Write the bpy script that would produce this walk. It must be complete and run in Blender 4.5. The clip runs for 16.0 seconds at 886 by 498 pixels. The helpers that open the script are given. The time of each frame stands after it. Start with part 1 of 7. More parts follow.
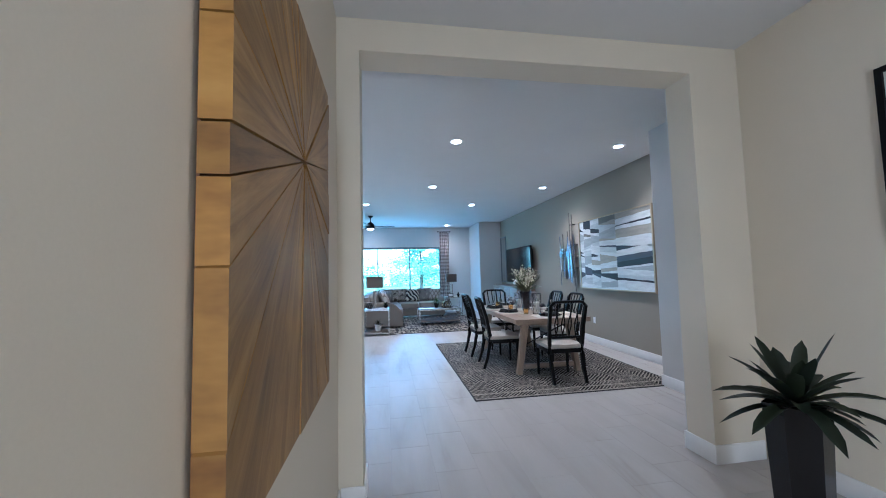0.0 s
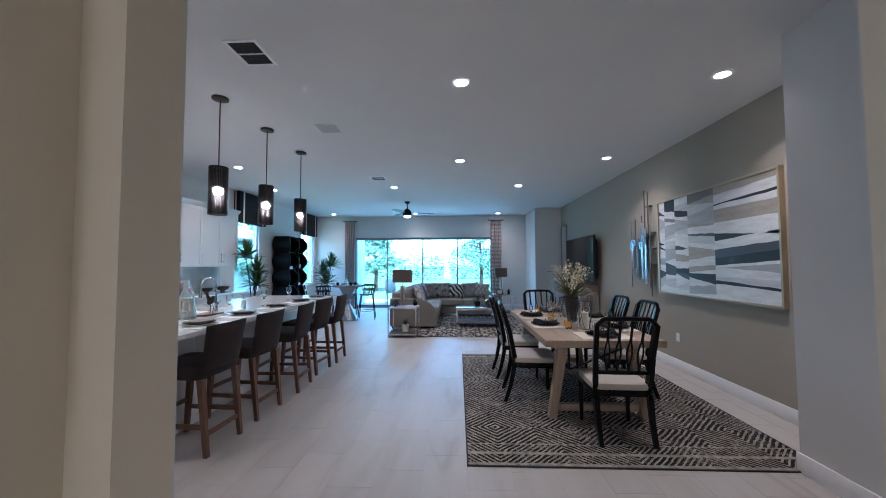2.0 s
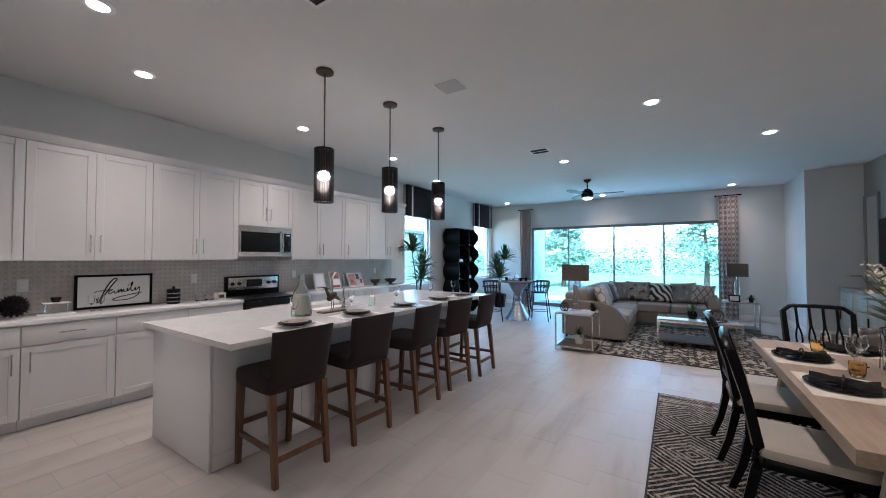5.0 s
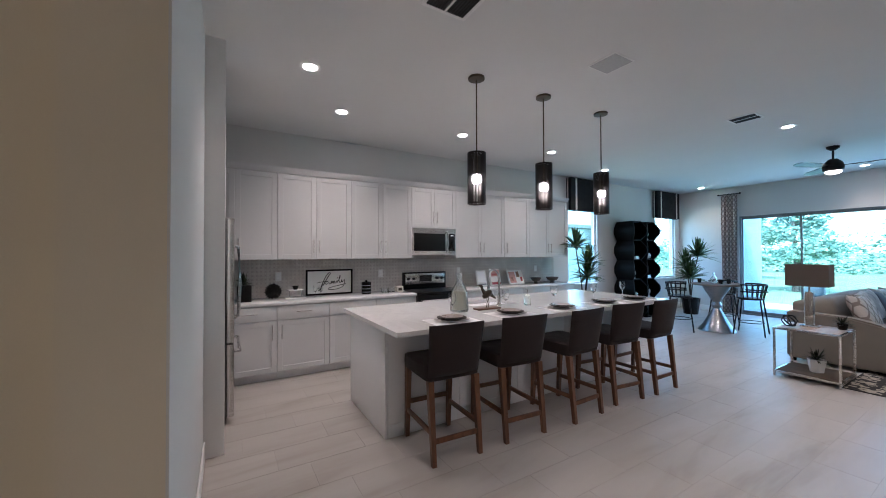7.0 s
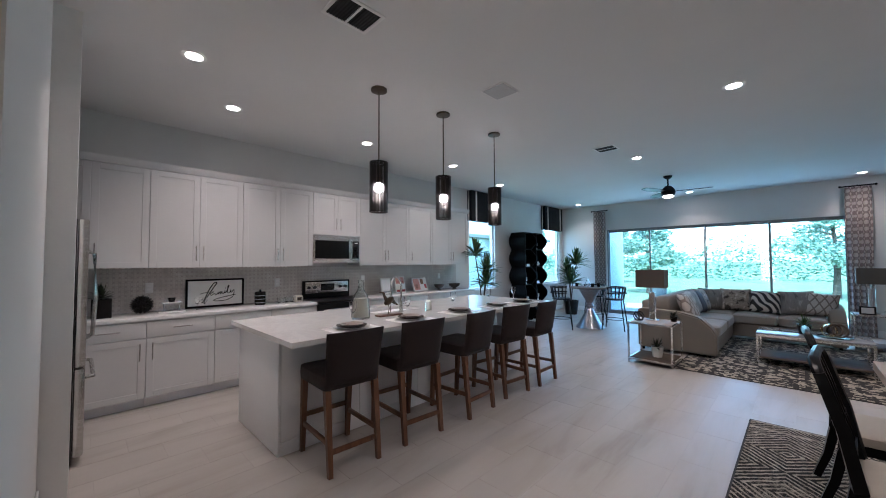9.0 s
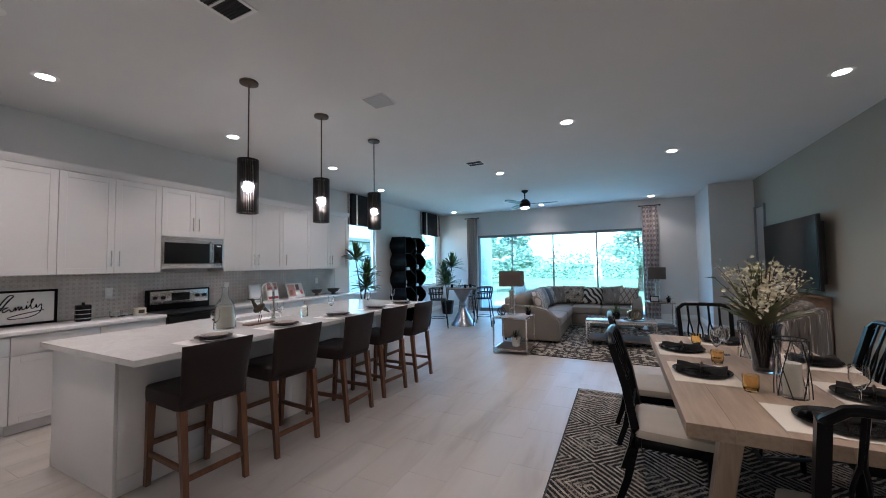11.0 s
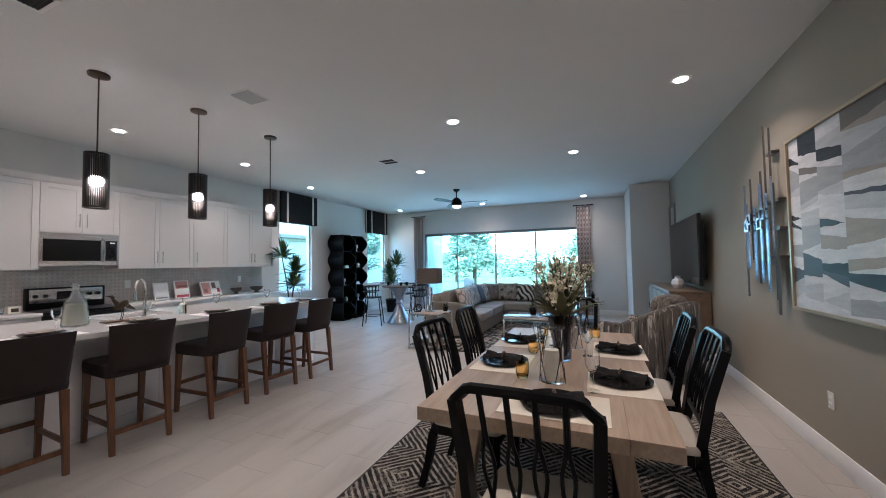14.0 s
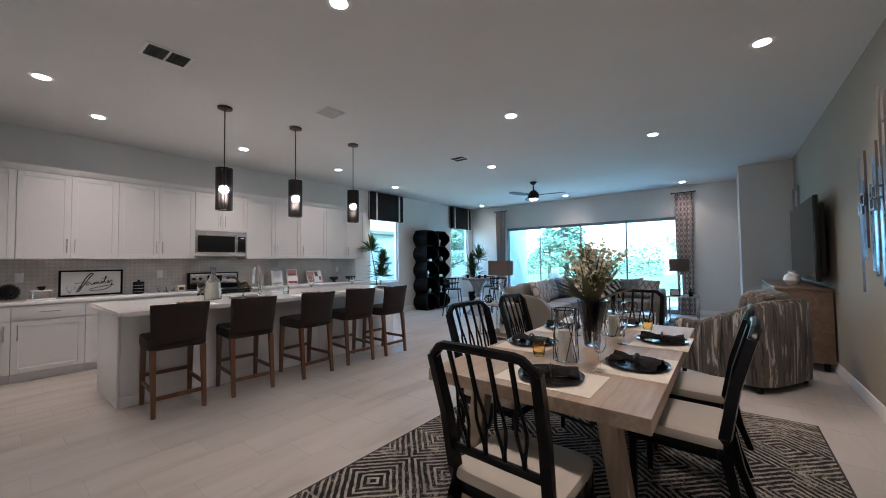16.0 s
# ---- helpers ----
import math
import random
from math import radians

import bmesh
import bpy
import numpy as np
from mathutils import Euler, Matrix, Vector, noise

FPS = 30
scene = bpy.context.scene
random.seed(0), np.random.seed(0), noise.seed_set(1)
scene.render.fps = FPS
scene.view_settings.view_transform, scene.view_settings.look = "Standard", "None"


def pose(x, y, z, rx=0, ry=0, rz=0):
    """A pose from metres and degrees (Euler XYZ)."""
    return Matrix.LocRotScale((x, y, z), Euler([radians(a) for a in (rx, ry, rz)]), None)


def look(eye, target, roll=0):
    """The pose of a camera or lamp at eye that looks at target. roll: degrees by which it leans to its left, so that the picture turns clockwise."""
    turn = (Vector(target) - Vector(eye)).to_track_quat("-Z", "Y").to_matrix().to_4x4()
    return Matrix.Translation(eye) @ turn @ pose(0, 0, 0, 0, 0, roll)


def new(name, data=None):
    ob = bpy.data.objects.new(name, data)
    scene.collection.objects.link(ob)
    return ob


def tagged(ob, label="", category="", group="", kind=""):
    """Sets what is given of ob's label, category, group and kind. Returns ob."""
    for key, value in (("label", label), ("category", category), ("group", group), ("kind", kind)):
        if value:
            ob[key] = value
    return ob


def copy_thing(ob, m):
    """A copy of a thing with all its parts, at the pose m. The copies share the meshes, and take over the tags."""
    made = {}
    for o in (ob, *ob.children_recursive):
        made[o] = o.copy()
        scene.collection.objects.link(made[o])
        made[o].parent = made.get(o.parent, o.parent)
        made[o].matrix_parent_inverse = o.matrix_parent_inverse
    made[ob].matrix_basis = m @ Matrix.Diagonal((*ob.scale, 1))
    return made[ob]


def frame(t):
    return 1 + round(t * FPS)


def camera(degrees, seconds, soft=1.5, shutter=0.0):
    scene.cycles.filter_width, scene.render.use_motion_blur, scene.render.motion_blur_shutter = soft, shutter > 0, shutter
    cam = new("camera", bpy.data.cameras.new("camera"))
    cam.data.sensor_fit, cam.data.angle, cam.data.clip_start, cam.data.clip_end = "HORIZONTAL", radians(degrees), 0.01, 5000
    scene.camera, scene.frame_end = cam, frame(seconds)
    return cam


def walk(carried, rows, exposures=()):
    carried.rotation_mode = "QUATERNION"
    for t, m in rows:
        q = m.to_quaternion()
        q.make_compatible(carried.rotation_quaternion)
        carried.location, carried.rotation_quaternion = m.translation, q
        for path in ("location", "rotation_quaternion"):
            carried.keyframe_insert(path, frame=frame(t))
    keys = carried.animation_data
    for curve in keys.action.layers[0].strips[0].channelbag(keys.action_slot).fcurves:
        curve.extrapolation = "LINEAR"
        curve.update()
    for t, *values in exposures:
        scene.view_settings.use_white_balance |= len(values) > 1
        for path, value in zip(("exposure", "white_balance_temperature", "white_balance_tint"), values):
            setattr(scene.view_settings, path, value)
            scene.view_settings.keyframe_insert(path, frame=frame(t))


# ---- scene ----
cam = camera(101.8, 16.0, soft=1.0)
PATH = [
    (0, (0.902, 1.68, 1.402), (1.213, 3.651, 1.53), -1.4),
    (0.5, (1.23, 1.885, 1.433), (1.459, 3.869, 1.543), -1.1),
    (1, (1.437, 2.222, 1.432), (1.534, 4.218, 1.529), -0.7),
    (1.5, (1.643, 2.589, 1.418), (1.656, 4.586, 1.513), -0.6),
    (2, (1.774, 2.941, 1.428), (1.691, 4.937, 1.516), -0.2),
    (2.5, (1.851, 3.278, 1.414), (1.697, 5.27, 1.505), -0.0),
    (3, (1.941, 3.529, 1.427), (1.743, 5.517, 1.518), -0.1),
    (3.5, (2.001, 3.76, 1.452), (1.621, 5.722, 1.532), 0.0),
    (4, (2.013, 3.982, 1.428), (1.433, 5.894, 1.502), 0.2),
    (4.5, (2.026, 4.154, 1.432), (1.19, 5.97, 1.495), 0.3),
    (5, (2.007, 4.267, 1.447), (0.92, 5.946, 1.493), 0.1),
    (5.2, (1.997, 4.304, 1.438), (0.812, 5.914, 1.487), 0.1),
    (7.3, (2.086, 4.381, 1.482), (0.359, 5.388, 1.505), -0.2),
    (7.5, (2.085, 4.36, 1.484), (0.377, 5.4, 1.509), -0.3),
    (8, (2.116, 4.362, 1.481), (0.485, 5.519, 1.517), -0.4),
    (8.5, (2.164, 4.377, 1.479), (0.639, 5.671, 1.529), -0.2),
    (9, (2.192, 4.381, 1.465), (0.787, 5.803, 1.535), -0.2),
    (9.5, (2.22, 4.376, 1.475), (0.935, 5.907, 1.548), -0.1),
    (11.8, (2.496, 4.263, 1.43), (1.734, 6.11, 1.529), -0.9),
    (12, (2.576, 4.297, 1.425), (1.819, 6.146, 1.527), -0.8),
    (12.5, (2.711, 4.358, 1.449), (1.962, 6.211, 1.538), -0.8),
    (13, (2.862, 4.488, 1.46), (2.114, 6.341, 1.539), -0.8),
    (13.5, (3.093, 4.604, 1.434), (2.343, 6.456, 1.512), -0.9),
    (14, (3.314, 4.684, 1.409), (2.532, 6.523, 1.49), -0.9),
    (14.5, (3.418, 4.698, 1.366), (2.507, 6.476, 1.446), -0.7),
    (15, (3.555, 4.665, 1.374), (2.473, 6.345, 1.446), -0.6),
    (15.5, (3.694, 4.687, 1.357), (2.5, 6.291, 1.419), -0.7),
    (16, (3.807, 4.698, 1.33), (2.57, 6.267, 1.398), -0.6),
]
walk(cam, [(t, look(eye, target, roll)) for t, eye, target, roll in PATH], exposures=[(0, 4.32, 4800, 12), (1.0, 4.02, 4950, 17), (2.0, 3.78, 5350, 18), (3.5, 3.86, 5850, 20), (5, 3.76, 6000, 20), (8, 3.69, 5900, 20), (9.5, 3.52, 5950, 20), (12.5, 3.69, 6050, 20), (14.5, 3.76, 6150, 20), (16, 3.70, 6200, 20)])

# ---- world, sun and exposure ----
world = bpy.data.worlds.new("world")
scene.world = world
world.use_nodes = True
wn = world.node_tree
sky = wn.nodes.new("ShaderNodeTexSky")
sky.sky_type, sky.sun_disc = "NISHITA", False
sky.sun_elevation, sky.sun_rotation = radians(60), radians(192)
wn.links.new(sky.outputs["Color"], wn.nodes["Background"].inputs["Color"])
wn.nodes["Background"].inputs["Strength"].default_value = 0.135

H = 3.075          # ceiling height
SLY = 15.0         # inner face of the glazed end wall
LX, RX = -3.05, 4.77   # inner faces of the long walls


def sun_lamp():
    d = bpy.data.lights.new("sun", "SUN")
    d.energy, d.angle, d.color = 2.2, radians(4), (1.0, 0.96, 0.90)
    ob = new("sun", d)
    ob.matrix_world = look((0, 0, 0), (-0.12, 0.55, -1.0))
    return ob


sun_lamp()


def area_lamp(name, m, sx, sy, watts, color, spread=180):
    d = bpy.data.lights.new(name, "AREA")
    d.shape = "RECTANGLE"
    d.size, d.size_y, d.energy, d.color, d.spread = sx, sy, watts, color, radians(spread)
    ob = new(name, d)
    ob.matrix_world = m
    return ob


DAY = (0.60, 0.81, 1.0)
WARM = (1.0, 0.865, 0.735)
area_lamp("daylight_slider", look((0.6, SLY + 0.20, 1.25), (0.6, 5, 1.0)), 4.5, 2.2, 5.2, DAY)
area_lamp("daylight_window_near", look((LX - 0.22, 11.0, 1.6), (4, 11.0, 1.0)), 0.9, 1.5, 1.0, DAY)
area_lamp("daylight_window_far", look((LX - 0.22, 14.35, 1.6), (4, 14.3, 1.0)), 0.9, 1.5, 0.9, DAY)


# unseen fill lamp added before the closed back wall to light the entry
area_lamp("daylight_entry", look((0.95, -1.42, 1.4), (3.3, 2.4, 1.75)), 0.7, 2.2, 4.7, (1.0, 0.97, 0.88))


# ---- materials ----
def base_mat(name, rough=0.5, metal=0.0):
    m = bpy.data.materials.new(name)
    m.use_nodes = True
    nt = m.node_tree
    b = nt.nodes["Principled BSDF"]
    b.inputs["Roughness"].default_value = rough
    b.inputs["Metallic"].default_value = metal
    return m, nt, b


def coords(nt, scale=(1, 1, 1), kind="Object"):
    tc = nt.nodes.new("ShaderNodeTexCoord")
    mp = nt.nodes.new("ShaderNodeMapping")
    mp.inputs["Scale"].default_value = scale
    nt.links.new(tc.outputs[kind], mp.inputs["Vector"])
    return mp.outputs["Vector"]


def noise_node(nt, vec, scale, detail=4.0, rough=0.55, distort=0.0):
    n = nt.nodes.new("ShaderNodeTexNoise")
    n.inputs["Scale"].default_value = scale
    n.inputs["Detail"].default_value = detail
    n.inputs["Roughness"].default_value = rough
    n.inputs["Distortion"].default_value = distort
    nt.links.new(vec, n.inputs["Vector"])
    return n.outputs["Fac"]


def ramp(nt, fac, stops):
    r = nt.nodes.new("ShaderNodeValToRGB")
    el = r.color_ramp.elements
    while len(el) < len(stops):
        el.new(0.5)
    for e, (p, c) in zip(el, stops):
        e.position, e.color = p, (*c[:3], 1)
    nt.links.new(fac, r.inputs["Fac"])
    return r.outputs["Color"]


def mix(nt, fac, a, b, mode="MIX"):
    n = nt.nodes.new("ShaderNodeMix")
    n.data_type, n.blend_type = "RGBA", mode
    for v, s in ((fac, n.inputs[0]), (a, n.inputs[6]), (b, n.inputs[7])):
        if isinstance(v, (int, float)):
            s.default_value = v
        elif isinstance(v, tuple):
            s.default_value = (*v[:3], 1)
        else:
            nt.links.new(v, s)
    return n.outputs[2]


def maths(nt, op, a, b=None, c=None):
    n = nt.nodes.new("ShaderNodeMath")
    n.operation = op
    for v, s in zip((a, b, c), n.inputs):
        if v is None:
            continue
        if isinstance(v, (int, float)):
            s.default_value = v
        else:
            nt.links.new(v, s)
    return n.outputs[0]


def bump(nt, b, height, strength=0.2, dist=0.01):
    n = nt.nodes.new("ShaderNodeBump")
    n.inputs["Strength"].default_value = strength
    n.inputs["Distance"].default_value = dist
    nt.links.new(height, n.inputs["Height"])
    nt.links.new(n.outputs["Normal"], b.inputs["Normal"])


def scaled(c, k):
    return tuple(min(1.0, v * k) for v in c)


def plain(name, color, rough=0.5, metal=0.0, var=0.06, scale=4.0, grain=60.0, bump_s=0.08, stretch=(1, 1, 1), sheen=0.0, coat=0.0):
    m, nt, b = base_mat(name, rough, metal)
    v = coords(nt, stretch)
    big = noise_node(nt, v, scale)
    fine = noise_node(nt, v, grain, 3)
    col = ramp(nt, big, [(0.3, scaled(color, 1 - var)), (0.7, scaled(color, 1 + var))])
    fcol = ramp(nt, fine, [(0.3, (1 - var, 1 - var, 1 - var)), (0.7, (1, 1, 1))])
    nt.links.new(mix(nt, 1.0, col, fcol, "MULTIPLY"), b.inputs["Base Color"])
    r = ramp(nt, big, [(0.3, (rough * 0.85,) * 3), (0.7, (min(1, rough * 1.15),) * 3)])
    nt.links.new(r, b.inputs["Roughness"])
    if bump_s:
        bump(nt, b, fine, bump_s, 0.004)
    if sheen:
        b.inputs["Sheen Weight"].default_value = sheen
    if coat:
        b.inputs["Coat Weight"].default_value = coat
        b.inputs["Coat Roughness"].default_value = 0.12
    return m


def wood(name, dark, light, rough=0.45, along=0, scale=1.0, coat=0.0):
    m, nt, b = base_mat(name, rough)
    st = [14.0, 14.0, 14.0]
    st[along] = 1.1
    v = coords(nt, tuple(s * scale for s in st))
    inf = nt.nodes.new("ShaderNodeObjectInfo")
    add = nt.nodes.new("ShaderNodeVectorMath")
    add.operation = "ADD"
    cmb = nt.nodes.new("ShaderNodeCombineXYZ")
    for i in range(3):
        nt.links.new(maths(nt, "MULTIPLY", inf.outputs["Random"], 31.7), cmb.inputs[i])
    nt.links.new(v, add.inputs[0])
    nt.links.new(cmb.outputs[0], add.inputs[1])
    n1 = noise_node(nt, add.outputs[0], 1.0, 6, 0.6, 1.5)
    n2 = noise_node(nt, add.outputs[0], 6.0, 3)
    c = ramp(nt, n1, [(0.25, dark), (0.5, tuple((a + d) / 2 for a, d in zip(dark, light))), (0.75, light)])
    c2 = ramp(nt, n2, [(0.35, (0.8, 0.8, 0.8)), (0.65, (1, 1, 1))])
    nt.links.new(mix(nt, 1.0, c, c2, "MULTIPLY"), b.inputs["Base Color"])
    bump(nt, b, n1, 0.12, 0.003)
    if coat:
        b.inputs["Coat Weight"].default_value = coat
        b.inputs["Coat Roughness"].default_value = 0.115
    return m


def glass(name, color=(1, 1, 1), rough=0.0, ior=1.45):
    m, nt, b = base_mat(name, rough)
    b.inputs["Base Color"].default_value = (*color, 1)
    b.inputs["Transmission Weight"].default_value = 1.0
    b.inputs["IOR"].default_value = ior
    return m


def pane_glass(name):
    m, nt, b = base_mat(name, 0.02)
    out = nt.nodes["Material Output"]
    tr = nt.nodes.new("ShaderNodeBsdfTransparent")
    tr.inputs["Color"].default_value = (0.66, 0.885, 0.935, 1)
    gl = nt.nodes.new("ShaderNodeBsdfGlossy")
    gl.inputs["Roughness"].default_value = 0.02
    mx = nt.nodes.new("ShaderNodeMixShader")
    mx.inputs[0].default_value = 0.06
    nt.links.new(tr.outputs[0], mx.inputs[1])
    nt.links.new(gl.outputs[0], mx.inputs[2])
    nt.links.new(mx.outputs[0], out.inputs["Surface"])
    return m


def glow(name, color, strength):
    m, nt, b = base_mat(name, 0.4)
    b.inputs["Base Color"].default_value = (*color, 1)
    b.inputs["Emission Color"].default_value = (*color, 1)
    b.inputs["Emission Strength"].default_value = strength
    return m


def floor_tile_mat():
    m, nt, b = base_mat("porcelain_tile", 0.3)
    v = coords(nt, (1, 1, 1))
    inf = nt.nodes.new("ShaderNodeObjectInfo")
    geo = nt.nodes.new("ShaderNodeNewGeometry")
    rnd = maths(nt, "FRACT", maths(nt, "ADD", inf.outputs["Random"], geo.outputs["Random Per Island"]))
    tc = nt.nodes.new("ShaderNodeCombineXYZ")
    nt.links.new(maths(nt, "MULTIPLY", rnd, 17.0), tc.inputs[0])
    nt.links.new(maths(nt, "MULTIPLY", rnd, 41.0), tc.inputs[1])
    geo2 = nt.nodes.new("ShaderNodeVectorMath")
    geo2.operation = "ADD"
    mp = nt.nodes.new("ShaderNodeMapping")
    mp.inputs["Scale"].default_value = (2.4, 0.7, 1)
    mp.inputs["Rotation"].default_value = (0, 0, 0.5)
    nt.links.new(geo.outputs["Position"], mp.inputs["Vector"])
    nt.links.new(mp.outputs[0], geo2.inputs[0])
    nt.links.new(tc.outputs[0], geo2.inputs[1])
    n1 = noise_node(nt, geo2.outputs[0], 0.9, 3, 0.45, 0.3)
    n2 = noise_node(nt, geo2.outputs[0], 40, 3)
    c = ramp(nt, n1, [(0.25, (0.365, 0.337, 0.306)), (0.5, (0.392, 0.364, 0.333)), (0.75, (0.415, 0.387, 0.356))])
    tint = ramp(nt, rnd, [(0.0, (0.98, 0.98, 0.98)), (1.0, (1.0, 1.0, 1.0))])
    c = mix(nt, 1.0, c, tint, "MULTIPLY")
    mp2 = nt.nodes.new("ShaderNodeMapping")
    mp2.inputs["Scale"].default_value = (3.2, 0.55, 1)
    mp2.inputs["Rotation"].default_value = (0, 0, 0.75)
    nt.links.new(geo.outputs["Position"], mp2.inputs["Vector"])
    n3 = noise_node(nt, mp2.outputs[0], 1.0, 4, 0.6, 0.5)
    c = mix(nt, 1.0, c, ramp(nt, n3, [(0.28, (0.74, 0.71, 0.67)), (0.42, (0.92, 0.905, 0.885)), (0.55, (0.98, 0.975, 0.97)), (0.7, (1.0, 1.0, 1.0))]), "MULTIPLY")
    nt.links.new(c, b.inputs["Base Color"])
    nt.links.new(ramp(nt, n3, [(0.2, (0.44,) * 3), (0.8, (0.36,) * 3)]), b.inputs["Roughness"])
    bump(nt, b, n2, 0.03, 0.001)
    return m


def rug_diamond_mat():
    m, nt, b = base_mat("rug_diamond_weave", 0.95)
    v = coords(nt)
    sep = nt.nodes.new("ShaderNodeSeparateXYZ")
    nt.links.new(v, sep.inputs[0])
    wob = maths(nt, "MULTIPLY", maths(nt, "SUBTRACT", noise_node(nt, v, 9, 4, 0.7), 0.5), 0.045)
    xw = maths(nt, "ADD", sep.outputs[0], wob)
    px = maths(nt, "PINGPONG", xw, 0.33)
    py = maths(nt, "PINGPONG", sep.outputs[1], 0.33)
    field = maths(nt, "FRACT", maths(nt, "MULTIPLY", maths(nt, "ADD", px, py), 18.0))
    ay = maths(nt, "ABSOLUTE", sep.outputs[1])
    chev = maths(nt, "FRACT", maths(nt, "MULTIPLY", maths(nt, "ADD", maths(nt, "PINGPONG", xw, 0.5), ay), 21.0))
    band = maths(nt, "GREATER_THAN", ay, 1.28)
    line = maths(nt, "ADD", maths(nt, "MULTIPLY", field, maths(nt, "SUBTRACT", 1.0, band)), maths(nt, "MULTIPLY", chev, band))
    mask = maths(nt, "GREATER_THAN", line, 0.40)
    rows = maths(nt, "LESS_THAN", maths(nt, "ABSOLUTE", maths(nt, "SUBTRACT", maths(nt, "PINGPONG", ay, 0.075), 0.066)), 0.009)
    rows = maths(nt, "MULTIPLY", rows, band)
    mask = maths(nt, "MULTIPLY", mask, maths(nt, "SUBTRACT", 1.0, rows))
    fade = noise_node(nt, v, 2.6, 5, 0.7)
    fine = noise_node(nt, v, 75, 3, 0.7)
    fm = ramp(nt, maths(nt, "ADD", fade, maths(nt, "MULTIPLY", maths(nt, "SUBTRACT", fine, 0.5), 1.1)), [(0.27, (0, 0, 0)), (0.44, (1, 1, 1))])
    blot = ramp(nt, noise_node(nt, v, 26, 4, 0.7), [(0.60, (0, 0, 0)), (0.68, (1, 1, 1))])
    fac = maths(nt, "MAXIMUM", maths(nt, "MULTIPLY", mask, fm), maths(nt, "MULTIPLY", blot, 0.85))
    light = ramp(nt, noise_node(nt, v, 14, 4), [(0.3, (0.13, 0.115, 0.098)), (0.65, (0.33, 0.295, 0.245))])
    dark = ramp(nt, fine, [(0.3, (0.004, 0.004, 0.005)), (0.7, (0.014, 0.013, 0.013))])
    nt.links.new(mix(nt, fac, light, dark), b.inputs["Base Color"])
    b.inputs["Specular IOR Level"].default_value = 0.15
    bump(nt, b, maths(nt, "ADD", fine, maths(nt, "MULTIPLY", fac, -0.6)), 0.5, 0.006)
    return m


def rug_grid_mat():
    m, nt, b = base_mat("rug_broken_grid", 0.95)
    v = coords(nt)
    parts = []
    for k, (turn, bw, bh) in enumerate(((0.0, 0.15, 0.085), (math.pi / 2, 0.13, 0.10))):
        mp = nt.nodes.new("ShaderNodeMapping")
        mp.inputs["Rotation"].default_value = (0, 0, turn)
        mp.inputs["Location"].default_value = (0.37 * k, 0.21 * k, 0)
        nt.links.new(v, mp.inputs["Vector"])
        br = nt.nodes.new("ShaderNodeTexBrick")
        br.offset, br.squash = 0.37, 0.8
        br.inputs["Color1"].default_value = br.inputs["Color2"].default_value = (0, 0, 0, 1)
        br.inputs["Mortar"].default_value = (1, 1, 1, 1)
        br.inputs["Scale"].default_value = 1.0
        br.inputs["Mortar Size"].default_value = 0.025
        br.inputs["Mortar Smooth"].default_value = 0.05
        br.inputs["Brick Width"].default_value = bw
        br.inputs["Row Height"].default_value = bh
        nt.links.new(mp.outputs[0], br.inputs["Vector"])
        brk = ramp(nt, noise_node(nt, mp.outputs[0], 7.5 + 2 * k, 3), [(0.47, (0, 0, 0)), (0.50, (1, 1, 1))])
        parts.append(mix(nt, 1.0, br.outputs["Color"], brk, "MULTIPLY"))
    fac = mix(nt, 1.0, parts[0], parts[1], "LIGHTEN")
    fine = noise_node(nt, v, 70, 3)
    light = ramp(nt, fine, [(0.3, (0.27, 0.235, 0.185)), (0.7, (0.40, 0.36, 0.295))])
    nt.links.new(mix(nt, fac, light, (0.02, 0.018, 0.017)), b.inputs["Base Color"])
    bump(nt, b, fine, 0.4, 0.005)
    return m


def lattice_fabric(name, ground, line, period=0.11, width=0.25):
    m, nt, b = base_mat(name, 0.85)
    v = coords(nt)
    sep = nt.nodes.new("ShaderNodeSeparateXYZ")
    nt.links.new(v, sep.inputs[0])
    h = maths(nt, "ADD", sep.outputs[0], maths(nt, "MULTIPLY", sep.outputs[1], 0.6))
    px = maths(nt, "PINGPONG", h, period / 2)
    pz = maths(nt, "PINGPONG", maths(nt, "MULTIPLY", sep.outputs[2], 0.6), period / 2)
    d = maths(nt, "ABSOLUTE", maths(nt, "SUBTRACT", maths(nt, "ADD", px, pz), period / 2))
    fac = maths(nt, "LESS_THAN", d, period * width / 2)
    fine = noise_node(nt, v, 160, 2)
    g = ramp(nt, fine, [(0.3, scaled(ground, 0.85)), (0.7, ground)])
    nt.links.new(mix(nt, fac, g, line), b.inputs["Base Color"])
    bump(nt, b, fine, 0.2, 0.002)
    return m


def blotch_fabric(name, a, c, d, scale=9, stretch=(1, 1, 1)):
    m, nt, b = base_mat(name, 0.9)
    v = coords(nt, stretch)
    n = noise_node(nt, v, scale, 5, 0.65, 0.8)
    fine = noise_node(nt, v, 180, 2)
    col = ramp(nt, n, [(0.38, a), (0.46, c), (0.55, c), (0.62, d)])
    col = mix(nt, 1.0, col, ramp(nt, fine, [(0.3, (0.8, 0.8, 0.8)), (0.7, (1, 1, 1))]), "MULTIPLY")
    nt.links.new(col, b.inputs["Base Color"])
    b.inputs["Sheen Weight"].default_value = 0.115
    bump(nt, b, fine, 0.25, 0.002)
    return m


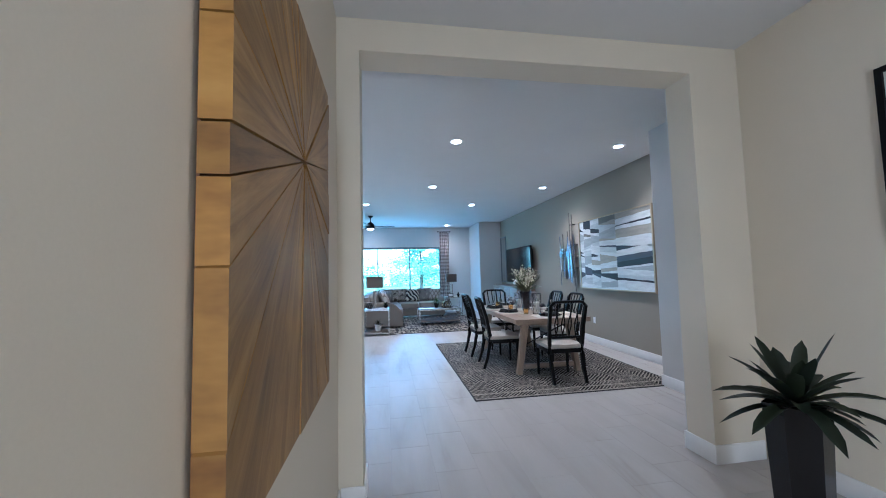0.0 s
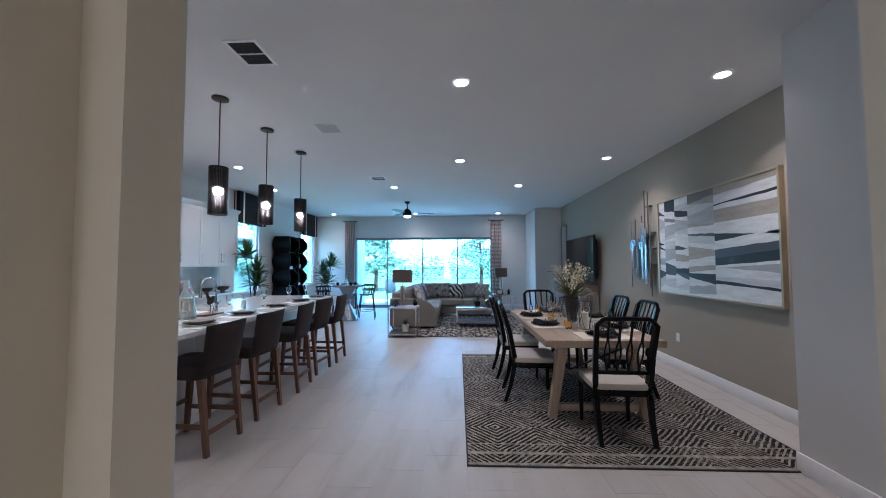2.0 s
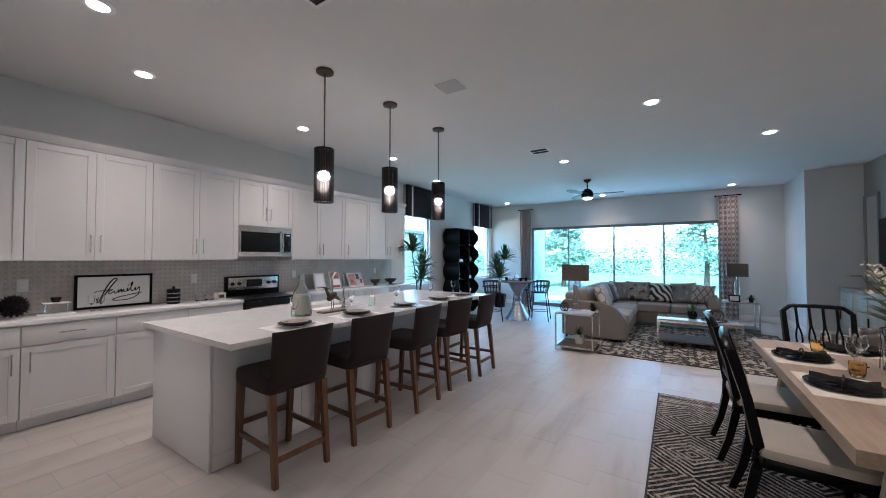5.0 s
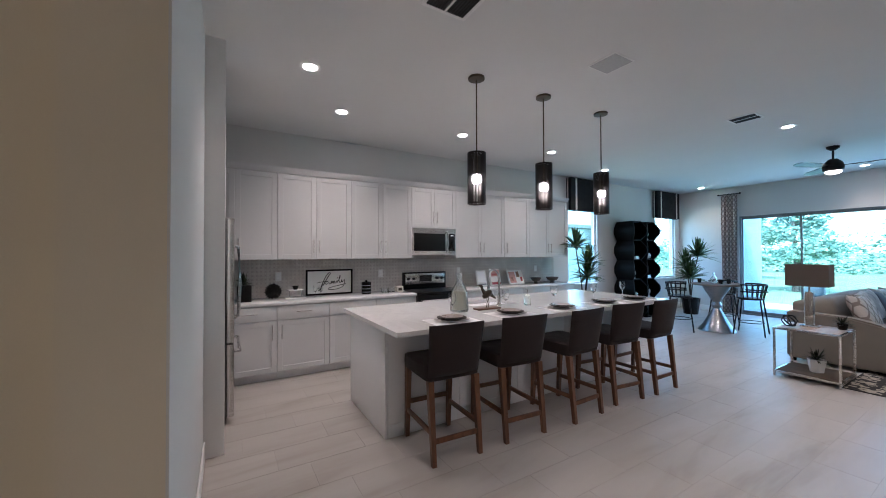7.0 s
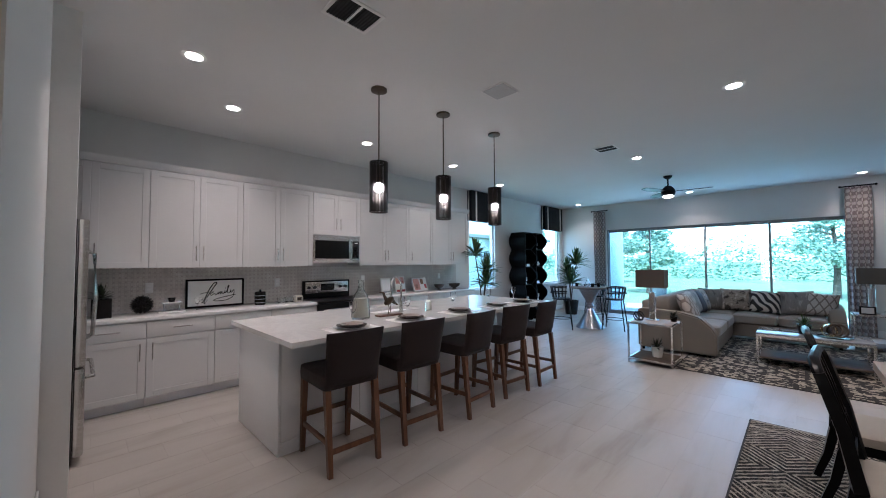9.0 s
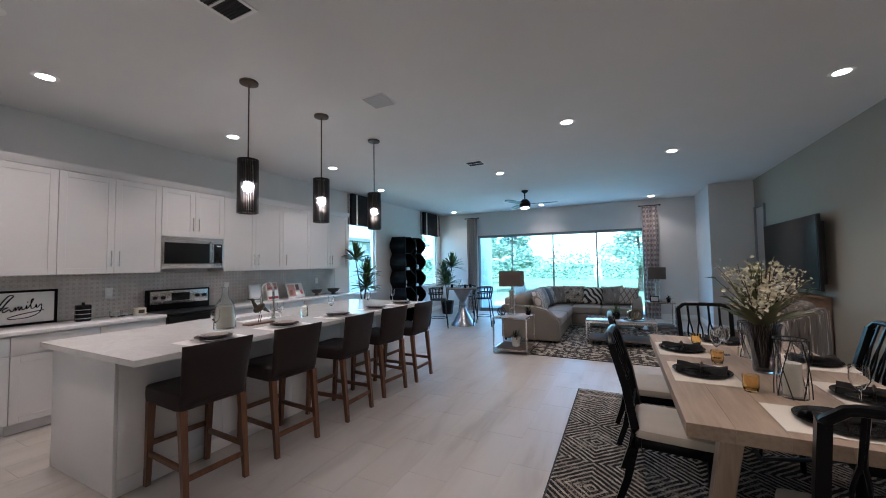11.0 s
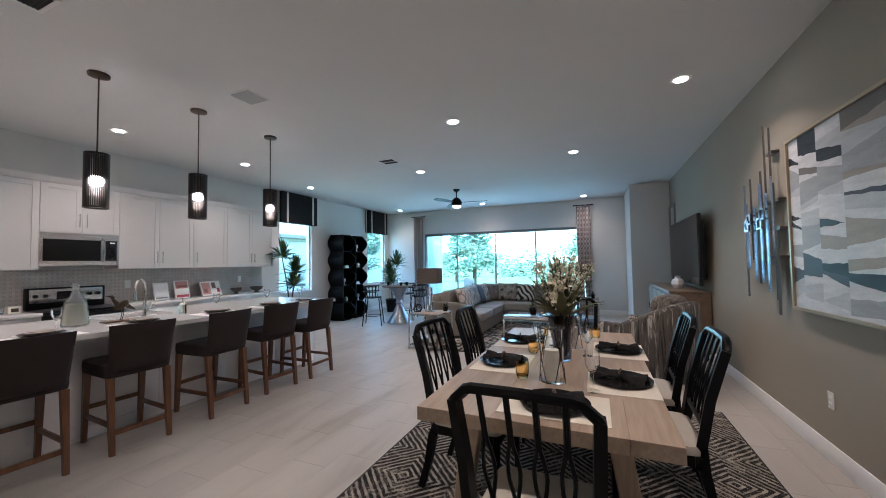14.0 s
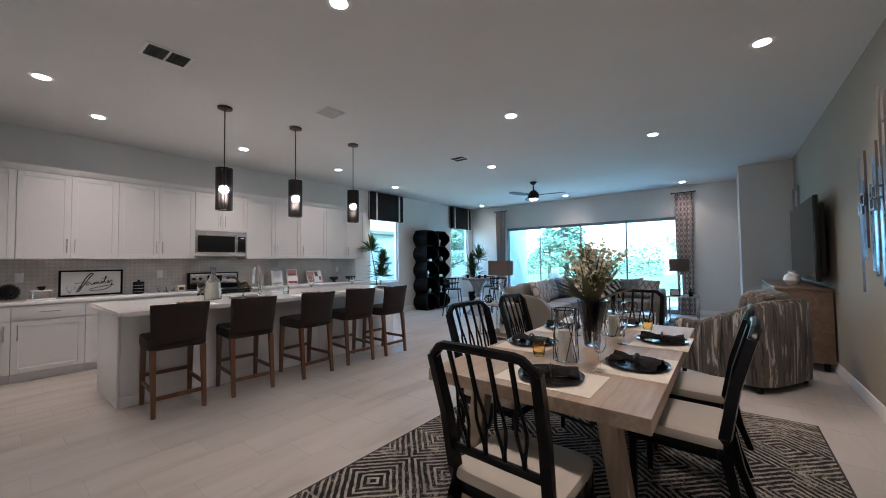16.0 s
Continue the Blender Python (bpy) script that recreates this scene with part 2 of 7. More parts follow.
def zebra_mat():
    m, nt, b = base_mat("zebra_fabric", 0.85)
    v = coords(nt)
    w = nt.nodes.new("ShaderNodeTexWave")
    w.bands_direction = "DIAGONAL"
    w.inputs["Scale"].default_value = 4.5
    w.inputs["Distortion"].default_value = 4.0
    w.inputs["Detail"].default_value = 1.0
    nt.links.new(v, w.inputs["Vector"])
    nt.links.new(ramp(nt, w.outputs["Fac"], [(0.47, (0.02, 0.02, 0.022)), (0.53, (0.62, 0.58, 0.52))]), b.inputs["Base Color"])
    return m


def mosaic_mat():
    m, nt, b = base_mat("mosaic_backsplash", 0.25)
    v = coords(nt)
    sep = nt.nodes.new("ShaderNodeSeparateXYZ")
    nt.links.new(v, sep.inputs[0])
    p = 0.05
    a = maths(nt, "PINGPONG", sep.outputs[1], p / 2)
    c = maths(nt, "PINGPONG", sep.outputs[2], p / 2)
    dot = maths(nt, "LESS_THAN", maths(nt, "MAXIMUM", a, c), 0.008)
    ja = maths(nt, "LESS_THAN", maths(nt, "ABSOLUTE", maths(nt, "SUBTRACT", a, 0.010)), 0.0014)
    jc = maths(nt, "LESS_THAN", maths(nt, "ABSOLUTE", maths(nt, "SUBTRACT", c, 0.010)), 0.0014)
    j = maths(nt, "MAXIMUM", ja, jc)
    cloud = noise_node(nt, v, 5, 5, 0.6, 0.8)
    g = ramp(nt, cloud, [(0.3, (0.46, 0.42, 0.385)), (0.55, (0.57, 0.53, 0.495)), (0.75, (0.66, 0.63, 0.60))])
    col = mix(nt, j, g, (0.45, 0.42, 0.39))
    col = mix(nt, dot, col, (0.45, 0.412, 0.38))
    nt.links.new(col, b.inputs["Base Color"])
    bump(nt, b, maths(nt, "SUBTRACT", 1.0, j), 0.3, 0.001)
    return m


def quartz_mat():
    m, nt, b = base_mat("white_quartz", 0.12)
    v = coords(nt, (1, 1, 1))
    n = noise_node(nt, v, 2.2, 8, 0.65, 2.2)
    s = noise_node(nt, v, 220, 2)
    c = ramp(nt, n, [(0.44, (0.73, 0.72, 0.705)), (0.495, (0.70, 0.69, 0.675)), (0.52, (0.745, 0.735, 0.72)), (0.8, (0.78, 0.77, 0.75))])
    nt.links.new(mix(nt, 0.12, c, ramp(nt, s, [(0.3, (0.4, 0.4, 0.4)), (0.6, (1, 1, 1))]), "MULTIPLY"), b.inputs["Base Color"])
    return m


def steel_mat(name, color=(0.60, 0.585, 0.565), rough=0.24):
    m, nt, b = base_mat(name, rough, 1.0)
    v = coords(nt, (1, 1, 500))
    n = noise_node(nt, v, 3.0, 3)
    nt.links.new(ramp(nt, n, [(0.3, scaled(color, 0.95)), (0.7, color)]), b.inputs["Base Color"])
    nt.links.new(ramp(nt, n, [(0.3, (rough * 0.8,) * 3), (0.7, (rough * 1.25,) * 3)]), b.inputs["Roughness"])
    return m


def leaf_mat(name, a, c, rough=0.45):
    m, nt, b = base_mat(name, rough)
    v = coords(nt)
    geo = nt.nodes.new("ShaderNodeNewGeometry")
    f = maths(nt, "FRACT", maths(nt, "ADD", geo.outputs["Random Per Island"], maths(nt, "MULTIPLY", noise_node(nt, v, 8, 3), 0.4)))
    nt.links.new(ramp(nt, f, [(0.0, a), (1.0, c)]), b.inputs["Base Color"])
    return m


M = {}
M["wall"] = plain("warm_white_paint", (0.62, 0.61, 0.59), 0.75, var=0.025, scale=1.2, grain=180, bump_s=0.05)
M["foyer"] = plain("cream_paint", (0.665, 0.595, 0.475), 0.75, var=0.025, scale=1.2, grain=180, bump_s=0.05)
M["gray"] = plain("sage_gray_paint", (0.32, 0.285, 0.23), 0.75, var=0.025, scale=1.1, grain=180, bump_s=0.05)
M["ceiling"] = plain("ceiling_paint", (0.68, 0.67, 0.655), 0.85, var=0.02, scale=1.5, grain=120, bump_s=0.10)
M["trim"] = plain("white_trim_paint", (0.76, 0.75, 0.73), 0.4, var=0.02, bump_s=0.02)
M["tile"] = floor_tile_mat()
M["grout"] = plain("grout", (0.36, 0.334, 0.305), 0.5, var=0.05, scale=8)
M["grille"] = plain("perforated_grille_enamel", (0.44, 0.44, 0.44), 0.7, var=0.06, scale=60, bump_s=0.1)
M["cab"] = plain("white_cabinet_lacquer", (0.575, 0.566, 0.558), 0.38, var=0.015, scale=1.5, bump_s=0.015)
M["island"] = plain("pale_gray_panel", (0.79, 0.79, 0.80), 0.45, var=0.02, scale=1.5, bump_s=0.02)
M["quartz"] = quartz_mat()
M["mosaic"] = mosaic_mat()
M["steel"] = steel_mat("brushed_steel")
M["chrome"] = steel_mat("polished_nickel", (0.68, 0.67, 0.65), 0.12)
M["blackglass"] = plain("black_glass", (0.012, 0.012, 0.013), 0.06, var=0.02, bump_s=0.0)
M["enamel"] = plain("black_enamel", (0.008, 0.008, 0.008), 0.35, var=0.05, bump_s=0.0)
M["enamel"].node_tree.nodes["Principled BSDF"].inputs["Specular IOR Level"].default_value = 0.15
M["matteblack"] = plain("matte_black_wood", (0.003, 0.003, 0.003), 0.6, var=0.2, bump_s=0.04)
M["blackplastic"] = plain("black_plastic", (0.02, 0.02, 0.02), 0.4, var=0.05, bump_s=0.02)
M["stoolfab"] = plain("dark_taupe_upholstery", (0.031, 0.0225, 0.0222), 0.85, var=0.12, scale=10, grain=220, bump_s=0.25, sheen=0.05)
M["brownwood"] = wood("walnut_wood", (0.075, 0.028, 0.012), (0.20, 0.085, 0.04), 0.4, along=2, coat=0.2)
M["shelfwood"] = wood("matte_brown_shelf", (0.085, 0.06, 0.042), (0.16, 0.115, 0.08), 0.75, along=0)
M["blackwood"] = plain("black_lacquered_wood", (0.003, 0.003, 0.0035), 0.32, var=0.2, scale=12, grain=50, bump_s=0.04)
M["cream"] = plain("cream_seat_fabric", (0.42, 0.38, 0.32), 0.9, var=0.05, scale=8, grain=260, bump_s=0.3)
M["oak"] = wood("bleached_oak", (0.27, 0.19, 0.128), (0.385, 0.29, 0.21), 0.45, along=1, scale=0.6)
M["oakleg"] = wood("bleached_oak_leg", (0.27, 0.19, 0.128), (0.385, 0.29, 0.21), 0.45, along=2, scale=0.6)
M["rug1"] = rug_diamond_mat()
M["rug2"] = rug_grid_mat()
M["rugedge"] = plain("rug_binding", (0.02, 0.02, 0.02), 0.9)
M["sofa"] = plain("taupe_sofa_fabric", (0.185, 0.164, 0.137), 0.92, var=0.06, scale=10, grain=240, bump_s=0.35, sheen=0.05)
M["sofaseat"] = plain("pale_sofa_cushion_fabric", (0.27, 0.25, 0.226), 0.92, var=0.06, scale=10, grain=240, bump_s=0.35, sheen=0.2)
M["metal"] = steel_mat("satin_nickel", (0.6, 0.58, 0.55), 0.25)
M["pewter"] = steel_mat("dark_pewter", (0.30, 0.30, 0.31), 0.3)
M["blackmetal"] = plain("black_metal", (0.010, 0.010, 0.011), 0.5, 0.0, var=0.1, bump_s=0.02)
M["glass"] = glass("clear_glass")
M["amber"] = glass("amber_glass", (1.0, 0.78, 0.45))
M["pane"] = pane_glass("window_glass")
M["stone"] = plain("glossy_gray_stone", (0.30, 0.31, 0.33), 0.1, var=0.1, scale=6, bump_s=0.0)
M["shade"] = plain("taupe_linen_shade", (0.16, 0.13, 0.11), 0.9, var=0.08, scale=14, grain=200, bump_s=0.3)
M["white"] = plain("white_ceramic", (0.75, 0.74, 0.72), 0.25, var=0.03, bump_s=0.0)
M["candle"] = plain("ivory_wax", (0.80, 0.77, 0.68), 0.55, var=0.03, bump_s=0.02)
M["blackcer"] = plain("black_glazed_ceramic", (0.012, 0.011, 0.011), 0.15, var=0.1, bump_s=0.0)
M["charger"] = plain("dark_wicker", (0.05, 0.038, 0.03), 0.7, var=0.3, scale=40, grain=140, bump_s=0.4)
M["napkin"] = plain("black_linen", (0.008, 0.007, 0.007), 0.9, var=0.15, scale=20, bump_s=0.3)
M["mat"] = plain("ivory_placemat", (0.62, 0.57, 0.48), 0.85, var=0.04, scale=20, grain=200, bump_s=0.3)
M["leaf"] = leaf_mat("plant_leaf", (0.025, 0.065, 0.025), (0.09, 0.17, 0.06))
M["leafdark"] = leaf_mat("dark_plant_leaf", (0.008, 0.012, 0.008), (0.028, 0.036, 0.018), 0.45)
M["leafpale"] = leaf_mat("pale_leaf", (0.10, 0.13, 0.05), (0.22, 0.24, 0.11))
M["strap"] = leaf_mat("olive_strap_leaf", (0.055, 0.065, 0.025), (0.14, 0.15, 0.06), 0.5)
M["flower"] = leaf_mat("cream_blossom", (0.55, 0.50, 0.33), (0.75, 0.70, 0.55), 0.7)
M["stem"] = plain("brown_stem", (0.06, 0.04, 0.025), 0.8, var=0.2)
M["canlight"] = glow("downlight_lens", (1.0, 0.96, 0.92), 5.0)
M["bulb"] = glow("pendant_bulb", (1.0, 0.95, 0.9), 4.0)
M["fanlight"] = glow("fan_light_lens", (1.0, 0.95, 0.9), 1.0)
M["curtain"] = lattice_fabric("lattice_curtain_fabric", (0.47, 0.41, 0.38), (0.22, 0.18, 0.17), 0.075, 0.34)
M["valance"] = plain("black_valance_fabric", (0.012, 0.012, 0.013), 0.9, var=0.1, scale=10, grain=200, bump_s=0.2)
M["stripe"] = plain("ivory_stripe_fabric", (0.55, 0.51, 0.45), 0.9, var=0.05, scale=20)
M["bronze"] = plain("dark_bronze", (0.09, 0.065, 0.045), 0.4, 0.8, var=0.1, bump_s=0.02)
M["smoke"] = plain("smoked_slat_metal", (0.02, 0.017, 0.015), 0.35, 0.5, var=0.1, bump_s=0.02)
M["alu"] = plain("white_aluminium_frame", (0.60, 0.62, 0.64), 0.4, 0.2, var=0.03, bump_s=0.0)
M["greyalu"] = plain("dark_grey_aluminium", (0.22, 0.24, 0.25), 0.4, 0.3, var=0.03, bump_s=0.0)


for k in ("matteblack", "blackmetal", "blackplastic", "valance", "stoolfab"):
    M[k].node_tree.nodes["Principled BSDF"].inputs["Specular IOR Level"].default_value = 0.2
M["blackwood"].node_tree.nodes["Principled BSDF"].inputs["Specular IOR Level"].default_value = 0.14
for k in ("blackcer", "leafdark"):
    M[k].node_tree.nodes["Principled BSDF"].inputs["Specular IOR Level"].default_value = 0.18
for k in ("gray", "wall", "ceiling"):
    M[k].node_tree.nodes["Principled BSDF"].inputs["Specular IOR Level"].default_value = 0.15
M["tvscreen"] = plain("dark_television_glass", (0.004, 0.004, 0.004), 0.12, var=0.02, bump_s=0.0)
M["tvscreen"].node_tree.nodes["Principled BSDF"].inputs["Specular IOR Level"].default_value = 0.12
M["sideplate"] = plain("taupe_glazed_plate", (0.26, 0.215, 0.185), 0.3, var=0.1, scale=20, bump_s=0.0)
M["matteblack"].node_tree.nodes["Principled BSDF"].inputs["Specular IOR Level"].default_value = 0.08


# ---- building helpers ----
def bm_box(bm, x0, y0, z0, x1, y1, z1, bev=0.0, seg=2):
    vs = [bm.verts.new((x, y, z)) for x in (x0, x1) for y in (y0, y1) for z in (z0, z1)]
    fs = [bm.faces.new([vs[i] for i in q]) for q in ((0, 1, 3, 2), (4, 6, 7, 5), (0, 4, 5, 1), (2, 3, 7, 6), (0, 2, 6, 4), (1, 5, 7, 3))]
    if bev:
        es = list({e for f in fs for e in f.edges})
        bmesh.ops.bevel(bm, geom=es, offset=bev, segments=seg, profile=0.5, affect="EDGES", clamp_overlap=True)
    return fs


def basis(d):
    d = d.normalized()
    u = d.cross(Vector((0, 0, 1)))
    if u.length < 1e-4:
        u = Vector((1, 0, 0))
    u.normalize()
    return u, d.cross(u).normalized()


def bm_tube(bm, pts, r, n=8, caps=True, squash=1.0):
    pts = [Vector(p) for p in pts]
    rs = r if isinstance(r, (list, tuple)) else [r] * len(pts)
    rings = []
    for i, p in enumerate(pts):
        d = pts[min(i + 1, len(pts) - 1)] - pts[max(i - 1, 0)]
        u, w = basis(d)
        o = 0.5 if n == 4 else 0.0
        rings.append([bm.verts.new(p + (u * math.cos(2 * math.pi * (k + o) / n) + w * math.sin(2 * math.pi * (k + o) / n) * squash) * rs[i]) for k in range(n)])
    for a, c in zip(rings, rings[1:]):
        for k in range(n):
            bm.faces.new((a[k], a[(k + 1) % n], c[(k + 1) % n], c[k]))
    if caps:
        bm.faces.new(rings[0][::-1])
        bm.faces.new(rings[-1])


def bm_lathe(bm, prof, n=24, at=(0, 0, 0)):
    at = Vector(at)
    rings = []
    for r, z in prof:
        if r < 1e-5:
            rings.append([bm.verts.new(at + Vector((0, 0, z)))])
        else:
            rings.append([bm.verts.new(at + Vector((r * math.cos(2 * math.pi * k / n), r * math.sin(2 * math.pi * k / n), z))) for k in range(n)])
    for a, c in zip(rings, rings[1:]):
        for k in range(n):
            k2 = (k + 1) % n
            if len(a) == 1 and len(c) == 1:
                continue
            if len(a) == 1:
                bm.faces.new((a[0], c[k2], c[k]))
            elif len(c) == 1:
                bm.faces.new((a[k], a[k2], c[0]))
            else:
                bm.faces.new((a[k], a[k2], c[k2], c[k]))


def sgn(v, e):
    return math.copysign(abs(v) ** e, v)


def bm_puff(bm, c, s, e1=0.5, e2=0.5, nu=24, nv=12, wob=0.0, m=None):
    """A rounded cushion: half sizes s, square-ness e1 (profile) and e2 (plan)."""
    c = Vector(c)
    rows = []
    for j in range(nv + 1):
        ph = -math.pi / 2 + math.pi * j / nv
        row = []
        for i in range(1 if j in (0, nv) else nu):
            th = 2 * math.pi * i / nu
            p = Vector((s[0] * sgn(math.cos(ph), e1) * sgn(math.cos(th), e2), s[1] * sgn(math.cos(ph), e1) * sgn(math.sin(th), e2), s[2] * sgn(math.sin(ph), e1)))
            if wob:
                p += p.normalized() * wob * (noise.noise(p * 5 + c * 3))
            p = (m @ p) if m else p
            row.append(bm.verts.new(c + p))
        rows.append(row)
    for a, d in zip(rows, rows[1:]):
        for i in range(nu):
            i2 = (i + 1) % nu
            if len(a) == 1:
                bm.faces.new((a[0], d[i2], d[i]))
            elif len(d) == 1:
                bm.faces.new((a[i], a[i2], d[0]))
            else:
                bm.faces.new((a[i], a[i2], d[i2], d[i]))


def bm_pillow(bm, w, h, t, m=None):
    """A knife-edge pillow in the xz plane, with pinched corners."""
    n = 14
    m = m or Matrix()
    g = {}
    for side in (-1, 1):
        for i in range(n + 1):
            for j in range(n + 1):
                u, v = 2 * i / n - 1, 2 * j / n - 1
                edge = i in (0, n) or j in (0, n)
                if edge and side == 1:
                    g[1, i, j] = g[-1, i, j]
                    continue
                y = 0 if edge else side * t / 2 * ((1 - u ** 4) * (1 - v ** 4)) ** 0.6
                pin = 1 - 0.07 * (1 - abs(u) ** 2) * abs(v) ** 3
                pin2 = 1 - 0.07 * (1 - abs(v) ** 2) * abs(u) ** 3
                g[side, i, j] = bm.verts.new(m @ Vector((u * w / 2 * pin2, y, v * h / 2 * pin)))
    for side in (-1, 1):
        for i in range(n):
            for j in range(n):
                q = [g[side, i, j], g[side, i + 1, j], g[side, i + 1, j + 1], g[side, i, j + 1]]
                bm.faces.new(q if side == -1 else q[::-1])


def bm_prism(bm, poly, a, c, axis="x"):
    """A polygon of two coordinates, drawn out from a to c along the axis."""
    def at(p, h):
        return {"x": (h, p[0], p[1]), "y": (p[0], h, p[1]), "z": (p[0], p[1], h)}[axis]
    lo = [bm.verts.new(at(p, a)) for p in poly]
    hi = [bm.verts.new(at(p, c)) for p in poly]
    bm.faces.new(lo[::-1])
    bm.faces.new(hi)
    k = len(poly)
    for i in range(k):
        bm.faces.new((lo[i], lo[(i + 1) % k], hi[(i + 1) % k], hi[i]))


def mesh_of(name, bm, material, smooth=35):
    bmesh.ops.recalc_face_normals(bm, faces=bm.faces)
    me = bpy.data.meshes.new(name)
    bm.to_mesh(me)
    bm.free()
    me.materials.append(material)
    if smooth:
        me.polygons.foreach_set("use_smooth", [True] * len(me.polygons))
        me.set_sharp_from_angle(angle=radians(smooth))
    return me


def part(name, bm, material, parent, label="", smooth=35):
    ob = new(name, mesh_of(name, bm, material, smooth))
    ob.parent = parent
    return tagged(ob, label)


def thing(name, label, category, group="", at=(0, 0, 0), turn=0.0):
    ob = new(name)
    ob.empty_display_size = 0.1
    ob.matrix_basis = pose(*at, 0, 0, turn)
    return tagged(ob, label, category, group)


def single(name, bm, material, label, category, group="", at=(0, 0, 0), turn=0.0, smooth=35, kind=""):
    ob = new(name, mesh_of(name, bm, material, smooth))
    ob.matrix_basis = pose(*at, 0, 0, turn)
    return tagged(ob, label, category, group, kind)


def box_part(name, parent, material, x0, y0, z0, x1, y1, z1, bev=0.0, label=""):
    bm = bmesh.new()
    bm_box(bm, min(x0, x1), min(y0, y1), min(z0, z1), max(x0, x1), max(y0, y1), max(z0, z1), bev)
    return part(name, bm, material, parent, label)


def structure(name, material, boxes, label="", category="", bev=0.0):
    bm = bmesh.new()
    for bx in boxes:
        bm_box(bm, *bx, bev)
    return single(name, bm, material, label, category, kind="structure")


# ---- structure ----
FY0, FY1 = 3.99, 4.235          # wall between entry and great room
JL, JR, HEAD = 0.745, 3.186, 2.858   # its opening
FS = FY1 - 0.008
structure("wall_entry", M["foyer"], [(-1.42, FY0, 0, JL, FS, H), (JR, FY0, 0, 4.9, FS, H), (JL, FY0, HEAD, JR, FS, H)], "cream painted wall with a wide cased opening", "wall")
structure("wall_great_room", M["wall"], [(-1.04, FS, 0, JL, FY1, H), (JR, FS, 0, 4.9, FY1, H), (JL, FS, HEAD, JR, FY1, H)], "white painted face of the entry wall", "wall")
structure("wall_entry_left", M["foyer"], [(0.42, -1.5, 0, 0.60, FY0, H)], "cream painted entry wall", "wall")
structure("wall_entry_right", M["foyer"], [(3.605, -1.5, 0, 3.78, FY0, H)], "cream painted entry wall", "wall")
structure("wall_entry_back", M["foyer"], [(0.40, -1.65, 0, 3.78, -1.5, H)], "cream painted entry wall", "wall")
structure("wall_return", M["wall"], [(4.12, FY1, 0, 4.9, 5.58, H)], "white painted wall return", "wall")
structure("wall_right", M["gray"], [(RX, 5.58, 0, 4.92, 13.50, H)], "sage gray painted accent wall", "wall")
structure("wall_column", M["wall"], [(4.02, 13.50, 0, 4.92, 13.58, H)], "pale painted end wall", "wall")
structure("wall_column_side", M["wall"], [(4.02, 13.58, 0, 4.92, SLY, H)], "white painted wall beside the glazing", "wall")
SX0, SX1, SZ = -1.71, 2.91, 2.35
structure("wall_slider", M["wall"], [(LX - 0.2, SLY, 0, SX0, SLY + 0.16, H), (SX1, SLY, 0, 4.92, SLY + 0.16, H), (SX0, SLY, SZ, SX1, SLY + 0.16, H)], "white painted wall around the sliding glass doors", "wall")
WINS = ((10.52, 11.48), (13.80, 14.78))
WZ0, WZ1 = 0.82, 2.52
ys = [FY1, WINS[0][0], WINS[0][1], WINS[1][0], WINS[1][1], SLY]
lw = [(LX - 0.16, ys[0], 0, LX, ys[1], H), (LX - 0.16, ys[2], 0, LX, ys[3], H), (LX - 0.16, ys[4], 0, LX, ys[5], H)]
for a, c in WINS:
    lw += [(LX - 0.16, a, 0, LX, c, WZ0), (LX - 0.16, a, WZ1, LX, c, H)]
structure("wall_left", M["wall"], lw, "white painted wall with two narrow windows", "wall")
structure("wall_fridge_end", M["trim"], [(-1.54, 3.55, 0, -1.42, 4.365, H), (-1.42, FY1, 0, -1.04, 4.365, H)], "white wall end beside the refrigerator", "wall")
structure("wall_fridge_back", M["wall"], [(LX - 0.16, 3.40, 0, -1.42, 3.55, H), (LX - 0.16, 3.55, 0, LX, FY1, H)], "white wall behind the refrigerator", "wall")
structure("ceiling", M["ceiling"], [(LX - 0.2, -1.65, H, 4.92, SLY + 0.16, H + 0.12)], "matte white painted ceiling", "ceiling")
structure("floor", M["grout"], [(LX - 0.2, 3.40, -0.12, 4.92, SLY + 0.0, -0.0012), (0.40, -1.65, -0.12, 3.78, 3.40, -0.0012)], "grout bed under pale porcelain tiles", "floor")


def baseboard(name, segs):
    bm = bmesh.new()
    for (x0, y0), (x1, y1), (nx, ny) in segs:
        t, h = 0.014, 0.132
        xa, xb = sorted((x0, x1)); ya, yb = sorted((y0, y1))
        if nx:
            xa, xb = sorted((x0 + nx * 0.002, x0 + nx * t))
        else:
            ya, yb = sorted((y0 + ny * 0.002, y0 + ny * t))
        bm_box(bm, xa, ya, 0, xb, yb, h, 0.004)
    single(name, bm, M["trim"], "white painted baseboard", "baseboard", kind="structure")


baseboard("baseboard", [
    ((RX, 5.6), (RX, 13.6), (-1, 0)), ((4.12, FY1 + 0.015), (4.12, 5.594), (-1, 0)), ((4.02, 13.50), (RX - 0.016, 13.50), (0, -1)),
    ((4.02, 13.50), (4.02, 14.98), (-1, 0)), ((2.95, SLY), (4.0, SLY), (0, -1)), ((LX + 0.02, SLY), (-1.8, SLY), (0, -1)),
    ((LX, 10.1), (LX, 14.98), (1, 0)), ((0.614, FY0), (JL + 0.014, FY0), (0, -1)), ((JR - 0.014, FY0), (3.59, FY0), (0, -1)),
    ((JL, FY0), (JL, FY1), (1, 0)), ((JR, FY0), (JR, FY1), (-1, 0)), ((0.60, -1.48), (0.60, 3.97), (1, 0)), ((3.605, -1.48), (3.605, 3.97), (-1, 0)),
    ((-1.02, FY1), (JL + 0.014, FY1), (0, 1)), ((JR - 0.014, FY1), (4.10, FY1), (0, 1)),
])


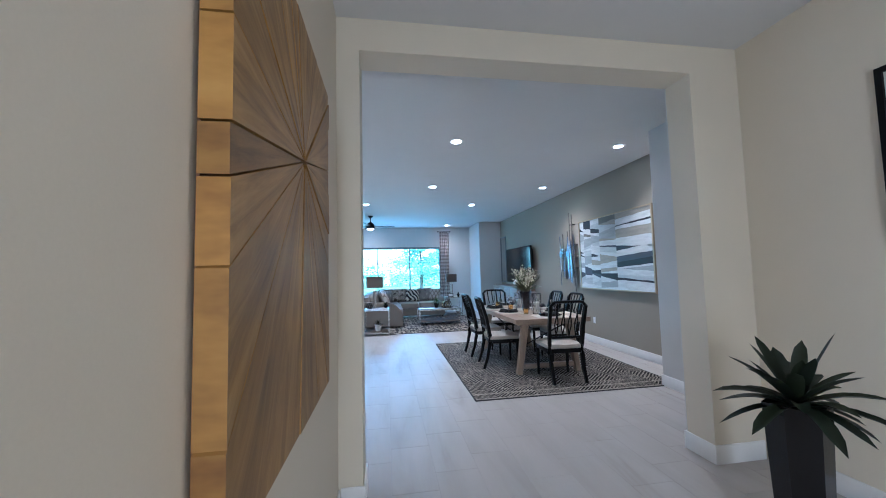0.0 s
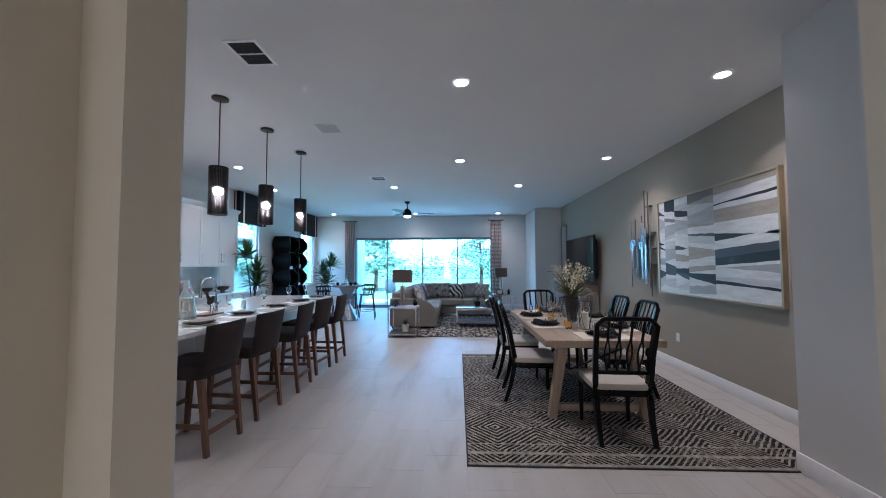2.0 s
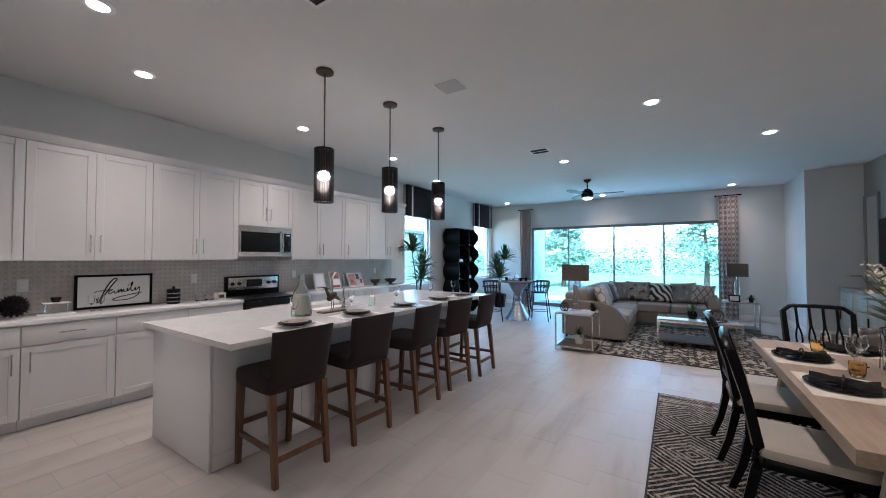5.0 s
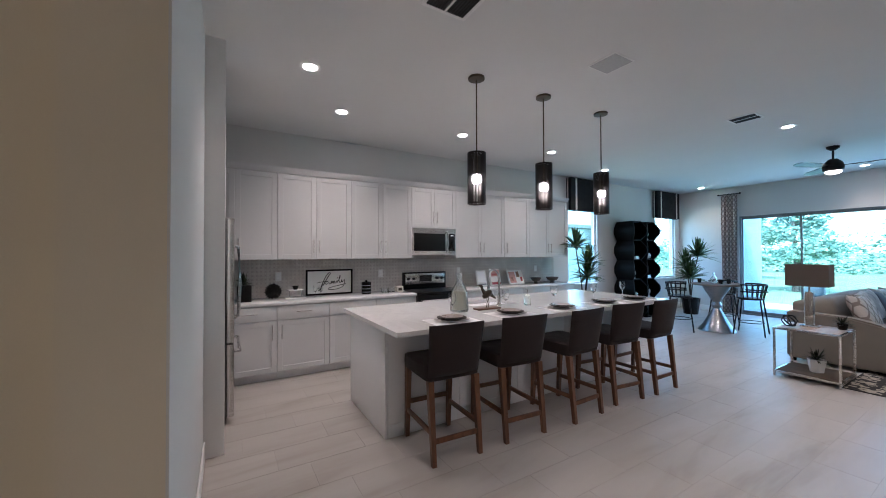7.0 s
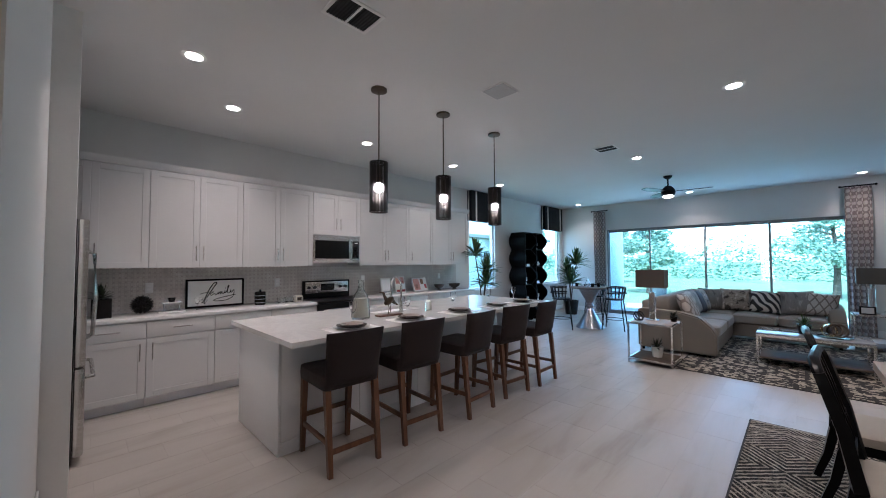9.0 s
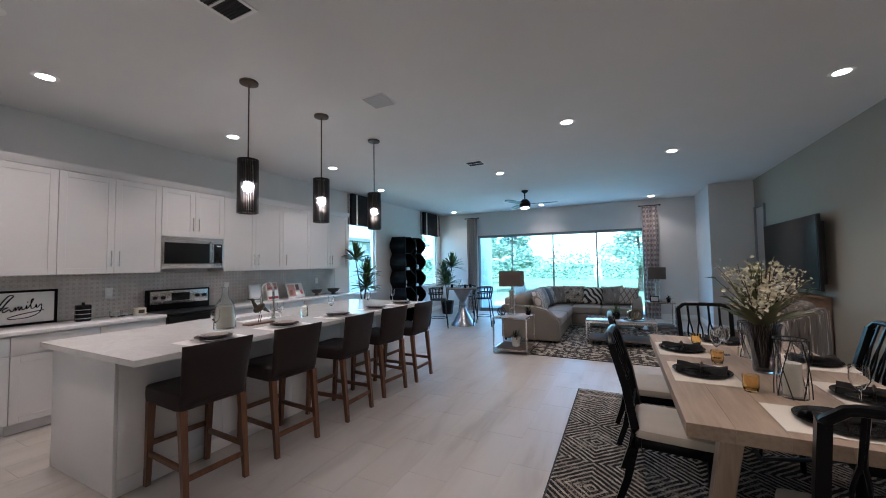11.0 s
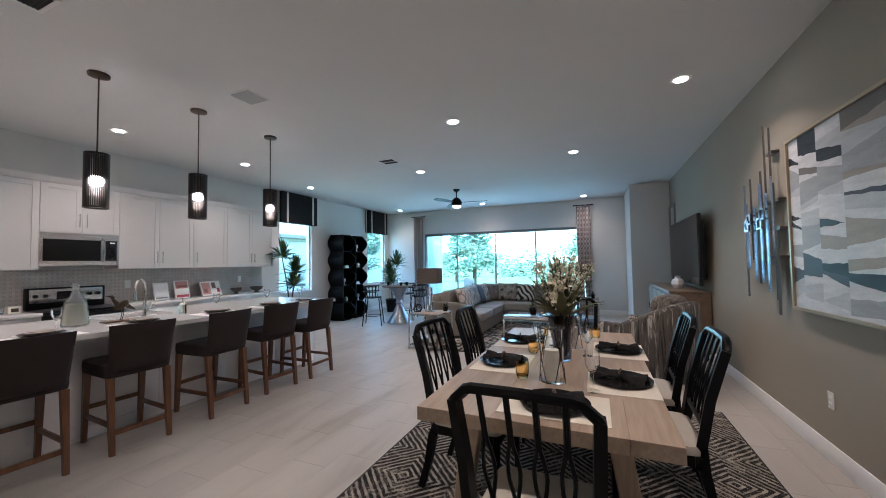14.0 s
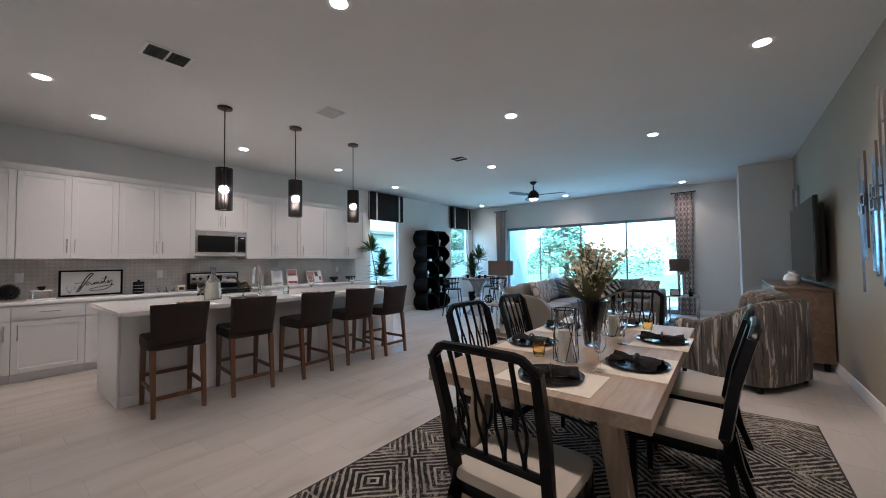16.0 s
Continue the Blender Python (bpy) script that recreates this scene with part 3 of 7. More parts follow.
def sliding_door():
    d = thing("door_1", "four-panel sliding glass door with slim pale frames", "sliding door", at=(0, SLY, 0))
    tagged(d, kind="structure")
    fr = M["greyalu"]
    y0, y1 = 0.03, 0.11
    box_part("frame_head", d, fr, SX0, y0, SZ - 0.035, SX1, y1, SZ)
    box_part("frame_sill", d, fr, SX0, y0, -0.004, SX1, y1, 0.03)
    for x in (SX0, SX1 - 0.035):
        box_part("frame_jamb", d, fr, x, y0, 0.03, x + 0.035, y1, SZ - 0.035)
    xs = [SX0 + 0.035, -0.62, 0.585, 1.75, SX1 - 0.035]
    for i in range(4):
        yy = 0.05 if i % 2 else 0.078
        for x in (xs[i], xs[i + 1]):
            w = 0.022
            xa = x if x == xs[i] else x - w
            box_part("stile", d, fr, xa, yy, 0.03, xa + w, yy + 0.02, SZ - 0.035)
        box_part("rail", d, fr, xs[i] + 0.022, yy, 0.03, xs[i + 1] - 0.022, yy + 0.02, 0.09)
        box_part("rail", d, fr, xs[i] + 0.022, yy, SZ - 0.075, xs[i + 1] - 0.022, yy + 0.02, SZ - 0.035)
        g = box_part("pane", d, M["pane"], xs[i] + 0.022, yy + 0.007, 0.09, xs[i + 1] - 0.022, yy + 0.012, SZ - 0.075)
        g.visible_shadow = False


def side_window(i, a, c):
    d = thing(f"window_{i}", "narrow white-framed fixed window", "window", at=(LX, 0, 0))
    tagged(d, kind="structure")
    for y in (a, c - 0.045):
        box_part("window_frame", d, M["alu"], -0.12, y, WZ0, -0.05, y + 0.045, WZ1)
    box_part("window_frame", d, M["alu"], -0.12, a + 0.045, WZ1 - 0.045, -0.05, c - 0.045, WZ1)
    box_part("window_frame", d, M["alu"], -0.12, a + 0.045, WZ0, -0.05, c - 0.045, WZ0 + 0.045)
    box_part("window_sill", d, M["trim"], -0.05, a, WZ0 - 0.02, 0.03, c, WZ0 + 0.004, 0.004)
    g = box_part("pane", d, M["pane"], -0.09, a + 0.045, WZ0 + 0.045, -0.085, c - 0.045, WZ1 - 0.045)
    g.visible_shadow = False


sliding_door()
for i, (a, c) in enumerate(WINS):
    side_window(i + 1, a, c)


# ---- ceiling fixtures ----
def downlight(x, y, watts=1.15, col=WARM):
    d = thing("downlight", "lit round recessed ceiling downlight with white trim", "downlight", "ceiling downlights", at=(x, y, H))
    bm = bmesh.new()
    bm_lathe(bm, [(0.0555, -0.001), (0.084, -0.001), (0.086, -0.006), (0.072, -0.010), (0.0555, -0.006), (0.0555, -0.001)], 24)
    part("trim_ring", bm, M["trim"], d)
    bm = bmesh.new()
    bm_lathe(bm, [(0.0, -0.006), (0.055, -0.006), (0.055, -0.001), (0, -0.001)], 24)
    part("lens", bm, M["canlight"], d, "glowing lens")
    l = bpy.data.lights.new("downlight_lamp", "AREA")
    l.shape, l.size, l.energy, l.color, l.spread = "DISK", 0.12, watts, col, radians(115)
    lo = new("downlight_lamp", l)
    lo.matrix_world = look((x, y, H - 0.02), (x, y, 0))


for x, y in ((1.81, 6.13), (4.08, 6.10), (4.08, 8.55), (1.81, 8.58), (3.04, 10.44), (0.43, 10.47), (-1.94, 7.10), (-1.90, 8.77), (-2.25, 10.60),
             (-1.12, 4.98), (-1.96, 5.48), (-2.25, 14.40), (0.41, 14.40), (3.06, 14.45)):
    downlight(x, y, 0.4 if y > 14 else 0.68 if x < -1.0 else 1.02 if y < 9 else 1.15)
# two more, never in view, added only to brighten the entry
for x, y in ((2.0, 2.4), (2.0, 0.0)):
    downlight(x, y, 0.24, (1.0, 0.88, 0.72))


# ---- kitchen ----
UF, BF = -2.70, -2.54     # front faces of the upper and base cabinets
UZ0, UZ1 = 1.41, 2.46


def shaker(parent, y0, y1, z0, z1, x, rail=0.06, handle=None):
    """A door front in the plane x: frame, recessed panel and a bar pull. handle: (y, z0, z1) or (y0, y1, z)."""
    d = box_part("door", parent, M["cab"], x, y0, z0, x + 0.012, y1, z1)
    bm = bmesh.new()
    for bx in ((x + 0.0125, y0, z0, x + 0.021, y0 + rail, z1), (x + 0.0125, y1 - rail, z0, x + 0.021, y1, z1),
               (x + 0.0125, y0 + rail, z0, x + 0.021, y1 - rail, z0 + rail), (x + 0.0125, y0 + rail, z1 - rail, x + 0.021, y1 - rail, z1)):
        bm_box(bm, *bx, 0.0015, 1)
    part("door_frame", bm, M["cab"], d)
    if handle:
        pull(d, x + 0.021, handle)
    return d


def pull(parent, x, h):
    bm = bmesh.new()
    if len(h) == 3 and h[0] == "h":
        _, y, z = h
        bm_tube(bm, [(x + 0.028, y - 0.085, z), (x + 0.028, y + 0.085, z)], 0.0055, 8)
        for s in (-0.065, 0.065):
            bm_tube(bm, [(x, y + s, z), (x + 0.028, y + s, z)], 0.004, 6)
    else:
        _, y, z = h
        bm_tube(bm, [(x + 0.028, y, z - 0.085), (x + 0.028, y, z + 0.085)], 0.0055, 8)
        for s in (-0.065, 0.065):
            bm_tube(bm, [(x, y, z + s), (x + 0.028, y, z + s)], 0.004, 6)
    part("handle", bm, M["metal"], parent, "satin nickel bar pull")


def upper_cabinet(y0, y1, z0=UZ0, doors=2, single_at="l"):
    c = thing("upper_cabinet", "white shaker wall cabinet with nickel bar pulls", "cabinet", "upper kitchen cabinets")
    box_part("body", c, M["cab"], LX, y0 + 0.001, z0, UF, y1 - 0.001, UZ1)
    g = 0.0025
    hz = z0 + 0.16
    if doors == 2:
        m = (y0 + y1) / 2
        shaker(c, y0 + g, m - g / 2, z0, UZ1 - 0.004, UF + 0.001, handle=("v", m - 0.035, hz))
        shaker(c, m + g / 2, y1 - g, z0, UZ1 - 0.004, UF + 0.001, handle=("v", m + 0.035, hz))
    else:
        shaker(c, y0 + g, y1 - g, z0, UZ1 - 0.004, UF + 0.001, handle=("v", y0 + 0.05 if single_at == "l" else y1 - 0.05, hz))


def base_cabinet(y0, y1, doors=2, single_at="l"):
    c = thing("base_cabinet", "white shaker base cabinet with drawer and doors", "cabinet", "base kitchen cabinets")
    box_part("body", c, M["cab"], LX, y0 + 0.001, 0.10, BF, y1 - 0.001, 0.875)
    box_part("toe_kick", c, M["island"], LX, y0 + 0.001, 0, BF - 0.06, y1 - 0.001, 0.10)
    g = 0.003
    dr = box_part("drawer", c, M["cab"], BF + 0.001, y0 + g, 0.705, BF + 0.021, y1 - g, 0.868, 0.002)
    pull(dr, BF + 0.021, ("h", (y0 + y1) / 2, 0.79))
    if doors == 2:
        m = (y0 + y1) / 2
        shaker(c, y0 + g, m - g / 2, 0.105, 0.695, BF + 0.001, handle=("v", m - 0.04, 0.57))
        shaker(c, m + g / 2, y1 - g, 0.105, 0.695, BF + 0.001, handle=("v", m + 0.04, 0.57))
    else:
        shaker(c, y0 + g, y1 - g, 0.105, 0.695, BF + 0.001, handle=("v", y0 + 0.05 if single_at == "l" else y1 - 0.05, 0.57))


for y0, y1, n, s in ((3.60, 3.99, 1, "l"), (4.0, 4.90, 2, "l"), (4.90, 5.80, 2, "l"), (5.80, 6.70, 2, "l"), (7.47, 8.46, 2, "l"), (8.46, 9.04, 1, "l"), (9.04, 10.04, 2, "l")):
    upper_cabinet(y0, y1, doors=n, single_at=s)
upper_cabinet(6.70, 7.47, z0=1.86)
for y0, y1, n, s in ((3.60, 4.30, 1, "l"), (4.30, 4.88, 1, "r"), (4.88, 5.48, 1, "l"), (5.48, 6.09, 1, "r"), (6.09, 6.69, 1, "l"), (7.48, 8.10, 1, "l"), (8.10, 8.75, 1, "r"), (8.75, 9.40, 1, "l"), (9.40, 10.04, 1, "r")):
    base_cabinet(y0, y1, n, s)
bm = bmesh.new()
bm_prism(bm, [(LX + 0.002, UZ1 + 0.002), (UF + 0.02, UZ1 + 0.002), (UF + 0.03, UZ1 + 0.02), (UF + 0.055, UZ1 + 0.055), (UF + 0.058, UZ1 + 0.075), (LX + 0.002, UZ1 + 0.075)], 3.60, 10.06, "y")
single("crown_molding", bm, M["cab"], "white crown molding along the wall cabinets", "molding", kind="structure")


def countertop(y0, y1):
    bm = bmesh.new()
    bm_box(bm, LX + 0.002, y0, 0.877, BF + 0.035, y1, 0.915, 0.004)
    single("worktop", bm, M["quartz"], "white quartz worktop on the base cabinets", "worktop")


countertop(3.60, 6.692)
countertop(7.468, 10.06)
bm = bmesh.new()
bm_box(bm, LX + 0.002, 3.60, 0.917, LX + 0.010, 10.06, UZ0 - 0.002)
single("backsplash", bm, M["mosaic"], "beige marble mosaic backsplash", "backsplash", kind="structure")


def wall_range():
    r = thing("range", "stainless steel electric range with black glass top", "stove", at=(0, 6.70, 0))
    x0, x1, w = LX + 0.012, -2.49, 0.76
    box_part("body", r, M["blackplastic"], x0, 0.002, 0.0, x1 - 0.04, w - 0.002, 0.895)
    box_part("cooktop", r, M["enamel"], x0 + 0.06, 0.002, 0.897, x1 + 0.005, w - 0.002, 0.918, 0.004)
    box_part("control_panel", r, M["enamel"], x0, 0.002, 0.919, x0 + 0.065, w - 0.002, 1.185, 0.006)
    box_part("steel_fascia", r, M["steel"], x0 + 0.0655, 0.03, 1.0, x0 + 0.07, w - 0.03, 1.165, 0.002)
    box_part("display", r, M["blackglass"], x0 + 0.0705, w / 2 - 0.11, 1.035, x0 + 0.073, w / 2 + 0.11, 1.135)
    for y in (0.08, 0.17, w - 0.17, w - 0.08):
        bm = bmesh.new()
        bm_tube(bm, [(x0 + 0.0705, y, 1.085), (x0 + 0.095, y, 1.085)], [0.024, 0.02], 16)
        part("knob", bm, M["blackplastic"], r, "dark knob")
    dr = box_part("oven_door", r, M["enamel"], x1 - 0.038, 0.004, 0.18, x1, w - 0.004, 0.885, 0.004)
    box_part("oven_window", dr, M["blackglass"], x1 + 0.001, 0.10, 0.36, x1 + 0.004, w - 0.10, 0.70)
    bm = bmesh.new()
    bm_tube(bm, [(x1 + 0.045, 0.05, 0.80), (x1 + 0.045, w - 0.05, 0.80)], 0.012, 10)
    for y in (0.07, w - 0.07):
        bm_tube(bm, [(x1, y, 0.80), (x1 + 0.045, y, 0.80)], 0.009, 8)
    part("door_handle", bm, M["steel"], dr)
    box_part("drawer", r, M["steel"], x1 - 0.038, 0.004, 0.03, x1, w - 0.004, 0.175, 0.004)
    for cx, cy, rr in ((x0 + 0.2, 0.19, 0.09), (x0 + 0.2, 0.57, 0.075), (x0 + 0.46, 0.19, 0.075), (x0 + 0.46, 0.57, 0.1)):
        bm = bmesh.new()
        bm_lathe(bm, [(rr, 0), (rr, 0.0008), (rr - 0.004, 0.0008), (rr - 0.004, 0)], 28, (cx, cy, 0.9185))
        part("burner_ring", bm, M["greyalu"], r, "printed burner ring")


def microwave():
    r = thing("microwave", "stainless steel over-the-range microwave with black window", "microwave", at=(0, 6.70, 1.455))
    x0, x1, w, h = LX + 0.012, -2.68, 0.758, 0.40
    box_part("body", r, M["blackplastic"], x0, 0.003, 0, x1 - 0.03, w, h)
    box_part("front_panel", r, M["steel"], x1 - 0.029, 0.003, 0.0, x1, w, h, 0.005)
    box_part("door_window", r, M["enamel"], x1 + 0.001, 0.035, 0.06, x1 + 0.004, 0.575, h - 0.075, 0.001)
    box_part("control_panel", r, M["blackglass"], x1 + 0.001, 0.625, 0.06, x1 + 0.004, w - 0.012, h - 0.075, 0.001)
    box_part("display", r, M["white"], x1 + 0.0045, 0.67, h - 0.11, x1 + 0.0055, w - 0.035, h - 0.095, label="pale clock digits")
    bm = bmesh.new()
    bm_tube(bm, [(x1, 0.595, 0.05), (x1 + 0.045, 0.595, 0.07), (x1 + 0.05, 0.595, 0.2), (x1 + 0.045, 0.595, h - 0.07), (x1, 0.595, h - 0.05)], 0.011, 10)
    part("handle", bm, M["steel"], r)


wall_range()
microwave()


def refrigerator():
    r = thing("refrigerator", "stainless steel french door refrigerator with bar handles", "refrigerator", at=(-2.49, 3.63, 0))
    w, d, h = 0.93, 0.74, 1.79
    box_part("body", r, M["blackplastic"], 0.01, 0.0, 0.01, w - 0.01, d, h)
    y0, y1 = d + 0.006, d + 0.065
    for x0, x1, hx in ((0.0, w / 2 - 0.003, w / 2 - 0.05), (w / 2 + 0.003, w, w / 2 + 0.05)):
        dr = box_part("door", r, M["steel"], x0, y0, 0.70, x1, y1, h, 0.012)
        bm = bmesh.new()
        bm_tube(bm, [(hx, y1, 0.85), (hx, y1 + 0.04, 0.87), (hx, y1 + 0.055, 1.2), (hx, y1 + 0.04, 1.54), (hx, y1, 1.56)], 0.014, 10)
        part("handle", bm, M["steel"], dr)
    dr = box_part("freezer_drawer", r, M["steel"], 0, y0, 0.06, w, y1, 0.69, 0.012)
    bm = bmesh.new()
    bm_tube(bm, [(0.12, y1, 0.6), (0.14, y1 + 0.045, 0.6), (w - 0.14, y1 + 0.045, 0.6), (w - 0.12, y1, 0.6)], 0.014, 10)
    part("handle", bm, M["steel"], dr)


refrigerator()

IX0, IX1, IY0, IY1 = -1.55, -0.625, 5.46, 8.94


def kitchen_island():
    r = thing("kitchen_island", "pale gray panelled kitchen island", "kitchen island")
    box_part("body", r, M["island"], IX0, IY0 + 0.02, 0.0, IX1 - 0.012, IY1 - 0.02, 0.875)
    box_part("end_panel", r, M["island"], IX0 - 0.01, IY0, 0.0, IX1, IY0 + 0.019, 0.875, 0.003)
    box_part("end_panel", r, M["island"], IX0 - 0.01, IY1 - 0.019, 0.0, IX1, IY1, 0.875, 0.003)
    box_part("base_trim", r, M["island"], IX1 - 0.011, IY0 + 0.02, 0.0, IX1 + 0.004, IY1 - 0.02, 0.10, 0.003)
    n = 5
    for i in range(n):
        y0 = IY0 + 0.02 + (IY1 - IY0 - 0.04) * i / n
        y1 = IY0 + 0.02 + (IY1 - IY0 - 0.04) * (i + 1) / n
        box_part("back_panel", r, M["island"], IX1 - 0.0115, y0 + 0.002, 0.101, IX1, y1 - 0.002, 0.875, 0.003)


kitchen_island()
SK = (-1.42, 6.62, -1.02, 7.25)   # sink cut-out
bm = bmesh.new()
tx0, tx1, ty0, ty1 = -1.64, -0.27, 5.41, 9.0
for bx in ((tx0, ty0, 0.877, tx1, SK[1], 0.915), (tx0, SK[3], 0.877, tx1, ty1, 0.915), (tx0, SK[1], 0.877, SK[0], SK[3], 0.915), (SK[2], SK[1], 0.877, tx1, SK[3], 0.915)):
    bm_box(bm, *bx)
bmesh.ops.remove_doubles(bm, verts=bm.verts, dist=0.0005)
single("island_worktop", bm, M["quartz"], "glossy white quartz island worktop with a sink cut-out", "worktop", smooth=0)


def sink_and_tap():
    s = thing("sink", "stainless steel undermount sink", "sink")
    x0, y0, x1, y1 = SK
    bm = bmesh.new()
    for bx in ((x0 - 0.005, y0, 0.70, x0 + 0.004, y1, 0.876), (x1 - 0.004, y0, 0.70, x1 + 0.005, y1, 0.876), (x0 + 0.004, y0 - 0.005, 0.70, x1 - 0.004, y0 + 0.004, 0.876), (x0 + 0.004, y1 - 0.004, 0.70, x1 - 0.004, y1 + 0.005, 0.876), (x0 - 0.005, y0, 0.69, x1 + 0.005, y1, 0.70)):
        bm_box(bm, *bx)
    part("basin", bm, M["steel"], s)
    bm = bmesh.new()
    bm_lathe(bm, [(0, 0.702), (0.04, 0.702), (0.045, 0.706), (0, 0.706)], 20, ((x0 + x1) / 2, (y0 + y1) / 2, 0))
    part("drain", bm, M["chrome"], s)
    f = thing("faucet", "tall chrome gooseneck kitchen faucet", "faucet", at=(-0.94, 6.89, 0.915))
    bm = bmesh.new()
    bm_lathe(bm, [(0, 0), (0.028, 0), (0.028, 0.01), (0.02, 0.02), (0.016, 0.12), (0, 0.12)], 18)
    part("base", bm, M["chrome"], f)
    bm = bmesh.new()
    pts = [(0, 0, 0.1), (0, 0, 0.28)] + [(-0.09 + 0.09 * math.cos(a), 0, 0.28 + 0.1 * math.sin(a)) for a in [math.pi * k / 10 for k in range(1, 11)]] + [(-0.18, 0, 0.22)]
    bm_tube(bm, pts, 0.011, 12)
    part("spout", bm, M["chrome"], f)
    bm = bmesh.new()
    bm_tube(bm, [(-0.18, 0, 0.235), (-0.18, 0, 0.15)], [0.014, 0.016], 12)
    part("spray_head", bm, M["chrome"], f)
    bm = bmesh.new()
    bm_tube(bm, [(0, 0.015, 0.08), (0, 0.05, 0.09), (0.0, 0.09, 0.12)], [0.008, 0.006, 0.005], 8)
    part("lever", bm, M["chrome"], f)


sink_and_tap()


def pendant(x, y):
    p = thing("pendant_light", "lit cylindrical pendant with dark slatted shade", "pendant light", "pendants over the island", at=(x, y, 0))
    bm = bmesh.new()
    bm_lathe(bm, [(0, H - 0.001), (0.074, H - 0.001), (0.076, H - 0.006), (0.074, H - 0.022), (0.02, H - 0.028), (0, H - 0.028)], 24)
    part("canopy", bm, M["bronze"], p, "bronze ceiling canopy")
    bm = bmesh.new()
    bm_tube(bm, [(0, 0, H - 0.028), (0, 0, 2.36)], 0.006, 8)
    part("rod", bm, M["bronze"], p)
    z0, z1, r = 1.92, 2.385, 0.082
    bm = bmesh.new()
    for z in (z0, z1 - 0.014):
        bm = bmesh.new()
        bm_lathe(bm, [(r - 0.004, z), (r + 0.003, z), (r + 0.003, z + 0.014), (r - 0.004, z + 0.014), (r - 0.004, z)], 32)
        part("ring", bm, M["smoke"], p)
    bm = bmesh.new()
    bm_tube(bm, [(-r, 0, z1 - 0.007), (r, 0, z1 - 0.007)], 0.005, 6)
    bm_tube(bm, [(0, -r, z1 - 0.007), (0, r, z1 - 0.007)], 0.005, 6)
    part("spider", bm, M["smoke"], p)
    bm = bmesh.new()
    bm_box(bm, r - 0.002, -0.0046, z0 + 0.014, r + 0.002, 0.0046, z1 - 0.014)
    shared = mesh_of("slat", bm, M["smoke"], 0)
    for k in range(40):
        sl = new("slat", shared)
        sl.parent = p
        sl.rotation_euler.z = 2 * math.pi * k / 40
    bm = bmesh.new()
    bm_lathe(bm, [(0, 2.19), (0.022, 2.19), (0.022, 2.36), (0, 2.36)], 16)
    part("socket", bm, M["bronze"], p)
    bm = bmesh.new()
    bm_puff(bm, (0, 0, 2.15), (0.054, 0.054, 0.046), 1, 1, 18, 12)
    part("bulb", bm, M["bulb"], p, "glowing white bulb")
    l = bpy.data.lights.new("pendant_lamp", "POINT")
    l.energy, l.color, l.shadow_soft_size = 0.42, WARM, 0.05
    lo = new("pendant_lamp", l)
    lo.location = (x, y, 2.07)


for x, y in ((-0.55, 6.315), (-0.525, 7.14), (-0.505, 8.035)):
    pendant(x, y)


def ceiling_vent(x, y, sx, sy, name="ceiling_vent", n=9, split=True, mat="blackplastic"):
    v = thing(name, "white louvered ceiling air vent", "vent", at=(x, y, H))
    bm = bmesh.new()
    t = 0.022
    for bx in ((-sx, -sy, -0.008, sx, -sy + t, -0.001), (-sx, sy - t, -0.008, sx, sy, -0.001), (-sx, -sy + t, -0.008, -sx + t, sy - t, -0.001), (sx - t, -sy + t, -0.008, sx, sy - t, -0.001)):
        bm_box(bm, *bx)
    if split:
        bm_box(bm, -sx + t, -0.010, -0.008, sx - t, 0.010, -0.001)
    part("frame", bm, M["trim"], v)
    box_part("backing", v, M[mat], -sx + t, -sy + t, -0.003, sx - t, sy - t, -0.001)
    for k in range(n):
        yy = -sy + t + (2 * sy - 2 * t) * (k + 0.5) / n
        bm = bmesh.new()
        bm_prism(bm, [(yy - 0.004, -0.0035), (yy - 0.0025, -0.0035), (yy + 0.0035, -0.009), (yy + 0.002, -0.009)], -sx + t, sx - t, "x")
        part("slat", bm, M["blackplastic"], v)


ceiling_vent(0.18, 5.60, 0.125, 0.165, n=14)
ceiling_vent(0.27, 9.66, 0.145, 0.135, n=6)
sp = thing("ceiling_speaker", "square white flush ceiling speaker grille", "speaker", at=(0.225, 7.145, H))
box_part("frame", sp, M["trim"], -0.13, -0.13, -0.007, 0.13, 0.13, -0.001, 0.002)
box_part("grille", sp, M["grille"], -0.118, -0.118, -0.010, 0.118, 0.118, -0.0075)


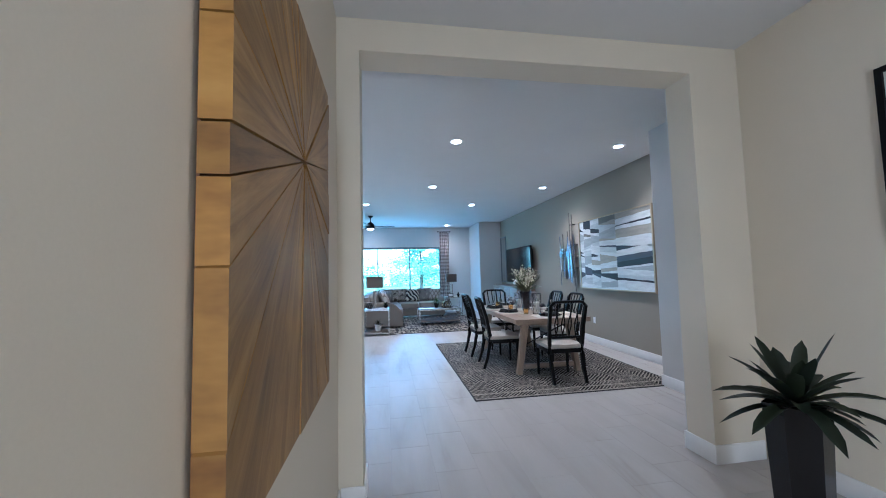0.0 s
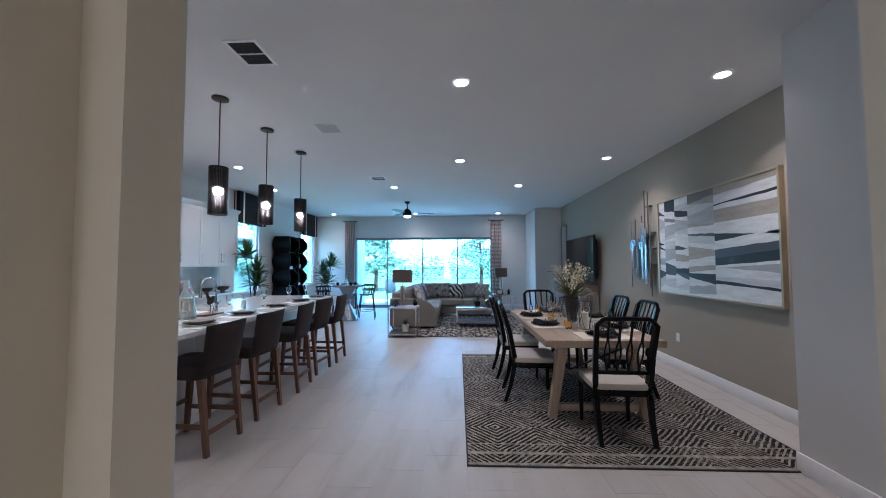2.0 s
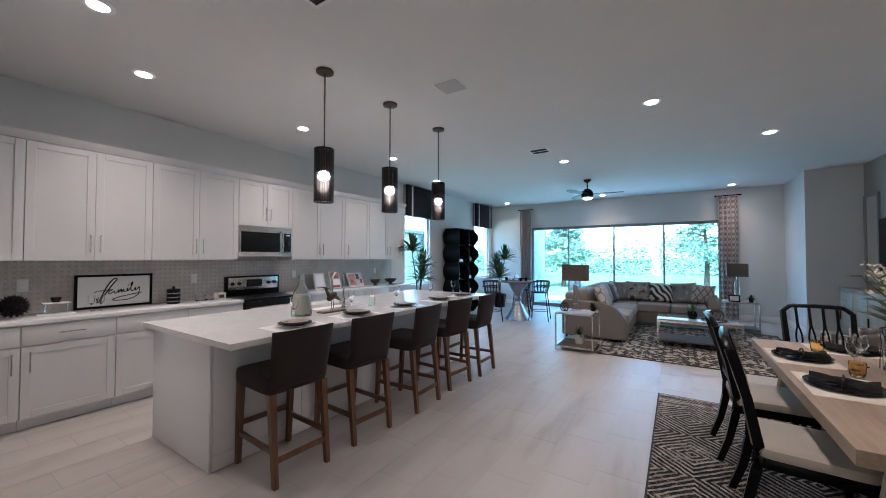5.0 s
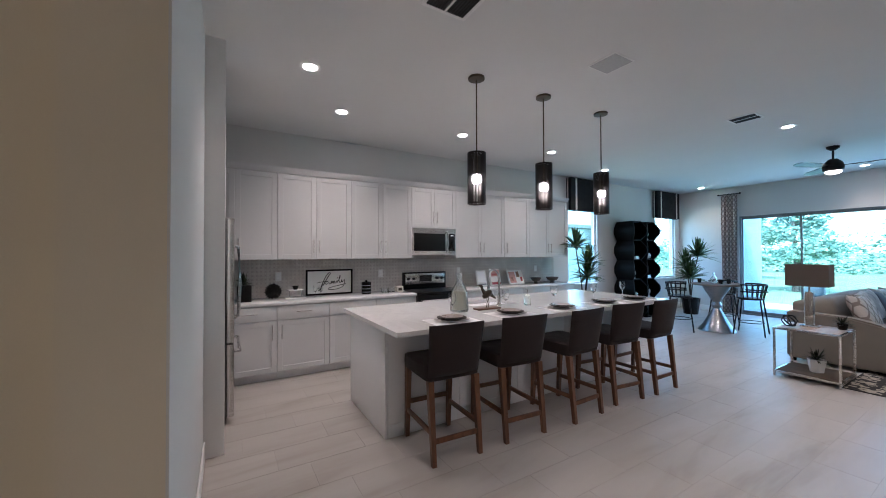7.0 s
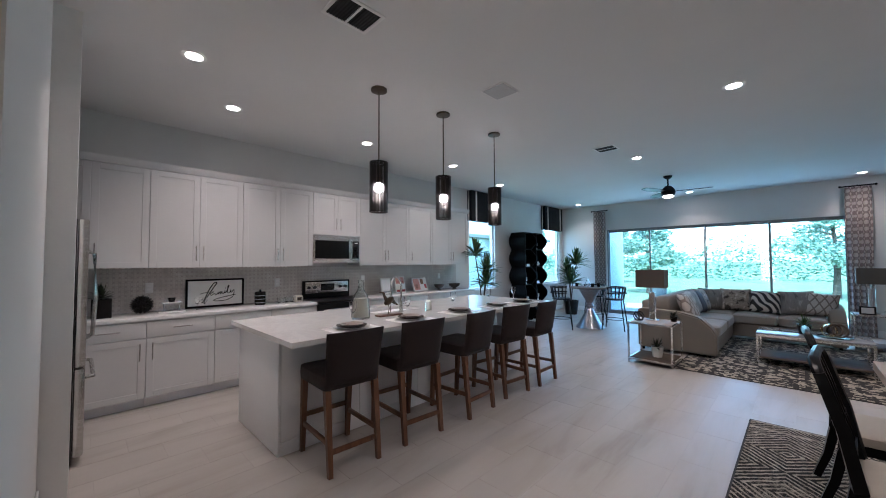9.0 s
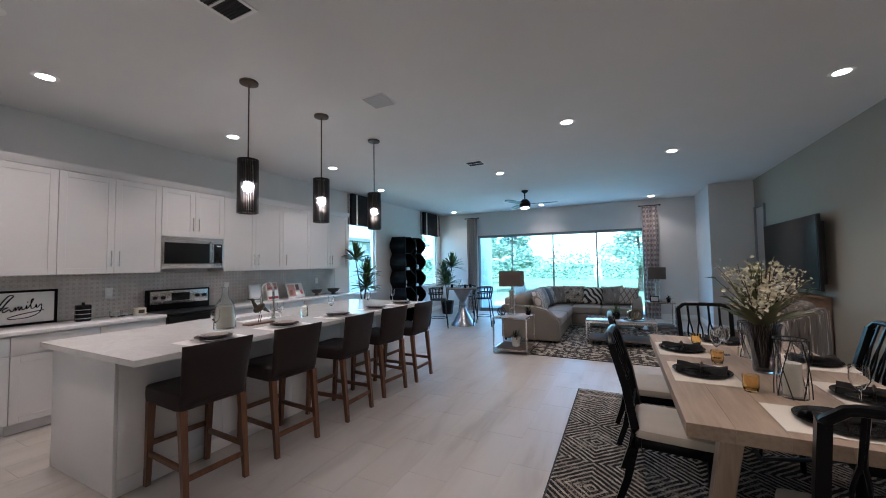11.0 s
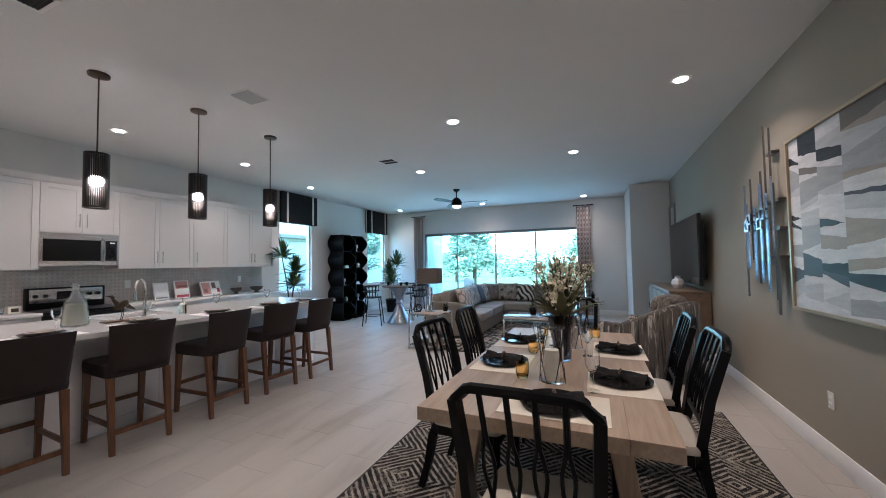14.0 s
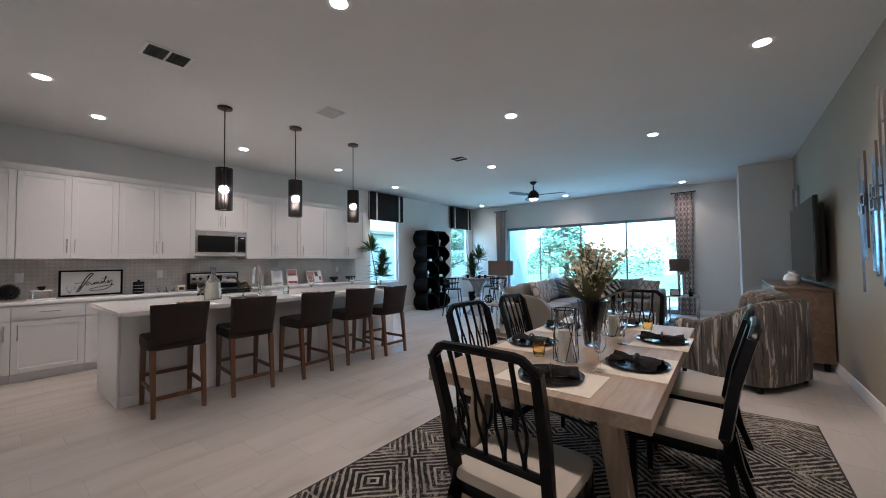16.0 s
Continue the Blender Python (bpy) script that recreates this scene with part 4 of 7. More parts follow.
# ---- stools ----
def stool():
    s = thing("bar_stool", "dark taupe upholstered counter stool with walnut legs", "bar stool", "stools at the island")
    w = 0.225
    bm = bmesh.new()
    bm_puff(bm, (-0.01, 0, 0.62), (0.235, 0.225, 0.06), 0.25, 0.2, 32, 10)
    part("seat", bm, M["stoolfab"], s)
    bm = bmesh.new()
    n, k = 14, 10
    g = {}
    for side in (0, 1):
        for i in range(n + 1):
            for j in range(k + 1):
                u, v = 2 * i / n - 1, j / k
                half = 0.205 + 0.02 * v
                x = 0.185 + 0.06 * v + 0.02 * (1 - u * u) + (0.05 if side else 0.0)
                ed = max(abs(u) ** 8, abs(2 * v - 1) ** 10)
                x += (0.018 if not side else -0.018) * ed
                g[side, i, j] = bm.verts.new((x, u * half, 0.60 + 0.375 * v))
    for i in range(n):
        for j in range(k):
            bm.faces.new((g[0, i, j], g[0, i, j + 1], g[0, i + 1, j + 1], g[0, i + 1, j]))
            bm.faces.new((g[1, i, j], g[1, i + 1, j], g[1, i + 1, j + 1], g[1, i, j + 1]))
    for i in range(n):
        for j in (0, k):
            bm.faces.new((g[0, i, j], g[0, i + 1, j], g[1, i + 1, j], g[1, i, j]))
    for j in range(k):
        for i in (0, n):
            bm.faces.new((g[0, i, j], g[1, i, j], g[1, i, j + 1], g[0, i, j + 1]))
    part("backrest", bm, M["stoolfab"], s, smooth=60)

    def leg(x0, y0, x1, y1):
        bm = bmesh.new()
        a, c = 0.022, 0.016
        top = [bm.verts.new((x0 + i * a, y0 + j * a, 0.57)) for i, j in ((-1, -1), (1, -1), (1, 1), (-1, 1))]
        bot = [bm.verts.new((x1 + i * c, y1 + j * c, 0)) for i, j in ((-1, -1), (1, -1), (1, 1), (-1, 1))]
        bm.faces.new(top[::-1]); bm.faces.new(bot)
        for i in range(4):
            bm.faces.new((top[i], top[(i + 1) % 4], bot[(i + 1) % 4], bot[i]))
        part("leg", bm, M["brownwood"], s, smooth=0)
    fx, bx = -0.20, 0.20
    for y in (-0.19, 0.19):
        leg(fx, y, fx - 0.03, y)
        leg(bx, y, bx + 0.06, y)
        box_part("stretcher", s, M["brownwood"], fx - 0.015, y - 0.010, 0.20, bx + 0.035, y + 0.010, 0.235, 0.003)
    box_part("stretcher", s, M["brownwood"], fx - 0.032, -0.178, 0.26, fx - 0.012, 0.178, 0.295, 0.003)
    box_part("stretcher", s, M["brownwood"], bx + 0.028, -0.178, 0.14, bx + 0.048, 0.178, 0.175, 0.003)
    return s


st = stool()
SY = (5.815, 6.455, 7.15, 7.835, 8.41)
for i, y in enumerate(SY):
    m = pose((-0.355, -0.33, -0.29, -0.31, -0.27)[i], y, 0, 0, 0, (-3, -4, 2, -6, 0)[i])
    if i == 0:
        st.matrix_basis = m
    else:
        copy_thing(st, m)


# ---- dining ----
def rug(name, x0, y0, x1, y1, mat, label):
    r = thing(name, label, "rug", at=((x0 + x1) / 2, (y0 + y1) / 2, 0.0))
    a, c = (x1 - x0) / 2, (y1 - y0) / 2
    bm = bmesh.new()
    bm_box(bm, -a + 0.012, -c + 0.012, 0.0005, a - 0.012, c - 0.012, 0.011, 0.002)
    part("woven_field", bm, M[mat], r)
    bm = bmesh.new()
    for bx in ((-a, -c, 0.0005, a, -c + 0.012, 0.010), (-a, c - 0.012, 0.0005, a, c, 0.010), (-a, -c + 0.012, 0.0005, -a + 0.012, c - 0.012, 0.010), (a - 0.012, -c + 0.012, 0.0005, a, c - 0.012, 0.010)):
        bm_box(bm, *bx)
    part("binding", bm, M["rugedge"], r, "dark bound edge")


rug("dining_rug", 1.83, 5.56, 4.33, 8.76, "rug1", "gray and black diamond-weave dining rug")
RUG = 0.0115
TX0, TX1, TY0, TY1 = 2.54, 3.58, 6.17, 8.30


def dining_table():
    t = thing("dining_table", "bleached oak dining table with splayed trestle legs", "dining table", at=(0, 0, RUG))
    bm = bmesh.new()
    n = 6
    for i in range(n):
        x0 = TX0 + (TX1 - TX0) * i / n
        x1 = TX0 + (TX1 - TX0) * (i + 1) / n
        bm = bmesh.new()
        bm_box(bm, x0 + 0.0002, TY0, 0.69, x1 - 0.0002, TY1, 0.75, 0.0012, 1)
        part("plank", bm, M["oak"], t)
    box_part("apron", t, M["oak"], TX0 + 0.10, TY0 + 0.18, 0.645, TX1 - 0.10, TY0 + 0.26, 0.689, 0.003)
    box_part("apron", t, M["oak"], TX0 + 0.10, TY1 - 0.26, 0.645, TX1 - 0.10, TY1 - 0.18, 0.689, 0.003)
    for yy in (TY0 + 0.22, TY1 - 0.22):
        for s, xt in ((-1, TX0 + 0.20), (1, TX1 - 0.20)):
            bm = bmesh.new()
            xb = xt + s * 0.10
            v = []
            for z, xc, w in ((0.644, xt, 0.045), (0.0, xb, 0.036)):
                v.append([bm.verts.new((xc + i * w, yy + j * 0.04, z)) for i, j in ((-1, -1), (1, -1), (1, 1), (-1, 1))])
            bm.faces.new(v[0][::-1]); bm.faces.new(v[1])
            for i in range(4):
                bm.faces.new((v[0][i], v[0][(i + 1) % 4], v[1][(i + 1) % 4], v[1][i]))
            bmesh.ops.bevel(bm, geom=list(bm.edges), offset=0.005, segments=1, affect="EDGES")
            part("leg", bm, M["oakleg"], t)
        box_part("foot_rail", t, M["oak"], TX0 + 0.16, yy - 0.028, 0.07, TX1 - 0.16, yy + 0.028, 0.13, 0.004)
    for s in (-1, 1):
        bm = bmesh.new()
        cx = (TX0 + TX1) / 2
        bm_tube(bm, [(cx + s * 0.25, TY0 + 0.25, 0.63), (cx, (TY0 + TY1) / 2, 0.2), (cx - s * 0.25, TY1 - 0.25, 0.63)], 0.011, 8)
        part("brace", bm, M["blackmetal"], t, "black iron brace rod")


dining_table()


def dining_chair():
    """Faces +y; its origin lies under the seat's middle."""
    c = thing("dining_chair", "black lacquered spindle-back dining chair with cream seat", "chair", "chairs round the dining table")
    bm = bmesh.new()
    bm_puff(bm, (0, 0.0, 0.432), (0.235, 0.225, 0.034), 0.35, 0.22, 32, 10)
    part("seat", bm, M["cream"], c, "cream upholstered seat pad")
    bm = bmesh.new()
    for bx in ((-0.225, -0.21, 0.352, 0.225, -0.18, 0.408), (-0.225, 0.18, 0.352, 0.225, 0.21, 0.408), (-0.225, -0.18, 0.352, -0.195, 0.18, 0.408), (0.195, -0.18, 0.352, 0.225, 0.18, 0.408)):
        bm_box(bm, *bx, 0.003)
    part("seat_frame", bm, M["blackwood"], c)
    for s in (-1, 1):
        bm = bmesh.new()
        bm_tube(bm, [(s * 0.205, 0.19, 0.36), (s * 0.205, 0.19, 0.0)], [0.024, 0.016], 8)
        part("leg", bm, M["blackwood"], c)
        bm = bmesh.new()
        pts = [(s * 0.205, -0.31, 0.0), (s * 0.207, -0.255, 0.16), (s * 0.21, -0.218, 0.34), (s * 0.21, -0.213, 0.46), (s * 0.218, -0.255, 0.70), (s * 0.226, -0.325, 0.945)]
        bm_tube(bm, pts, [0.022, 0.025, 0.029, 0.029, 0.027, 0.025], 4, squash=1.15)
        part("back_post", bm, M["blackwood"], c)
    bm = bmesh.new()
    bm_tube(bm, [(-0.226, -0.322, 0.930), (-0.221, -0.326, 0.945), (-0.178, -0.338, 0.985), (-0.155, -0.341, 0.991), (0, -0.344, 0.994), (0.155, -0.341, 0.991), (0.178, -0.338, 0.985), (0.221, -0.326, 0.945), (0.226, -0.322, 0.930)], 0.022, 8, squash=0.85)
    part("top_rail", bm, M["blackwood"], c)
    box_part("lower_rail", c, M["blackwood"], -0.205, -0.241, 0.535, 0.205, -0.216, 0.565, 0.004)
    for x in (-0.125, -0.042, 0.042, 0.125):
        bm = bmesh.new()
        for s in (-1, 1):
            pts = []
            for k in range(13):
                v = k / 12
                z = 0.562 + 0.416 * v
                y = -0.229 - 0.109 * v ** 1.25
                b = 0.017 * math.sin(math.pi * min(1, max(0, (v - 0.10) / 0.50)))
                pts.append((x * (1 + 0.08 * v) + s * (0.0035 + b), y, z))
            bm_tube(bm, pts, 0.0075, 6)
        part("spindle", bm, M["blackwood"], c)
    return c


ch = dining_chair()
for i, (x, y, a) in enumerate(((3.095, 6.15, -2), (2.58, 6.95, -94), (2.555, 7.74, -88), (3.57, 7.11, 88), (3.58, 7.80, 87), (3.07, 8.54, 180))):
    m = pose(x, y, RUG, 0, 0, a)
    if i == 0:
        ch.matrix_basis = m
    else:
        copy_thing(ch, m)


# ---- living ----
rug("living_rug", 0.93, 10.12, 3.55, 13.2, "rug2", "cream living room rug with black broken grid pattern")


def sofa():
    s = thing("sectional_sofa", "taupe fabric L-shaped sectional sofa", "sofa")
    x0, xs, y0, yb, x1 = 0.24, 1.30, 11.00, 14.05, 2.72
    z0 = RUG
    bm = bmesh.new()
    bm_box(bm, x0 + 0.02, y0 + 0.20, z0 + 0.06, xs - 0.02, yb - 0.02, 0.30, 0.01)
    bm_box(bm, xs - 0.02, 13.02, z0 + 0.06, x1 - 0.20, yb - 0.02, 0.30, 0.01)
    part("base", bm, M["sofa"], s)
    bm = bmesh.new()
    bm_box(bm, x0, y0 + 0.2, 0.10, x0 + 0.22, yb, 0.80, 0.05, 3)
    bm_box(bm, x0 + 0.22, yb - 0.22, 0.10, x1 - 0.2, yb, 0.80, 0.05, 3)
    part("back_frame", bm, M["sofa"], s)
    bm = bmesh.new()
    prof = [(x0, 0.05), (xs, 0.05), (xs, 0.36), (xs - 0.05, 0.45), (xs - 0.20, 0.60), (xs - 0.45, 0.66), (x0 + 0.1, 0.68), (x0, 0.68)]
    bm_prism(bm, prof, y0, y0 + 0.19, "y")
    bmesh.ops.bevel(bm, geom=list(bm.edges), offset=0.022, segments=2, affect="EDGES")
    part("arm", bm, M["sofa"], s)
    bm = bmesh.new()
    prof = [(13.0, 0.05), (yb, 0.05), (yb, 0.68), (13.5, 0.66), (13.25, 0.6), (13.02, 0.45), (13.0, 0.36)]
    bm_prism(bm, prof, x1 - 0.19, x1, "x")
    bmesh.ops.bevel(bm, geom=list(bm.edges), offset=0.022, segments=2, affect="EDGES")
    part("arm", bm, M["sofa"], s)
    for a, c in ((11.20, 12.08), (12.08, 12.98)):
        bm = bmesh.new()
        bm_puff(bm, ((x0 + 0.22 + xs) / 2 + 0.01, (a + c) / 2, 0.385), ((xs - x0 - 0.22) / 2 + 0.01, (c - a) / 2 - 0.003, 0.09), 0.3, 0.16, 40, 12)
        part("seat_cushion", bm, M["sofaseat"], s)
    for a, c in ((0.47, 1.27), (1.27, 1.90), (1.90, 2.52)):
        bm = bmesh.new()
        bm_puff(bm, ((a + c) / 2, 13.42, 0.385), ((c - a) / 2 - 0.003, 0.43, 0.09), 0.3, 0.16, 40, 12)
        part("seat_cushion", bm, M["sofaseat"], s)
    for a, c in ((11.22, 12.08), (12.08, 12.95), (12.95, 13.8)):
        bm = bmesh.new()
        bm_puff(bm, (0.56, (a + c) / 2, 0.66), (0.12, (c - a) / 2 - 0.003, 0.21), 0.45, 0.25, 28, 12, m=Matrix.Rotation(radians(-9), 3, "Y"))
        part("back_cushion", bm, M["sofa"], s)
    for a, c in ((0.66, 1.28), (1.28, 1.90), (1.90, 2.52)):
        bm = bmesh.new()
        bm_puff(bm, ((a + c) / 2, 13.74, 0.66), ((c - a) / 2 - 0.003, 0.12, 0.21), 0.45, 0.25, 28, 12, m=Matrix.Rotation(radians(-9), 3, "X"))
        part("back_cushion", bm, M["sofa"], s)
    for x, y in ((0.30, 11.08), (1.2, 11.08), (0.3, 13.95), (2.64, 13.95), (2.64, 13.08), (1.2, 13.05)):
        bm = bmesh.new()
        zz = RUG if x > 0.95 and y < 13.2 else 0.0
        bm_lathe(bm, [(0, zz), (0.02, zz), (0.025, 0.072), (0, 0.072)], 12, (x, y, 0))
        part("foot", bm, M["blackwood"], s)


sofa()


# ---- outside ----
def outdoor():
    gm = plain("lawn_grass", (0.13, 0.19, 0.09), 0.95, var=0.35, scale=0.6, grain=20, bump_s=0.4)
    bm = bmesh.new()
    bm_box(bm, -400, SLY + 0.17, -0.5, 400, 900, -0.14)
    bm_box(bm, -400, -60, -0.5, LX - 0.25, SLY + 0.17, -0.14)
    single("ground", bm, gm, "sunlit lawn reaching to the far tree line", "ground", kind="structure")
    bm = bmesh.new()
    bm_box(bm, -2.4, SLY + 0.162, -0.3, 5.2, 18.3, -0.03)
    single("pavement", bm, plain("patio_concrete", (0.42, 0.41, 0.38), 0.8, var=0.1, scale=2), "pale concrete patio slab", "patio", kind="structure")
    structure("wall_patio", plain("patio_stucco", (0.52, 0.60, 0.66), 0.85, var=0.05, scale=3, bump_s=0.3), [(-2.05, SLY + 0.162, -0.03, -1.84, 16.75, 3.0)], "pale blue-gray stucco patio side wall", "wall")
    structure("wall_neighbor", plain("neighbor_stucco", (0.62, 0.62, 0.60), 0.85, var=0.05, scale=2, bump_s=0.2), [(-12.5, 9.0, -0.14, -9.0, 24.0, 2.6)], "pale stucco wall of the house next door", "wall")
    bm = bmesh.new()
    bm_prism(bm, [(-13.1, 2.6), (-8.5, 2.6), (-8.5, 2.74), (-10.8, 3.7), (-13.1, 2.74)], 8.5, 24.5, "y")
    single("roof_neighbor", bm, plain("neighbor_shingle", (0.30, 0.29, 0.28), 0.9, var=0.15, scale=3, grain=25, bump_s=0.4), "low gray roof of the house next door", "roof", kind="structure", smooth=0)


outdoor()


def leaf_cloud(bm, c, r, n, size, rnd):
    for _ in range(n):
        while True:
            p = Vector((rnd.uniform(-1, 1), rnd.uniform(-1, 1), rnd.uniform(-1, 1)))
            if 0.25 < p.length < 1:
                break
        q = Vector(c) + Vector((p.x * r[0], p.y * r[1], p.z * r[2]))
        a = Vector((rnd.uniform(-1, 1), rnd.uniform(-1, 1), rnd.uniform(-0.6, 0.6))).normalized()
        u, w = basis(a)
        s = size * rnd.uniform(0.6, 1.4)
        vs = [bm.verts.new(q + u * s), bm.verts.new(q + w * s * 0.5), bm.verts.new(q - u * s), bm.verts.new(q - w * s * 0.5)]
        bm.faces.new(vs)


TREELEAF = leaf_mat("tree_foliage", (0.11, 0.21, 0.155), (0.22, 0.33, 0.24), 0.6)
BARK = plain("tree_bark", (0.12, 0.09, 0.065), 0.9, var=0.3, scale=6, bump_s=0.5)


def tree(seed, h, spread, label):
    rnd = random.Random(seed)
    t = thing("tree", label, "tree", "trees behind the lawn")
    bm = bmesh.new()
    bm_tube(bm, [(0, 0, -0.2), (0.05, 0.03, h * 0.3), (-0.06, 0.05, h * 0.6), (0.02, 0, h * 0.92)], [0.16, 0.12, 0.08, 0.02], 8)
    tips = []
    for k in range(16):
        z = h * rnd.uniform(0.22, 0.92)
        a = rnd.uniform(0, 6.28)
        l = spread * (1.05 - z / h) * rnd.uniform(0.6, 1.2) + 0.25
        tip = (math.cos(a) * l, math.sin(a) * l, z + l * 0.25)
        bm_tube(bm, [(0, 0, z), (tip[0] * 0.5, tip[1] * 0.5, z + l * 0.18), tip], [0.045, 0.03, 0.01], 5)
        tips.append((tip, l))
    part("trunk", bm, BARK, t)
    bm = bmesh.new()
    for tip, l in tips:
        for f in (1.0, 0.6):
            leaf_cloud(bm, (tip[0] * f, tip[1] * f, tip[2] - (1 - f) * 0.1), (l * 0.45 + 0.2, l * 0.45 + 0.2, 0.34), 190, 0.078, rnd)
    leaf_cloud(bm, (0, 0, h * 0.95), (0.4, 0.4, 0.6), 190, 0.07, rnd)
    part("crown", bm, TREELEAF, t, smooth=0)
    return t


t1 = tree(3, 5.4, 1.9, "slender pale green pine with open crown")
t2 = tree(8, 4.0, 1.6, "young pale green leafy tree")
t1.matrix_basis = pose(3.3, 27.0, -0.14)
t2.matrix_basis = pose(-3.2, 24.5, -0.14)
rt = random.Random(21)
for x, y, k in ((5.6, 29.5, 2), (9.8, 31, 1), (-7.5, 33, 2), (13.5, 36, 2), (-17, 33, 1), (-8.0, 20.2, 2)):
    copy_thing(t1 if k == 1 else t2, pose(x, y, -0.14, 0, 0, rt.uniform(0, 360)))
bm = bmesh.new()
rb = random.Random(5)
for k in range(120):
    x = -60 + k + rb.uniform(-0.5, 0.5)
    leaf_cloud(bm, (x, 42 + rb.uniform(-2, 4), rb.uniform(0.6, 1.8)), (1.4, 1.0, rb.uniform(1.2, 3.2)), 240, 0.15, rb)
single("far_thicket", bm, TREELEAF, "distant pale thicket of shrubs and trees", "thicket", kind="stuff", smooth=0)


def patio_chair(x, y, a):
    c = thing("patio_chair", "dark woven patio chair standing outside", "chair", at=(x, y, -0.03), turn=a)
    bm = bmesh.new()
    bm_puff(bm, (0, 0, 0.42), (0.26, 0.26, 0.05), 0.4, 0.3, 24, 8)
    part("seat", bm, M["greyalu"], c)
    bm = bmesh.new()
    bm_puff(bm, (0, 0.25, 0.68), (0.26, 0.04, 0.26), 0.4, 0.4, 24, 8)
    part("backrest", bm, M["greyalu"], c)
    for i in (-1, 1):
        for j in (-1, 1):
            bm = bmesh.new()
            bm_tube(bm, [(i * 0.22, j * 0.22, 0.4), (i * 0.25, j * 0.25, 0)], 0.014, 6)
            part("leg", bm, M["greyalu"], c)


patio_chair(-0.7, 16.9, 150)


# ---- window dressing ----
def curtain(x0, x1):
    c = thing("curtain", "beige lattice-patterned curtain panel on a short black rod", "curtain", "curtains beside the sliding doors", at=(x0, SLY - 0.12, 0))
    w = x1 - x0
    bm = bmesh.new()
    n, t = 56, 0.0
    top, bot = [], []
    zs = [0.015, 0.6, 1.4, 2.2, 2.88]
    rows = []
    for side in (0, 1):
        for z in zs:
            row = []
            for i in range(n + 1):
                u = i / n
                amp = 0.035 * (1 - 0.25 * z / 2.9)
                x = u * w + 0.008 * math.sin(z * 2 + u * 9)
                y = amp * math.sin(u * 2 * math.pi * 4.5 + 0.25 * math.sin(z * 1.7)) + (0.004 if side else 0)
                row.append(bm.verts.new((x, y, z)))
            rows.append(row)
    k = len(zs)
    for s in (0, k):
        for a, b2 in zip(rows[s:s + k], rows[s + 1:s + k]):
            for i in range(n):
                bm.faces.new((a[i], a[i + 1], b2[i + 1], b2[i]))
    for j in range(k - 1):
        for i in (0, n):
            bm.faces.new((rows[j][i], rows[j + 1][i], rows[k + j + 1][i], rows[k + j][i]))
    for j in (0, k - 1):
        for i in range(n):
            bm.faces.new((rows[j][i], rows[j][i + 1], rows[k + j][i + 1], rows[k + j][i]))
    part("fabric_panel", bm, M["curtain"], c, smooth=60)
    bm = bmesh.new()
    bm_tube(bm, [(-0.05, 0.0, 2.9), (w + 0.05, 0.0, 2.9)], 0.013, 10)
    part("rod", bm, M["blackmetal"], c, "black metal rod")
    for x in (-0.06, w + 0.06):
        bm = bmesh.new()
        bm_puff(bm, (x, 0, 2.9), (0.022, 0.022, 0.022), 1, 1, 12, 8)
        part("finial", bm, M["blackmetal"], c)
    bm = bmesh.new()
    bm_tube(bm, [(w / 2, 0, 2.915), (w / 2, 0.116, 2.915)], 0.007, 6)
    part("bracket", bm, M["blackmetal"], c)


curtain(-2.02, -1.70)
curtain(2.86, 3.20)


def valance(y0, y1):
    v = thing("valance", "black fabric window valance with ivory stripes", "valance", "valances over the side windows", at=(LX, 0, 0))
    z0, z1 = 2.37, 3.05
    box_part("fabric_box", v, M["valance"], 0.002, y0, z0, 0.13, y1, z1, 0.006)
    for y in (y0 + 0.14, y1 - 0.17):
        box_part("stripe", v, M["stripe"], 0.1305, y, z0 + 0.002, 0.1325, y + 0.05, z1 - 0.004)
    box_part("stripe", v, M["stripe"], 0.03, y0 - 0.0025, z0 + 0.002, 0.06, y0 - 0.0003, z1 - 0.004)


valance(10.46, 11.54)
valance(13.70, 14.75)


# ---- living room things ----
def open_side_table(x0, y0, x1, y1, h, group):
    t = thing("side_table", "silver metal frame side table with wood shelf", "side table", group, at=(0, 0, 0))
    r = 0.011
    for x in (x0 + r, x1 - r):
        for y in (y0 + r, y1 - r):
            box_part("leg", t, M["metal"], x - r, y - r, 0.0, x + r, y + r, h - 0.024, 0.002)
    for z, n in ((h - 0.024, "top_frame"), (0.045, "lower_frame")):
        bm = bmesh.new()
        e = 0.0005 if n == "top_frame" else 0.0
        q = 0.0 if n == "top_frame" else 2 * r
        bm_box(bm, x0 + q, y0, z + e, x1 - q, y0 + 2 * r, z + 0.022)
        bm_box(bm, x0 + q, y1 - 2 * r, z + e, x1 - q, y1, z + 0.022)
        bm_box(bm, x0, y0 + 2 * r, z + e, x0 + 2 * r, y1 - 2 * r, z + 0.022)
        bm_box(bm, x1 - 2 * r, y0 + 2 * r, z + e, x1, y1 - 2 * r, z + 0.022)
        part(n, bm, M["metal"], t)
    box_part("tabletop", t, M["oak"], x0 + 2 * r, y0 + 2 * r, h - 0.018, x1 - 2 * r, y1 - 2 * r, h, 0.002)
    box_part("shelf", t, M["shelfwood"], x0 + 2 * r, y0 + 2 * r, 0.05, x1 - 2 * r, y1 - 2 * r, 0.072, 0.002, "dark wood lower shelf")


open_side_table(0.38, 10.04, 0.95, 10.64, 0.58, "end tables beside the sofa")
open_side_table(2.80, 13.28, 3.34, 13.82, 0.58, "end tables beside the sofa")


